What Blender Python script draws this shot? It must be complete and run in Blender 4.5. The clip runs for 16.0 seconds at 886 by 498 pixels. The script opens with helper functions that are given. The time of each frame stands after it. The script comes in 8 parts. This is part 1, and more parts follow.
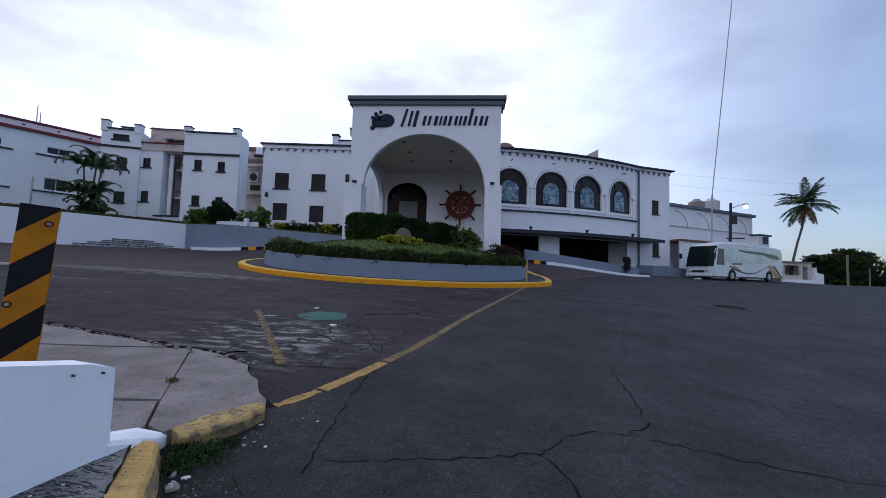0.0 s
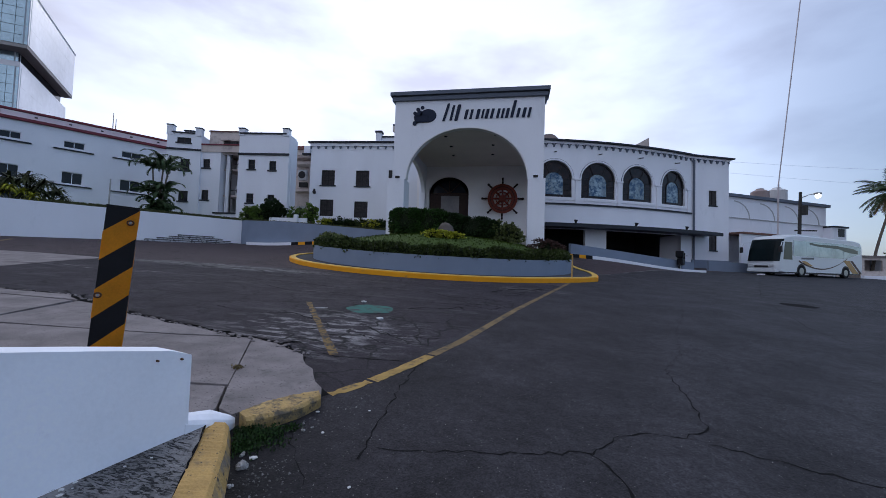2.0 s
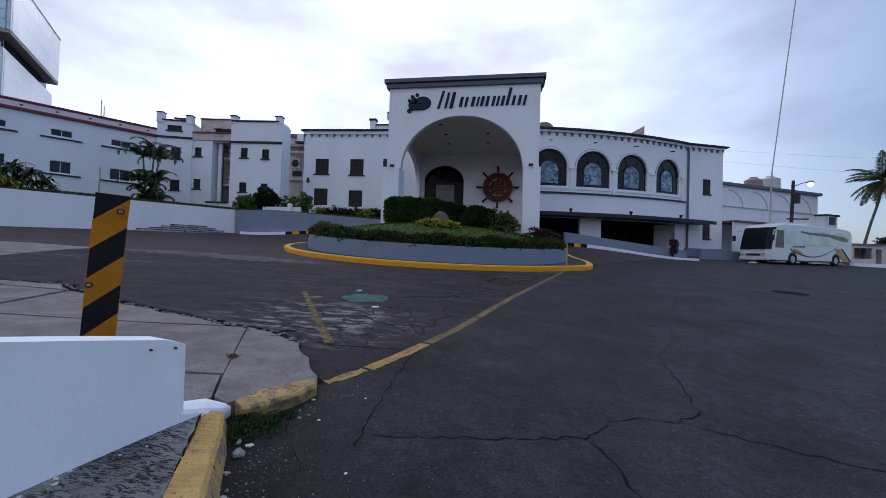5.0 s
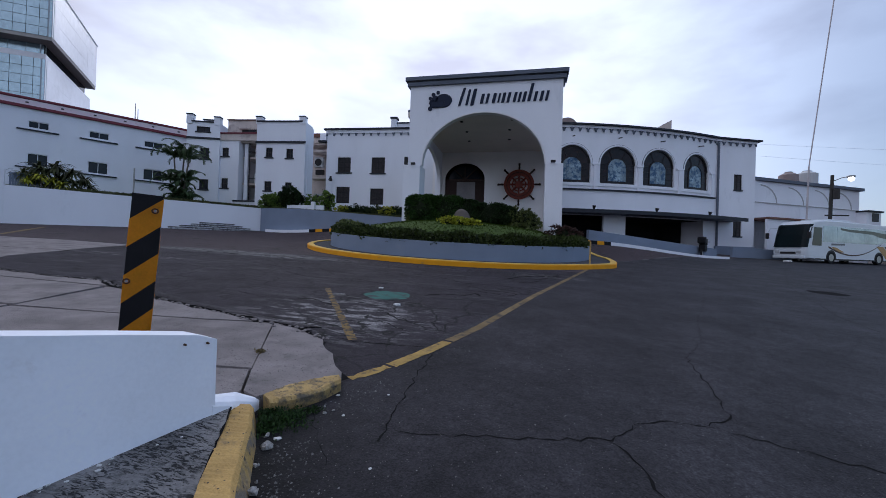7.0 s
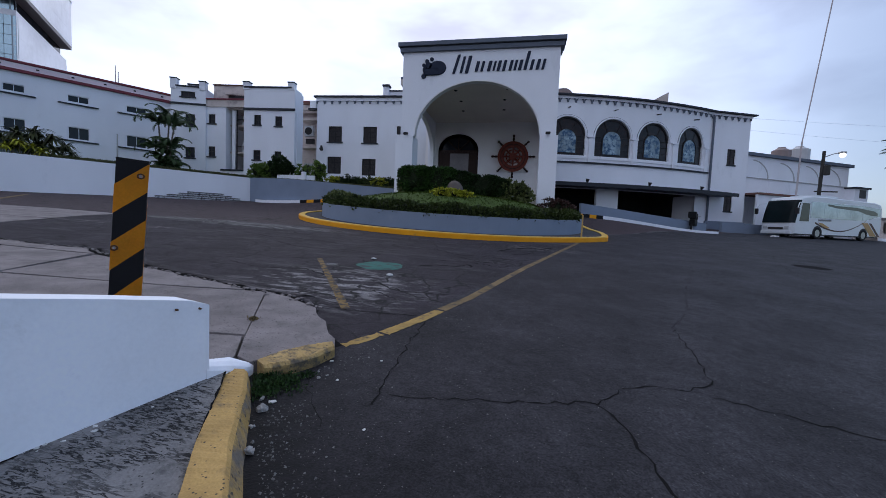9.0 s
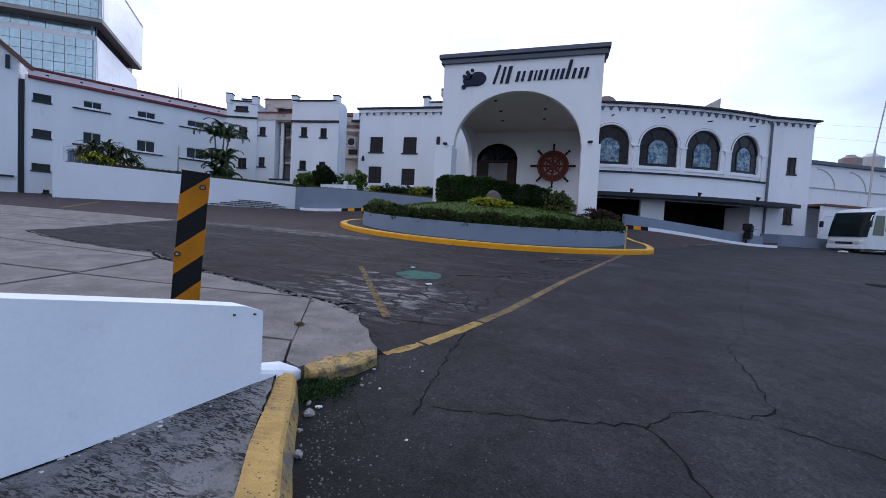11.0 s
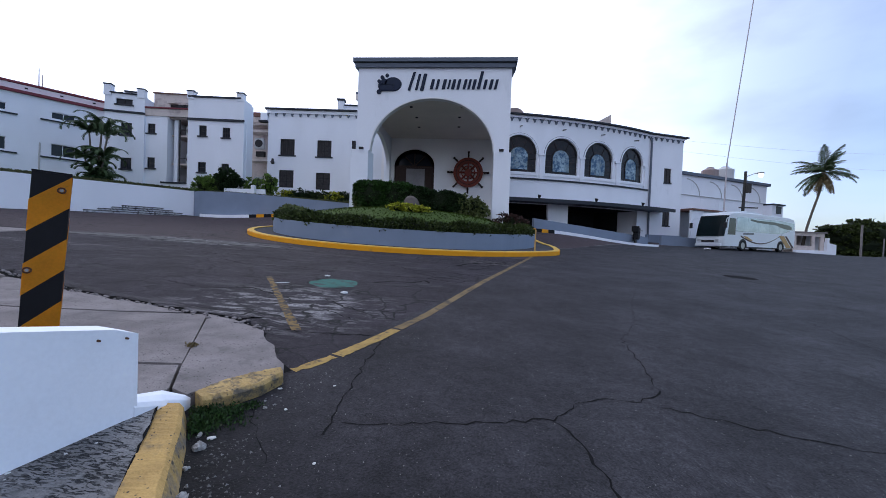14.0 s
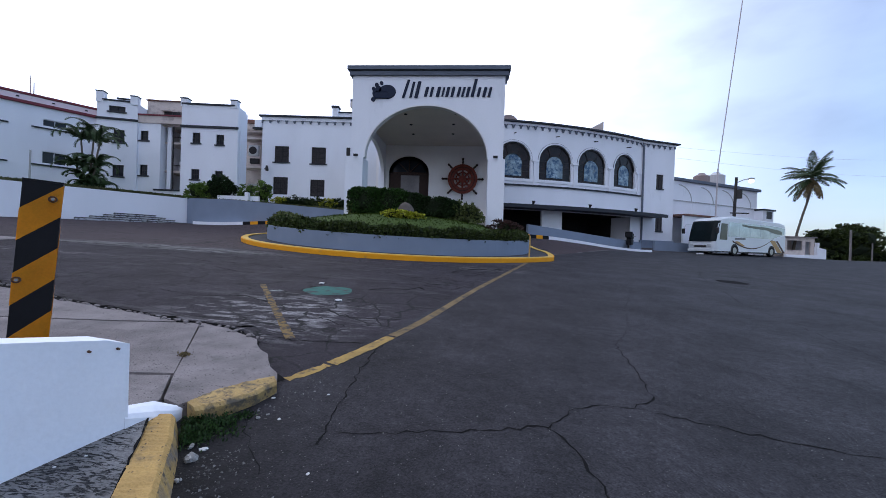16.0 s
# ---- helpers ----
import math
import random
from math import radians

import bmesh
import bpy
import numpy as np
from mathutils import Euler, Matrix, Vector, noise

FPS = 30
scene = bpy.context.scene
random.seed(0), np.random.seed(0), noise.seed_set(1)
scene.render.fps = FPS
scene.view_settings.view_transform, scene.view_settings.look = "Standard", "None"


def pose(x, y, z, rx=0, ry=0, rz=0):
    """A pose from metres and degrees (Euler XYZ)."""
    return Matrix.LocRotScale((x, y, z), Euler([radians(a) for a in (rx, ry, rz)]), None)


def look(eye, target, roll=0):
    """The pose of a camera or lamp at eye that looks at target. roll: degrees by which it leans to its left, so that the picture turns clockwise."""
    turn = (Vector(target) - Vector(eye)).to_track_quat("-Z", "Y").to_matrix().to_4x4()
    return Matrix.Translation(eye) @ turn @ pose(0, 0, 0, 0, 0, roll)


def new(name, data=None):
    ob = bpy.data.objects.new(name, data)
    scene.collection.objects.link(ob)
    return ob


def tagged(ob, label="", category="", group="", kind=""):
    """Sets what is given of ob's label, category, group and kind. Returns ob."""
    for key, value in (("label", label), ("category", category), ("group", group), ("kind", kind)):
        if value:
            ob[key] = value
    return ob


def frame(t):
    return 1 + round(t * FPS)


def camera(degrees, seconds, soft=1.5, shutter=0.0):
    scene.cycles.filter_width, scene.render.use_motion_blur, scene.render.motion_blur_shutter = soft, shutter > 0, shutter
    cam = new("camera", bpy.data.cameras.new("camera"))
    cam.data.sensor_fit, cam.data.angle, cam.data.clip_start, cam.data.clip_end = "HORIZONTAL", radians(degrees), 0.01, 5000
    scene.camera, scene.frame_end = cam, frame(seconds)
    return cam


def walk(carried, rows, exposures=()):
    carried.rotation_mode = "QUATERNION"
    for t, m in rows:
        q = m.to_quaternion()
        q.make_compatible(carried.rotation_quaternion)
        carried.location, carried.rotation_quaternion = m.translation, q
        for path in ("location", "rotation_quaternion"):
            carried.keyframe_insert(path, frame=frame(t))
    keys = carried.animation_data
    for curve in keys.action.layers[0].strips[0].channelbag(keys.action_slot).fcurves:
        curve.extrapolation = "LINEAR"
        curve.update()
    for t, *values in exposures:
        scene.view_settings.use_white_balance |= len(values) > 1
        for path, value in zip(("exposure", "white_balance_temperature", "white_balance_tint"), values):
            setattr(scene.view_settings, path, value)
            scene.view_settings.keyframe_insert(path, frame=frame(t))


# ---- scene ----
cam = camera(96.85, 16.0, soft=0.8)
ROWS = [
    (0, 0.066, -0.043, 1.500, 3.81, 3.45, -1.72),
    (0.5, 0.061, -0.048, 1.503, 4.46, 3.16, -1.78),
    (1, 0.061, -0.053, 1.500, 4.84, 3.37, -2.08),
    (1.5, 0.031, -0.066, 1.510, 8.81, 2.91, -1.91),
    (2, 0.016, -0.076, 1.512, 9.82, 2.41, -1.90),
    (2.5, 0.008, -0.082, 1.510, 10.27, 1.24, -1.77),
    (3, 0.006, -0.073, 1.506, 9.35, 1.02, -1.65),
    (3.5, 0.010, -0.064, 1.501, 8.57, 0.99, -1.83),
    (4, 0.009, -0.065, 1.500, 9.01, 0.70, -1.78),
    (6.5, 0.020, -0.053, 1.509, 9.24, 1.13, -1.68),
    (7, -0.004, -0.068, 1.510, 12.10, 0.40, -1.83),
    (7.5, 0.002, -0.066, 1.508, 10.89, 0.48, -1.98),
    (8, 0.021, -0.048, 1.503, 7.58, 0.42, -1.49),
    (8.5, 0.019, -0.039, 1.494, 6.90, -0.40, -1.93),
    (9, -0.012, -0.058, 1.474, 11.01, -3.54, -2.36),
    (9.2, -0.030, -0.063, 1.471, 12.61, -4.21, -1.92),
    (11.3, -0.064, -0.086, 1.503, 16.41, -2.40, -3.16),
    (11.5, -0.060, -0.081, 1.504, 15.55, -2.63, -3.32),
    (12, -0.039, -0.041, 1.487, 10.95, -2.43, -3.36),
    (12.5, -0.034, -0.028, 1.486, 8.14, -2.66, -3.81),
    (13, -0.018, -0.011, 1.482, 6.27, -3.02, -2.40),
    (13.5, -0.007, 0.002, 1.494, 4.41, -1.22, -1.80),
    (14, -0.009, -0.007, 1.503, 4.74, -1.20, -2.05),
    (14.5, -0.000, 0.001, 1.501, 3.90, -1.57, -1.59),
    (15, 0.004, 0.001, 1.504, 3.10, -1.10, -1.33),
    (15.5, 0.006, -0.006, 1.518, 3.18, -0.10, -1.33),
    (16, -0.001, -0.018, 1.514, 4.00, -0.27, -1.79),
]
walk(cam, [(t, pose(x, y, z, 90 + pitch, roll, yaw)) for t, x, y, z, yaw, pitch, roll in ROWS],
     exposures=[(0.0, -0.79), (2.0, -0.83), (4.0, -0.86), (8.0, -0.87), (9.2, -0.78), (11.3, -0.41), (12.5, -0.37), (14.5, -0.35), (16.0, -0.35)])

# ---- light ----
world = bpy.data.worlds.new("overcast_sky")
scene.world = world
world.use_nodes = True
wn, wl_ = world.node_tree.nodes, world.node_tree.links
wn.clear()
w_out = wn.new("ShaderNodeOutputWorld")
w_bg = wn.new("ShaderNodeBackground")
w_sky = wn.new("ShaderNodeTexSky")
w_sky.sky_type, w_sky.sun_disc = "NISHITA", False
w_sky.sun_elevation, w_sky.sun_rotation = radians(24), radians(-28)
w_gain = wn.new("ShaderNodeMix")
w_gain.data_type, w_gain.blend_type = "RGBA", "MULTIPLY"
w_gain.inputs[0].default_value = 1.0
w_gain.inputs[7].default_value = (0.143, 0.168, 0.208, 1)
w_co = wn.new("ShaderNodeTexCoord")
w_map = wn.new("ShaderNodeMapping")
w_map.inputs["Scale"].default_value = (1.0, 1.0, 2.6)
w_no = wn.new("ShaderNodeTexNoise")
w_no.inputs["Scale"].default_value, w_no.inputs["Detail"].default_value, w_no.inputs["Roughness"].default_value = 1.9, 7, 0.52
w_ramp = wn.new("ShaderNodeValToRGB")
w_ramp.color_ramp.elements[0].position, w_ramp.color_ramp.elements[0].color = 0.36, (0.94, 0.99, 1.28, 1)
w_ramp.color_ramp.elements[1].position, w_ramp.color_ramp.elements[1].color = 0.53, (1.37, 1.53, 1.97, 1)
w_sep = wn.new("ShaderNodeSeparateXYZ")
w_clear = wn.new("ShaderNodeMapRange")
w_clear.inputs["From Min"].default_value, w_clear.inputs["From Max"].default_value = 0.18, 0.75
w_clear.inputs["To Min"].default_value, w_clear.inputs["To Max"].default_value = 0.0, 0.9
w_mix = wn.new("ShaderNodeMix")
w_mix.data_type = "RGBA"
wl_.new(w_co.outputs["Generated"], w_map.inputs["Vector"])
wl_.new(w_map.outputs[0], w_no.inputs["Vector"])
wl_.new(w_no.outputs[0], w_ramp.inputs[0])
wl_.new(w_co.outputs["Generated"], w_sep.inputs[0])
wl_.new(w_sep.outputs[0], w_clear.inputs["Value"])
wl_.new(w_sky.outputs[0], w_gain.inputs[6])
wl_.new(w_clear.outputs[0], w_mix.inputs[0])
wl_.new(w_ramp.outputs[0], w_mix.inputs[6])
# haze dulls the clear sky towards the horizon
w_haze = wn.new("ShaderNodeMapRange")
w_haze.inputs["From Min"].default_value, w_haze.inputs["From Max"].default_value = 0.0, 0.55
w_haze.inputs["To Min"].default_value, w_haze.inputs["To Max"].default_value = 0.70, 1.30
w_low = wn.new("ShaderNodeMix")
w_low.data_type, w_low.blend_type = "RGBA", "MULTIPLY"
w_low.inputs[0].default_value = 1.0
wl_.new(w_sep.outputs[2], w_haze.inputs["Value"])
wl_.new(w_gain.outputs[2], w_low.inputs[6])
wl_.new(w_haze.outputs[0], w_low.inputs[7])
wl_.new(w_low.outputs[2], w_mix.inputs[7])
# the cloud is brightest towards the hidden sun, behind the hotel
w_grad = wn.new("ShaderNodeMapRange")
w_grad.inputs["From Min"].default_value, w_grad.inputs["From Max"].default_value = -1.0, 1.0
w_grad.inputs["To Min"].default_value, w_grad.inputs["To Max"].default_value = 0.76, 1.15
w_tot = wn.new("ShaderNodeMix")
w_tot.data_type, w_tot.blend_type = "RGBA", "MULTIPLY"
w_tot.inputs[0].default_value = 1.0
wl_.new(w_sep.outputs[1], w_grad.inputs["Value"])
w_glow = wn.new("ShaderNodeMapRange")
w_glow.inputs["From Min"].default_value, w_glow.inputs["From Max"].default_value = 0.55, 0.95
w_glow.inputs["To Min"].default_value, w_glow.inputs["To Max"].default_value = 1.0, 1.28
w_both = wn.new("ShaderNodeMath")
w_both.operation = "MULTIPLY"
w_dir = wn.new("ShaderNodeVectorMath")
w_dir.operation = "DOT_PRODUCT"
w_dir.inputs[1].default_value = (-0.36, 0.93, 0)
wl_.new(w_co.outputs["Generated"], w_dir.inputs[0])
wl_.new(w_dir.outputs["Value"], w_glow.inputs["Value"])
wl_.new(w_grad.outputs[0], w_both.inputs[0])
wl_.new(w_glow.outputs[0], w_both.inputs[1])
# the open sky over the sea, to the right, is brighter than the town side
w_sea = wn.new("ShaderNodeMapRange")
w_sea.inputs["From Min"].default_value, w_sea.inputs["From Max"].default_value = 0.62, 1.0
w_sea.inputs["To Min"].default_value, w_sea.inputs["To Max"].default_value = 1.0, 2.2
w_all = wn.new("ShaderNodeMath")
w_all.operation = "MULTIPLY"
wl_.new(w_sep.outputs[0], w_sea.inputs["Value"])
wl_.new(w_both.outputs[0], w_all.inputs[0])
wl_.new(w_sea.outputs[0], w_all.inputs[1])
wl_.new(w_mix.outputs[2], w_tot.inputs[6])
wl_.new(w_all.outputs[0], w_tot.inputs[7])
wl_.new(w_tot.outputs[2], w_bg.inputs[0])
w_bg.inputs[1].default_value = 1.0
wl_.new(w_bg.outputs[0], w_out.inputs[0])
sun = new("sun", bpy.data.lights.new("sun", "SUN"))
sun.data.energy, sun.data.angle, sun.data.color = 0.6, radians(25), (1.0, 0.95, 0.88)
sun.matrix_world = look((-30, 60, 45), (0, 0, 0))


# ---- materials ----
def mat(name, base, rough=0.8, var=0.12, scale=3.0, fine=60.0, bump=0.15, metal=0.0, tint=None, spec=0.2, island=0.0, stain=None, stain_at=(0.55, 0.72), stretch=(1, 1, 1)):
    """Paint or stone: a base colour, large and fine variation, relief; stain: a second colour in patches."""
    m = bpy.data.materials.new(name)
    m.use_nodes = True
    nt = m.node_tree
    N, L = nt.nodes.new, nt.links.new
    b = nt.nodes["Principled BSDF"]
    b.inputs["Roughness"].default_value, b.inputs["Metallic"].default_value = rough, metal
    b.inputs["Specular IOR Level"].default_value = spec
    co = N("ShaderNodeNewGeometry").outputs["Position"]
    mp = N("ShaderNodeMapping")
    mp.inputs["Scale"].default_value = stretch
    L(co, mp.inputs["Vector"])
    big, small = N("ShaderNodeTexNoise"), N("ShaderNodeTexNoise")
    big.inputs["Scale"].default_value, big.inputs["Detail"].default_value = scale, 5
    small.inputs["Scale"].default_value, small.inputs["Detail"].default_value = fine, 3
    L(mp.outputs[0], big.inputs["Vector"]), L(co, small.inputs["Vector"])
    add = N("ShaderNodeMath")
    add.operation = "MULTIPLY_ADD"
    add.inputs[1].default_value = 0.5
    L(small.outputs[0], add.inputs[0]), L(big.outputs[0], add.inputs[2])
    ramp = N("ShaderNodeMapRange")
    ramp.inputs["From Min"].default_value, ramp.inputs["From Max"].default_value = 0.45, 1.05
    ramp.inputs["To Min"].default_value, ramp.inputs["To Max"].default_value = 1 - var, 1 + var
    L(add.outputs[0], ramp.inputs["Value"])
    col = N("ShaderNodeMix")
    col.data_type, col.blend_type = "RGBA", "MULTIPLY"
    col.inputs[0].default_value, col.inputs[6].default_value = 1.0, (*base, 1)
    L(ramp.outputs[0], col.inputs[7])
    out = col.outputs[2]
    if stain:
        sn = N("ShaderNodeTexNoise")
        sn.inputs["Scale"].default_value, sn.inputs["Detail"].default_value, sn.inputs["Roughness"].default_value = scale * 1.7, 8, 0.65
        L(mp.outputs[0], sn.inputs["Vector"])
        sr = N("ShaderNodeMapRange")
        sr.inputs["From Min"].default_value, sr.inputs["From Max"].default_value = stain_at
        L(sn.outputs[0], sr.inputs["Value"])
        sm = N("ShaderNodeMix")
        sm.data_type = "RGBA"
        sm.inputs[7].default_value = (*stain, 1)
        L(sr.outputs[0], sm.inputs[0]), L(out, sm.inputs[6])
        out = sm.outputs[2]
    if island:
        rnd = N("ShaderNodeNewGeometry").outputs["Random Per Island"]
        rm = N("ShaderNodeMapRange")
        rm.inputs["To Min"].default_value, rm.inputs["To Max"].default_value = 1 - island, 1 + island
        L(rnd, rm.inputs["Value"])
        im = N("ShaderNodeMix")
        im.data_type, im.blend_type = "RGBA", "MULTIPLY"
        im.inputs[0].default_value = 1.0
        L(out, im.inputs[6]), L(rm.outputs[0], im.inputs[7])
        out = im.outputs[2]
    L(out, b.inputs["Base Color"])
    if bump:
        bp = N("ShaderNodeBump")
        bp.inputs["Strength"].default_value, bp.inputs["Distance"].default_value = bump, 0.02
        L(add.outputs[0], bp.inputs["Height"]), L(bp.outputs[0], b.inputs["Normal"])
    return m


WHITE = mat("white_paint", (0.84, 0.855, 0.91), 0.75, 0.05, 0.5, 25, 0.08, stain=(0.62, 0.64, 0.69), stain_at=(0.62, 0.88), stretch=(1, 1, 0.35))
WALLWHITE = mat("low_wall_paint", (0.90, 0.92, 0.98), 0.7, 0.06, 2.2, 40, 0.10, stain=(0.66, 0.66, 0.68), stain_at=(0.62, 0.85))
CREAM = mat("weathered_parapet", (0.62, 0.54, 0.50), 0.8, 0.15, 0.9, 20, 0.1, stain=(0.30, 0.24, 0.23), stain_at=(0.5, 0.75))
GREY = mat("grey_blue_paint", (0.205, 0.25, 0.33), 0.7, 0.10, 0.8, 30, 0.1, stain=(0.26, 0.29, 0.34), stain_at=(0.62, 0.85))
TRIM = mat("dark_trim_paint", (0.035, 0.038, 0.048), 0.6, 0.15, 2, 40, 0.1)
CORNICE = mat("slate_cornice_paint", (0.13, 0.15, 0.19), 0.65, 0.1, 1, 30, 0.1)
FRAME = mat("dark_window_frame", (0.03, 0.028, 0.03), 0.5, 0.1, 4, 40, 0.05)
STAINDARK = mat("dark_leaded_glass", (0.018, 0.016, 0.020), 0.2, 0.6, 2.2, 9, 0.0, spec=0.2, stain=(0.05, 0.024, 0.022), stain_at=(0.5, 0.7))
PANE = mat("dark_window_glass", (0.014, 0.017, 0.024), 0.12, 0.3, 0.8, 8, 0.0, spec=0.22)
CURTAIN = mat("dim_curtain", (0.06, 0.054, 0.056), 0.7, 0.5, 5, 30, 0.1)
# near-black base: the dimness of deep recesses is put into the colour
DARKIN = mat("painted_dark_interior", (0.02, 0.02, 0.022), 0.9, 0.2, 1, 20, 0.0)
LETTER = mat("navy_sign_metal", (0.012, 0.02, 0.045), 0.45, 0.1, 5, 50, 0.0)
WOODRED = mat("red_varnished_wood", (0.17, 0.035, 0.022), 0.5, 0.3, 6, 60, 0.2)
WOODDARK = mat("dark_wood", (0.030, 0.015, 0.012), 0.5, 0.3, 6, 60, 0.2)
MAROON = mat("maroon_roof_edge", (0.19, 0.045, 0.06), 0.7, 0.15, 2, 30, 0.1)
PINK = mat("pale_pink_band", (0.84, 0.70, 0.74), 0.75, 0.08, 1, 30, 0.1, stain=(0.55, 0.38, 0.42), stain_at=(0.6, 0.85))
YELLOW = mat("kerb_yellow_paint", (0.52, 0.33, 0.12), 0.8, 0.28, 4, 80, 0.7, stain=(0.25, 0.18, 0.10), stain_at=(0.56, 0.74))
DIRTYELLOW = mat("dirty_kerb_paint", (0.44, 0.30, 0.125), 0.85, 0.35, 5, 70, 1.0, stain=(0.13, 0.11, 0.085), stain_at=(0.46, 0.60))
KERBFACE = mat("weathered_kerb_face", (0.40, 0.27, 0.10), 0.9, 0.35, 4, 60, 1.0, stain=(0.17, 0.15, 0.13), stain_at=(0.42, 0.62))
RINGTOP = mat("lit_top_yellow_paint", (0.66, 0.42, 0.085), 0.7, 0.15, 1.5, 40, 0.2, stain=(0.34, 0.24, 0.10), stain_at=(0.58, 0.75))
RINGYELLOW = mat("fresh_yellow_paint", (0.80, 0.335, 0.012), 0.65, 0.12, 2, 40, 0.2, stain=(0.30, 0.22, 0.09), stain_at=(0.62, 0.75))
WORNYELLOW = mat("worn_line_paint", (0.36, 0.235, 0.075), 0.85, 0.3, 6, 60, 0.3, stain=(0.11, 0.085, 0.06), stain_at=(0.54, 0.66))
FARLINE = mat("dusty_line_paint", (0.185, 0.13, 0.065), 0.9, 0.3, 3, 60, 0.3, stain=(0.07, 0.06, 0.05), stain_at=(0.50, 0.64))
WORNOLD = mat("faded_line_paint", (0.20, 0.13, 0.05), 0.9, 0.2, 6, 60, 0.3, stain=(0.055, 0.05, 0.05), stain_at=(0.46, 0.54))
ORANGE = mat("post_orange_paint", (0.78, 0.315, 0.02), 0.45, 0.15, 4, 50, 0.15, stain=(0.22, 0.10, 0.02), stain_at=(0.64, 0.72))
BLACK = mat("post_black_paint", (0.010, 0.010, 0.012), 0.5, 0.2, 4, 50, 0.15, spec=0.12)
STEEL = mat("dull_steel", (0.35, 0.34, 0.33), 0.4, 0.2, 10, 60, 0.1, metal=0.8)
RUST = mat("rust", (0.10, 0.05, 0.03), 0.9)
CONCRETE = mat("old_concrete", (0.232, 0.206, 0.203), 0.92, 0.34, 2.4, 75, 1.0, stain=(0.125, 0.113, 0.110), stain_at=(0.54, 0.78))
DULLCON = mat("dirty_concrete", (0.125, 0.12, 0.118), 0.95, 0.3, 2, 60, 0.6, stain=(0.045, 0.043, 0.043), stain_at=(0.48, 0.60))
ROUGHCON = mat("brushed_concrete", (0.21, 0.205, 0.205), 0.95, 0.35, 3, 60, 0.8, stain=(0.07, 0.07, 0.072), stain_at=(0.56, 0.72))


def add_gouges(m):
    """Wavy trowel gouges, dark and sunken, in patches."""
    nt = m.node_tree
    N, L = nt.nodes.new, nt.links.new
    b = nt.nodes["Principled BSDF"]
    src = b.inputs["Base Color"].links[0].from_socket
    pos = N("ShaderNodeNewGeometry").outputs["Position"]
    mp = N("ShaderNodeMapping")
    mp.inputs["Scale"].default_value, mp.inputs["Rotation"].default_value = (15.0, 62.0, 10.0), (0, 0, radians(-16))
    L(pos, mp.inputs["Vector"])
    wv = N("ShaderNodeTexNoise")
    wv.inputs["Scale"].default_value, wv.inputs["Detail"].default_value, wv.inputs["Roughness"].default_value = 1.0, 4, 0.6
    wv.inputs["Distortion"].default_value = 1.3
    L(mp.outputs[0], wv.inputs["Vector"])
    th = N("ShaderNodeMapRange")
    th.inputs["From Min"].default_value, th.inputs["From Max"].default_value = 0.51, 0.57
    L(wv.outputs[0], th.inputs["Value"])
    no = N("ShaderNodeTexNoise")
    no.inputs["Scale"].default_value, no.inputs["Detail"].default_value = 4.0, 6
    L(pos, no.inputs["Vector"])
    nm = N("ShaderNodeMapRange")
    nm.inputs["From Min"].default_value, nm.inputs["From Max"].default_value = 0.38, 0.52
    L(no.outputs[0], nm.inputs["Value"])
    mu = N("ShaderNodeMath")
    mu.operation = "MULTIPLY"
    L(th.outputs[0], mu.inputs[0]), L(nm.outputs[0], mu.inputs[1])
    mx = N("ShaderNodeMix")
    mx.data_type = "RGBA"
    mx.inputs[7].default_value = (0.034, 0.034, 0.036, 1)
    L(mu.outputs[0], mx.inputs[0]), L(src, mx.inputs[6]), L(mx.outputs[2], b.inputs["Base Color"])
    bp = N("ShaderNodeBump")
    bp.invert = True
    bp.inputs["Strength"].default_value, bp.inputs["Distance"].default_value = 0.9, 0.012
    L(mu.outputs[0], bp.inputs["Height"])
    L(b.inputs["Normal"].links[0].from_socket, bp.inputs["Normal"])
    L(bp.outputs[0], b.inputs["Normal"])


add_gouges(ROUGHCON)


def add_pits(m, scale, share, colour):
    """Small dark pits and specks."""
    nt = m.node_tree
    N, L = nt.nodes.new, nt.links.new
    b = nt.nodes["Principled BSDF"]
    src = b.inputs["Base Color"].links[0].from_socket
    pos = N("ShaderNodeNewGeometry").outputs["Position"]
    vo = N("ShaderNodeTexVoronoi")
    vo.inputs["Scale"].default_value = scale
    L(pos, vo.inputs["Vector"])
    near = N("ShaderNodeMapRange")
    near.inputs["From Min"].default_value, near.inputs["From Max"].default_value = 0.42, 0.22
    L(vo.outputs["Distance"], near.inputs["Value"])
    sep = N("ShaderNodeSeparateColor")
    L(vo.outputs["Color"], sep.inputs[0])
    pick = N("ShaderNodeMath")
    pick.operation = "LESS_THAN"
    pick.inputs[1].default_value = share
    L(sep.outputs[0], pick.inputs[0])
    mu = N("ShaderNodeMath")
    mu.operation = "MULTIPLY"
    L(near.outputs[0], mu.inputs[0]), L(pick.outputs[0], mu.inputs[1])
    mx = N("ShaderNodeMix")
    mx.data_type = "RGBA"
    mx.inputs[7].default_value = (*colour, 1)
    L(mu.outputs[0], mx.inputs[0]), L(src, mx.inputs[6]), L(mx.outputs[2], b.inputs["Base Color"])


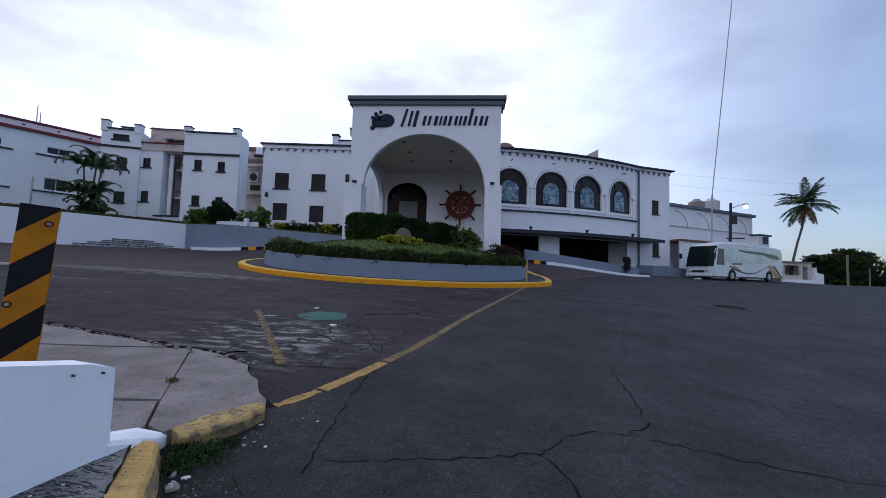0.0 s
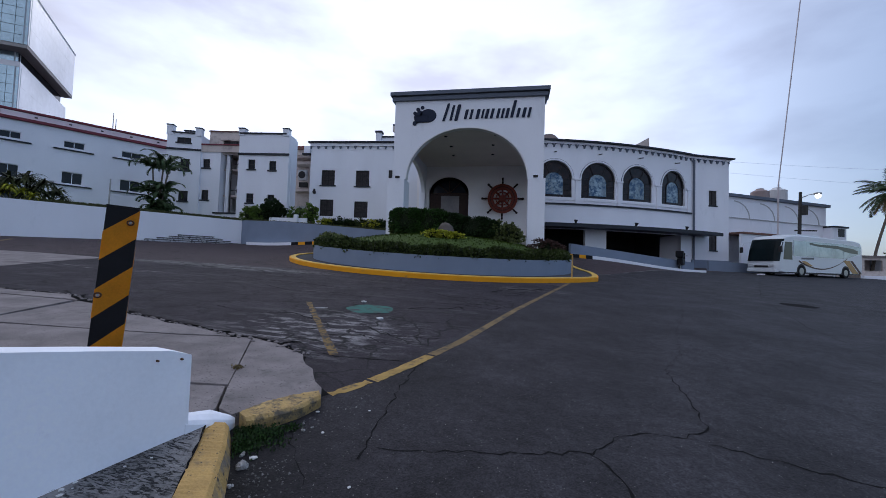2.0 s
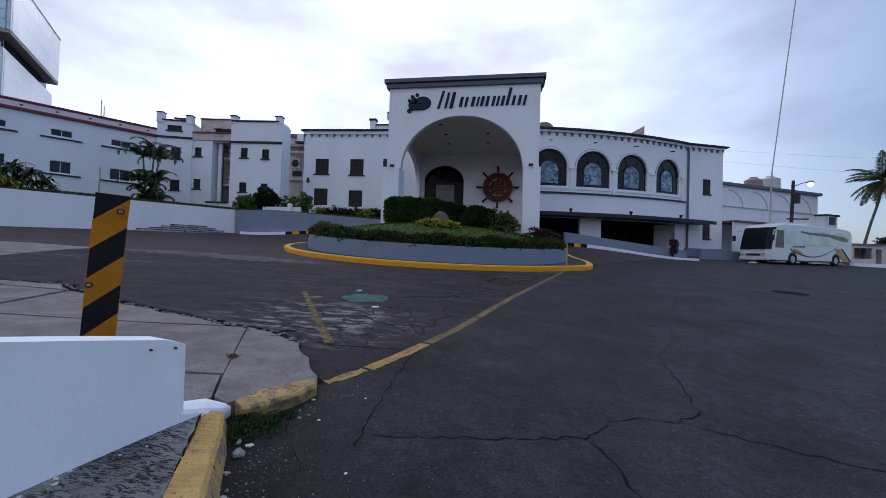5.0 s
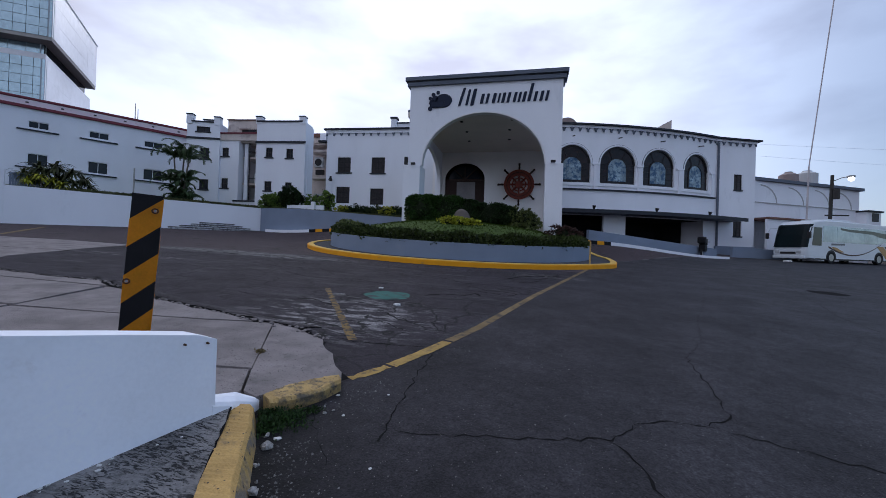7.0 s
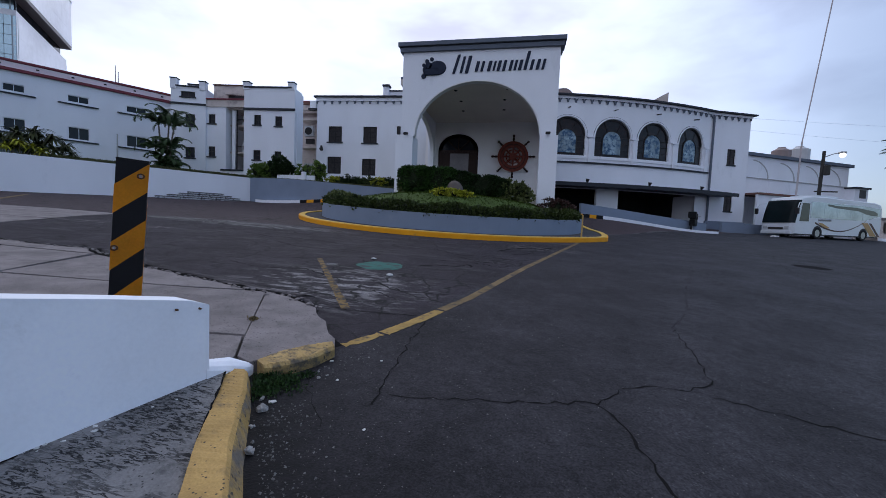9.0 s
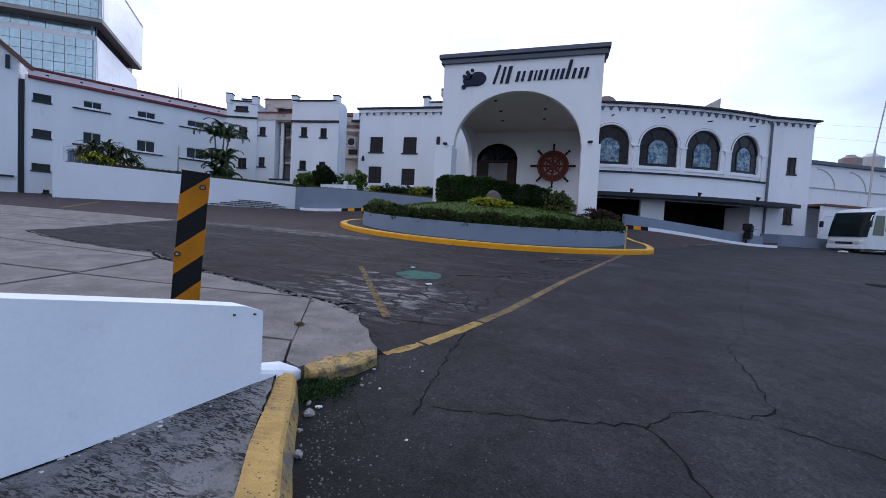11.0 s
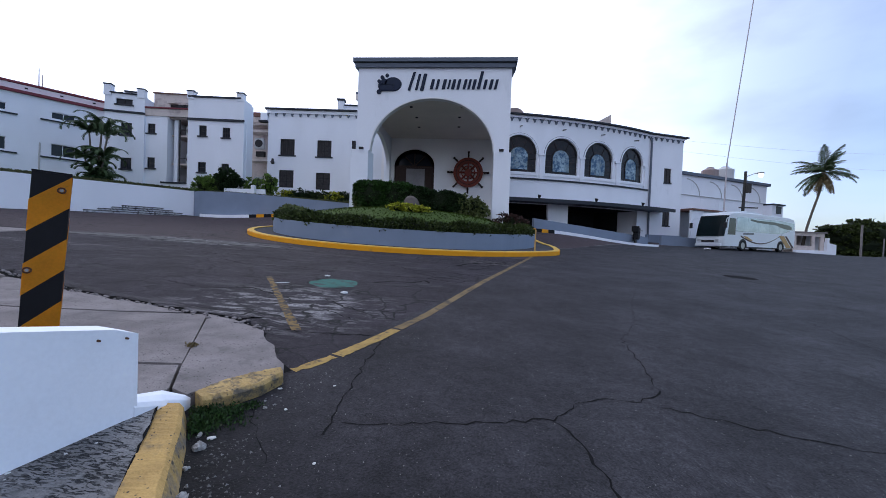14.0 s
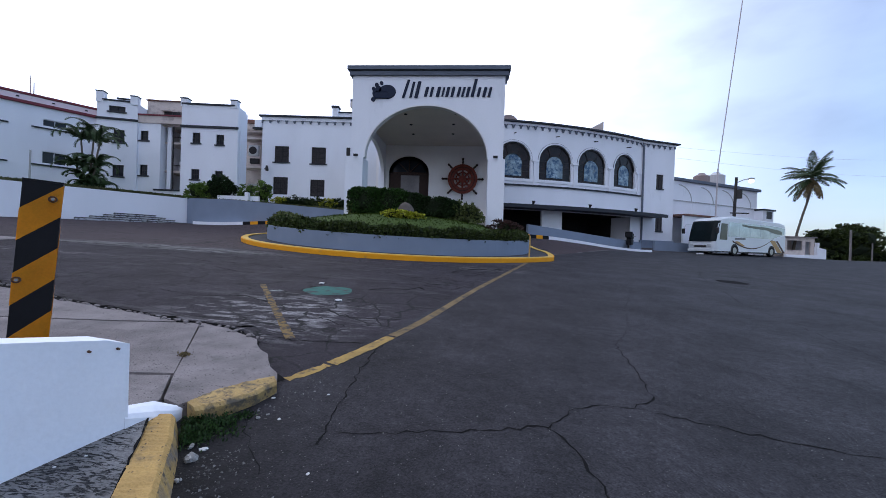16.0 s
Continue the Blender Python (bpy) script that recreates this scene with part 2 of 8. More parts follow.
add_pits(CONCRETE, 55, 0.16, (0.075, 0.07, 0.068))
add_pits(ROUGHCON, 70, 0.14, (0.05, 0.05, 0.05))
add_pits(YELLOW, 60, 0.10, (0.09, 0.07, 0.05))
add_pits(DIRTYELLOW, 38, 0.22, (0.10, 0.08, 0.06))
add_pits(KERBFACE, 26, 0.3, (0.09, 0.075, 0.06))
CRACK = mat("crack_shadow_dirt", (0.013, 0.0125, 0.013), 0.95, 0.2, 8, 60, 0.3, spec=0.05)
GREENPAINT = mat("faded_green_paint", (0.035, 0.13, 0.11), 0.85, 0.2, 3, 50, 0.2, stain=(0.05, 0.06, 0.06), stain_at=(0.5, 0.62))
RUBBLE = mat("broken_mortar", (0.36, 0.35, 0.34), 0.95, 0.4, 20, 90, 0.8, stain=(0.12, 0.11, 0.10), stain_at=(0.5, 0.65))
LITTER = mat("pale_litter", (0.6, 0.6, 0.6), 0.8, 0.1, 9, 60, 0.1)
GRASS = mat("lawn", (0.055, 0.088, 0.018), 0.9, 0.35, 3, 60, 0.6)
SOIL = mat("planting_soil", (0.055, 0.05, 0.035), 0.95, 0.3, 3, 50, 0.5)
LEAFLIGHT = mat("light_green_leaf", (0.10, 0.165, 0.03), 0.55, 0.2, 3, 20, 0.0, island=0.5)
LEAF = mat("hedge_leaf", (0.036, 0.052, 0.011), 0.55, 0.2, 2, 20, 0.0, island=0.55)
LEAFDARK = mat("dark_shrub_leaf", (0.014, 0.032, 0.008), 0.55, 0.2, 2, 20, 0.0, island=0.55)
LEAFYEL = mat("yellow_leaf", (0.33, 0.34, 0.03), 0.55, 0.2, 4, 20, 0.0, island=0.5)
LEAFPALE = mat("variegated_leaf", (0.11, 0.13, 0.045), 0.55, 0.25, 5, 20, 0.0, island=0.6)
LEAFRED = mat("bronze_leaf", (0.055, 0.028, 0.024), 0.55, 0.25, 5, 20, 0.0, island=0.5)
PALMLEAF = mat("palm_leaflet", (0.045, 0.075, 0.03), 0.5, 0.2, 2, 20, 0.0, island=0.5)
PALMDRY = mat("dry_palm_leaflet", (0.16, 0.12, 0.06), 0.7, 0.2, 2, 20, 0.0, island=0.4)
BARK = mat("palm_bark", (0.13, 0.11, 0.09), 0.9, 0.3, 3, 40, 0.6, stretch=(1, 1, 3))
INNERSHADE = mat("painted_inner_shade", (0.014, 0.020, 0.009), 0.95, 0.3, 6, 30, 0.4)
STONE = mat("grey_boulder", (0.13, 0.11, 0.10), 0.9, 0.3, 4, 30, 0.6)
BUSWHITE = mat("bus_white_paint", (0.64, 0.68, 0.72), 0.3, 0.04, 1, 20, 0.0, spec=0.5)
BUSGLASS = mat("tinted_bus_glass", (0.012, 0.024, 0.028), 0.12, 0.3, 0.6, 6, 0.0, spec=0.3)
BUSSIDE = mat("reflective_side_glass", (0.28, 0.33, 0.38), 0.14, 0.35, 0.5, 4, 0.0, metal=0.6)
BUSGOLD = mat("gold_stripe_paint", (0.42, 0.26, 0.10), 0.35, 0.1, 2, 20, 0.0)
BUSDARK = mat("dark_stripe_paint", (0.07, 0.03, 0.025), 0.35, 0.1, 2, 20, 0.0)
RUBBER = mat("tyre_rubber", (0.016, 0.016, 0.017), 0.85, 0.2, 6, 50, 0.2)
POLEPINK = mat("mast_paint", (0.52, 0.47, 0.48), 0.6, 0.1, 1, 20, 0.05)
POLEDARK = mat("utility_pole", (0.05, 0.047, 0.045), 0.85, 0.2, 2, 30, 0.2)
TANK = mat("tank_plastic", (0.30, 0.24, 0.23), 0.6, 0.15, 1, 20, 0.05)
TANKWHITE = mat("tank_pale_plastic", (0.55, 0.55, 0.56), 0.6, 0.1, 1, 20, 0.05)
TILE = mat("clay_roof_tile", (0.19, 0.10, 0.08), 0.85, 0.25, 1.2, 25, 0.4)
GLASSBLUE = mat("blue_curtain_glass", (0.40, 0.53, 0.60), 0.15, 0.25, 0.12, 1.5, 0.0, metal=0.75)
GLASSPALE = mat("pale_reflective_glass", (0.56, 0.57, 0.61), 0.4, 0.16, 0.10, 1.0, 0.0, metal=0.7)
MULLION = mat("grey_mullion", (0.40, 0.45, 0.49), 0.5, 0.1, 1, 10, 0.0)
ACWHITE = mat("unit_casing", (0.45, 0.45, 0.46), 0.6, 0.15, 3, 30, 0.05)
ART = mat("stained_glass_art", (0.25, 0.34, 0.40), 0.25, 0.7, 1.6, 6, 0.0, stain=(0.05, 0.11, 0.20), stain_at=(0.46, 0.56))
BULB = bpy.data.materials.new("lit_street_bulb")
BULB.use_nodes = True
BULB.node_tree.nodes["Principled BSDF"].inputs["Emission Color"].default_value = (1, 0.97, 0.9, 1)
BULB.node_tree.nodes["Principled BSDF"].inputs["Emission Strength"].default_value = 6.0


def ground_material():
    """Asphalt: a newer dark road on one side of the yellow line, an older brownish forecourt with broken patches on the other."""
    m = mat("asphalt", (0.0305, 0.0283, 0.0328), 0.86, 0.48, 1.1, 70, 1.0, spec=0.20)
    nt = m.node_tree
    N, L = nt.nodes.new, nt.links.new
    b = nt.nodes["Principled BSDF"]
    src = b.inputs["Base Color"].links[0].from_socket
    pos = N("ShaderNodeNewGeometry").outputs["Position"]
    dot = N("ShaderNodeVectorMath")
    dot.operation = "DOT_PRODUCT"
    dot.inputs[1].default_value = (-0.958, 0.287, 0)
    L(pos, dot.inputs[0])
    side = N("ShaderNodeMapRange")
    side.inputs["From Min"].default_value, side.inputs["From Max"].default_value = 2.48, 2.56
    L(dot.outputs["Value"], side.inputs["Value"])
    old = N("ShaderNodeMix")
    old.data_type, old.blend_type = "RGBA", "MULTIPLY"
    old.inputs[7].default_value = (0.90, 0.81, 0.88, 1)
    L(side.outputs[0], old.inputs[0]), L(src, old.inputs[6])
    # red-brown drive round the island
    far = N("ShaderNodeVectorMath")
    far.operation = "DOT_PRODUCT"
    far.inputs[1].default_value = (-0.12, 1.0, 0)
    L(pos, far.inputs[0])
    fr = N("ShaderNodeMapRange")
    fr.inputs["From Min"].default_value, fr.inputs["From Max"].default_value = 15.0, 15.4
    L(far.outputs["Value"], fr.inputs["Value"])
    fm = N("ShaderNodeMath")
    fm.operation = "MULTIPLY"
    d2 = N("ShaderNodeVectorMath")
    d2.operation = "DOT_PRODUCT"
    d2.inputs[1].default_value = (-0.755, 0.656, 0)
    L(pos, d2.inputs[0])
    m2 = N("ShaderNodeMapRange")
    m2.inputs["From Min"].default_value, m2.inputs["From Max"].default_value = 11.50, 11.58
    L(d2.outputs["Value"], m2.inputs["Value"])
    both = N("ShaderNodeMath")
    both.operation = "MAXIMUM"
    L(side.outputs[0], both.inputs[0]), L(m2.outputs[0], both.inputs[1])
    L(fr.outputs[0], fm.inputs[0]), L(both.outputs[0], fm.inputs[1])
    red = N("ShaderNodeMix")
    red.data_type = "RGBA"
    red.inputs[7].default_value = (0.056, 0.041, 0.045, 1)
    L(fm.outputs[0], red.inputs[0]), L(old.outputs[2], red.inputs[6])
    # pale broken patches
    out = red.outputs[2]
    for cx, cy, rx, ry, at, colour in ((-2.9, 5.7, 1.8, 1.6, 0.50, (0.21, 0.20, 0.205)), (-10.5, 13.2, 4.6, 0.9, 0.45, (0.20, 0.195, 0.195)), (-12.5, 10.2, 3.0, 0.35, 0.5, (0.14, 0.135, 0.135)), (0.6, 13.2, 1.6, 0.8, 0.52, (0.13, 0.12, 0.115))):
        sub = N("ShaderNodeVectorMath")
        sub.operation = "SUBTRACT"
        sub.inputs[1].default_value = (cx, cy, 0)
        L(pos, sub.inputs[0])
        div = N("ShaderNodeVectorMath")
        div.operation = "MULTIPLY"
        div.inputs[1].default_value = (1 / rx, 1 / ry, 0)
        L(sub.outputs[0], div.inputs[0])
        ln = N("ShaderNodeVectorMath")
        ln.operation = "LENGTH"
        L(div.outputs[0], ln.inputs[0])
        fall = N("ShaderNodeMapRange")
        fall.inputs["From Min"].default_value, fall.inputs["From Max"].default_value = 1.1, 0.4
        L(ln.outputs["Value"], fall.inputs["Value"])
        no = N("ShaderNodeTexNoise")
        no.inputs["Scale"].default_value, no.inputs["Detail"].default_value, no.inputs["Roughness"].default_value = 2.6, 9, 0.7
        mp = N("ShaderNodeMapping")
        mp.inputs["Scale"].default_value = (0.8, 2.2, 1)
        L(pos, mp.inputs["Vector"]), L(mp.outputs[0], no.inputs["Vector"])
        th = N("ShaderNodeMapRange")
        th.inputs["From Min"].default_value, th.inputs["From Max"].default_value = at, at + 0.08
        L(no.outputs[0], th.inputs["Value"])
        mu = N("ShaderNodeMath")
        mu.operation = "MULTIPLY"
        L(fall.outputs[0], mu.inputs[0]), L(th.outputs[0], mu.inputs[1])
        mx = N("ShaderNodeMix")
        mx.data_type = "RGBA"
        mx.inputs[7].default_value = (*colour, 1)
        L(mu.outputs[0], mx.inputs[0]), L(out, mx.inputs[6])
        out = mx.outputs[2]
    # aggregate: each stone lighter or darker than the next
    for scale, low, high in ((95, 0.66, 1.40), (38, 0.86, 1.15)):
        ag = N("ShaderNodeTexVoronoi")
        ag.inputs["Scale"].default_value = scale
        L(pos, ag.inputs["Vector"])
        ac = N("ShaderNodeSeparateColor")
        L(ag.outputs["Color"], ac.inputs[0])
        ar = N("ShaderNodeMapRange")
        ar.inputs["To Min"].default_value, ar.inputs["To Max"].default_value = low, high
        L(ac.outputs[1], ar.inputs["Value"])
        am = N("ShaderNodeMix")
        am.data_type, am.blend_type = "RGBA", "MULTIPLY"
        am.inputs[0].default_value = 1.0
        L(out, am.inputs[6]), L(ar.outputs[0], am.inputs[7])
        out = am.outputs[2]
    # the outer lane is lighter and greyer, blending in gradually
    lane = N("ShaderNodeVectorMath")
    lane.operation = "DOT_PRODUCT"
    lane.inputs[1].default_value = (0.93, -0.36, 0)
    L(pos, lane.inputs[0])
    lr = N("ShaderNodeMapRange")
    lr.inputs["From Min"].default_value, lr.inputs["From Max"].default_value = -1.6, 2.2
    L(lane.outputs["Value"], lr.inputs["Value"])
    lm = N("ShaderNodeMix")
    lm.data_type, lm.blend_type = "RGBA", "MULTIPLY"
    lm.inputs[7].default_value = (1.20, 1.29, 1.27, 1)
    L(lr.outputs[0], lm.inputs[0]), L(out, lm.inputs[6])
    out = lm.outputs[2]
    # near-black along the kerb, heavy at its foot and thinning out over the road
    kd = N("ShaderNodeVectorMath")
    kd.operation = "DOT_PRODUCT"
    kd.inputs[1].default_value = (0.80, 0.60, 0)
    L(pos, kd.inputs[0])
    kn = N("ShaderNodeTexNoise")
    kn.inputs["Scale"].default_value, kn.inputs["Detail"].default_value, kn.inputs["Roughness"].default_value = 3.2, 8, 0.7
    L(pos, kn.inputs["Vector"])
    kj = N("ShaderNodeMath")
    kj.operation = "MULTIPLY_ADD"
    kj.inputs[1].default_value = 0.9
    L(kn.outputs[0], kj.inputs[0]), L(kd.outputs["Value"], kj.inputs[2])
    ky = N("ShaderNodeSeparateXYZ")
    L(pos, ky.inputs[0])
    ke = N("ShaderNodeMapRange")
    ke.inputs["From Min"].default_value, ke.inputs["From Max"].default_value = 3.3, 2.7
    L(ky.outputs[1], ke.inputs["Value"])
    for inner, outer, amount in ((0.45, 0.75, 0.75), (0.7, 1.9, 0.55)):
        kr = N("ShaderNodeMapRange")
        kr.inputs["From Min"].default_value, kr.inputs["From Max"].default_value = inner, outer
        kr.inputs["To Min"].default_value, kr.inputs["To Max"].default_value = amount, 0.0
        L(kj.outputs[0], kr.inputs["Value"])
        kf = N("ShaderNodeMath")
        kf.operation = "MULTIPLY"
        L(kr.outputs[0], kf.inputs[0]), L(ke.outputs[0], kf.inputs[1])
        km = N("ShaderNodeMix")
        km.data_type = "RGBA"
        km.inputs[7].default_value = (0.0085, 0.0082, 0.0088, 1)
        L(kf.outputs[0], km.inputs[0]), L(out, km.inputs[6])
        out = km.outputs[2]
    # pale grit in the surface
    gr = N("ShaderNodeTexVoronoi")
    gr.inputs["Scale"].default_value = 42
    L(pos, gr.inputs["Vector"])
    gt = N("ShaderNodeMapRange")
    gt.inputs["From Min"].default_value, gt.inputs["From Max"].default_value = 0.20, 0.12
    L(gr.outputs["Distance"], gt.inputs["Value"])
    g2 = N("ShaderNodeSeparateColor")
    L(gr.outputs["Color"], g2.inputs[0])
    g3 = N("ShaderNodeMath")
    g3.operation = "GREATER_THAN"
    g3.inputs[1].default_value = 0.90
    L(g2.outputs[0], g3.inputs[0])
    g4 = N("ShaderNodeMath")
    g4.operation = "MULTIPLY"
    L(gt.outputs[0], g4.inputs[0]), L(g3.outputs[0], g4.inputs[1])
    gm = N("ShaderNodeMix")
    gm.data_type = "RGBA"
    gm.inputs[7].default_value = (0.15, 0.14, 0.135, 1)
    # fine net of cracks in the older asphalt
    cm = N("ShaderNodeTexNoise")
    cm.inputs["Scale"].default_value, cm.inputs["Detail"].default_value = 1.6, 6
    L(pos, cm.inputs["Vector"])
    cv = N("ShaderNodeMix")
    cv.data_type, cv.blend_type = "RGBA", "ADD"
    cv.inputs[0].default_value = 0.55
    L(pos, cv.inputs[6]), L(cm.outputs["Color"], cv.inputs[7])
    ce = N("ShaderNodeTexVoronoi")
    ce.feature = "DISTANCE_TO_EDGE"
    ce.inputs["Scale"].default_value = 1.25
    L(cv.outputs[2], ce.inputs["Vector"])
    ct = N("ShaderNodeMapRange")
    ct.inputs["From Min"].default_value, ct.inputs["From Max"].default_value = 0.030, 0.012
    L(ce.outputs["Distance"], ct.inputs["Value"])
    cn = N("ShaderNodeTexNoise")
    cn.inputs["Scale"].default_value, cn.inputs["Detail"].default_value = 0.5, 3
    L(pos, cn.inputs["Vector"])
    cs = N("ShaderNodeMapRange")
    cs.inputs["From Min"].default_value, cs.inputs["From Max"].default_value = 0.42, 0.52
    L(cn.outputs[0], cs.inputs["Value"])
    c1, c2 = N("ShaderNodeMath"), N("ShaderNodeMath")
    c1.operation = c2.operation = "MULTIPLY"
    L(ct.outputs[0], c1.inputs[0]), L(cs.outputs[0], c1.inputs[1])
    L(c1.outputs[0], c2.inputs[0]), L(side.outputs[0], c2.inputs[1])
    ck = N("ShaderNodeMix")
    ck.data_type = "RGBA"
    ck.inputs[7].default_value = (0.010, 0.010, 0.011, 1)
    L(c2.outputs[0], ck.inputs[0]), L(out, ck.inputs[6])
    out = ck.outputs[2]
    # coarser worn mottling
    wo = N("ShaderNodeTexNoise")
    wo.inputs["Scale"].default_value, wo.inputs["Detail"].default_value, wo.inputs["Roughness"].default_value = 7.0, 8, 0.75
    L(pos, wo.inputs["Vector"])
    wr = N("ShaderNodeMapRange")
    wr.inputs["From Min"].default_value, wr.inputs["From Max"].default_value = 0.32, 0.68
    wr.inputs["To Min"].default_value, wr.inputs["To Max"].default_value = 0.68, 1.34
    L(wo.outputs[0], wr.inputs["Value"])
    wm = N("ShaderNodeMix")
    wm.data_type, wm.blend_type = "RGBA", "MULTIPLY"
    wm.inputs[0].default_value = 1.0
    L(out, wm.inputs[6]), L(wr.outputs[0], wm.inputs[7])
    out = wm.outputs[2]
    # broad pale wear along the traffic, on the older side only
    bw = N("ShaderNodeTexNoise")
    bw.inputs["Scale"].default_value, bw.inputs["Detail"].default_value, bw.inputs["Roughness"].default_value = 1.0, 10, 0.72
    bp_ = N("ShaderNodeMapping")
    bp_.inputs["Scale"].default_value = (0.55, 2.4, 1)
    bp_.inputs["Rotation"].default_value = (0, 0, radians(8))
    L(pos, bp_.inputs["Vector"]), L(bp_.outputs[0], bw.inputs["Vector"])
    br = N("ShaderNodeMapRange")
    br.inputs["From Min"].default_value, br.inputs["From Max"].default_value = 0.54, 0.70
    br.inputs["To Min"].default_value, br.inputs["To Max"].default_value = 0.0, 0.75
    L(bw.outputs[0], br.inputs["Value"])
    bs = N("ShaderNodeMath")
    bs.operation = "MULTIPLY"
    L(br.outputs[0], bs.inputs[0]), L(side.outputs[0], bs.inputs[1])
    bx_ = N("ShaderNodeMix")
    bx_.data_type = "RGBA"
    bx_.inputs[7].default_value = (0.080, 0.074, 0.079, 1)
    L(bs.outputs[0], bx_.inputs[0]), L(out, bx_.inputs[6])
    out = bx_.outputs[2]
    L(g4.outputs[0], gm.inputs[0]), L(out, gm.inputs[6])
    L(gm.outputs[2], b.inputs["Base Color"])
    return m


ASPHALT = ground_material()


# ---- building blocks ----
def mesh_of(bm, name, material, smooth=False):
    me = bpy.data.meshes.new(name)
    bmesh.ops.recalc_face_normals(bm, faces=bm.faces)
    bm.to_mesh(me)
    bm.free()
    if material:
        me.materials.append(material)
    if smooth:
        for p in me.polygons:
            p.use_smooth = True
    return me


def part(name, bm, material, parent=None, label="", smooth=False, m=None):
    ob = new(name, mesh_of(bm, name, material, smooth))
    if parent is not None:
        ob.parent = parent
    if m is not None:
        ob.matrix_basis = m
    if label:
        ob["label"] = label
    return ob


def thing(name, m, label, category, group="", kind=""):
    ob = new(name)
    ob.empty_display_size = 0.2
    ob.matrix_basis = m
    return tagged(ob, label, category, group, kind)


def box(x0, x1, y0, y1, z0, z1, bm=None, bevel=0.0):
    bm = bm or bmesh.new()
    r = bmesh.ops.create_cube(bm, size=1, matrix=Matrix.Translation(((x0 + x1) / 2, (y0 + y1) / 2, (z0 + z1) / 2)) @ Matrix.Diagonal((abs(x1 - x0), abs(y1 - y0), abs(z1 - z0), 1)))
    if bevel:
        es = list({e for v in r["verts"] for e in v.link_edges})
        bmesh.ops.bevel(bm, geom=es, offset=bevel, segments=2, affect="EDGES", profile=0.6)
    return bm


def rod(a, b, r0, r1=None, n=10, bm=None):
    """A tapered round bar from a to b."""
    bm = bm or bmesh.new()
    a, b = Vector(a), Vector(b)
    q = (b - a).to_track_quat("Z", "Y").to_matrix().to_4x4()
    bmesh.ops.create_cone(bm, cap_ends=True, segments=n, radius1=r0, radius2=r0 if r1 is None else r1, depth=(b - a).length, matrix=Matrix.Translation((a + b) / 2) @ q)
    return bm


def tube(points, radii, n=9, bm=None):
    """A bent tapered tube through points."""
    bm = bm or bmesh.new()
    rings = []
    pts = [Vector(p) for p in points]
    for i, p in enumerate(pts):
        d = (pts[min(i + 1, len(pts) - 1)] - pts[max(i - 1, 0)]).normalized()
        s = d.cross(Vector((0.31, 0.95, 0.02))).normalized()
        t = d.cross(s)
        rings.append([bm.verts.new(p + (s * math.cos(k * math.tau / n) + t * math.sin(k * math.tau / n)) * radii[i]) for k in range(n)])
    for r, q in zip(rings, rings[1:]):
        for k in range(n):
            bm.faces.new((r[k], r[(k + 1) % n], q[(k + 1) % n], q[k]))
    bm.faces.new(rings[0]), bm.faces.new(rings[-1])
    return bm


def straight(u, d):
    return (u, d)


def wall_bm(u0, u1, z0, z1, openings=(), thick=0.3, pos=straight, step=0.0, bm=None):
    """A wall with openings right through it. u runs along it, d into it. openings: (ua, ub, za, zb, rise of the arch)."""
    bm = bm or bmesh.new()
    us = {u0, u1}
    for a, b, za, zb, rise in openings:
        us |= {a, b}
        if rise:
            us |= {a + (b - a) * (1 - math.cos(math.pi * k / 20)) / 2 for k in range(21)}
    if step:
        us |= {u0 + (u1 - u0) * k / int((u1 - u0) / step) for k in range(int((u1 - u0) / step))}
    us = sorted(us)
    us = [u for i, u in enumerate(us) if i == 0 or u - us[i - 1] > 1e-4]
    quad = lambda pts: bm.faces.new([bm.verts.new(p) for p in pts])
    at = lambda u, d, z: (*pos(u, d), z)

    def top(o, u):
        a, b, za, zb, rise = o
        k = (u - (a + b) / 2) / ((b - a) / 2)
        return zb + rise * math.sqrt(max(0, 1 - k * k)) if rise else zb
    for p, q in zip(us, us[1:]):
        c = (p + q) / 2
        inside = sorted([o for o in openings if o[0] < c < o[1]], key=lambda o: o[2])
        lo = [(z0, z0)]
        spans = []
        for o in inside:
            spans.append((lo[-1], (o[2], o[2])))
            lo.append((top(o, p), top(o, q)))
            if o[2] > z0 + 1e-3:
                quad([at(p, 0, o[2]), at(q, 0, o[2]), at(q, thick, o[2]), at(p, thick, o[2])])
            quad([at(p, 0, top(o, p)), at(p, thick, top(o, p)), at(q, thick, top(o, q)), at(q, 0, top(o, q))])
        spans.append((lo[-1], (z1, z1)))
        for (bp_, bq), (tp, tq) in spans:
            for d in (0, thick):
                quad([at(p, d, bp_), at(q, d, bq), at(q, d, tq), at(p, d, tp)])
        quad([at(p, 0, z1), at(q, 0, z1), at(q, thick, z1), at(p, thick, z1)])
    for u in (u0, u1):
        quad([at(u, 0, z0), at(u, 0, z1), at(u, thick, z1), at(u, thick, z0)])
    for a, b, za, zb, rise in openings:
        for u in (a, b):
            quad([at(u, 0, za), at(u, 0, zb), at(u, thick, zb), at(u, thick, za)])
    bmesh.ops.remove_doubles(bm, verts=bm.verts, dist=1e-4)
    return bm


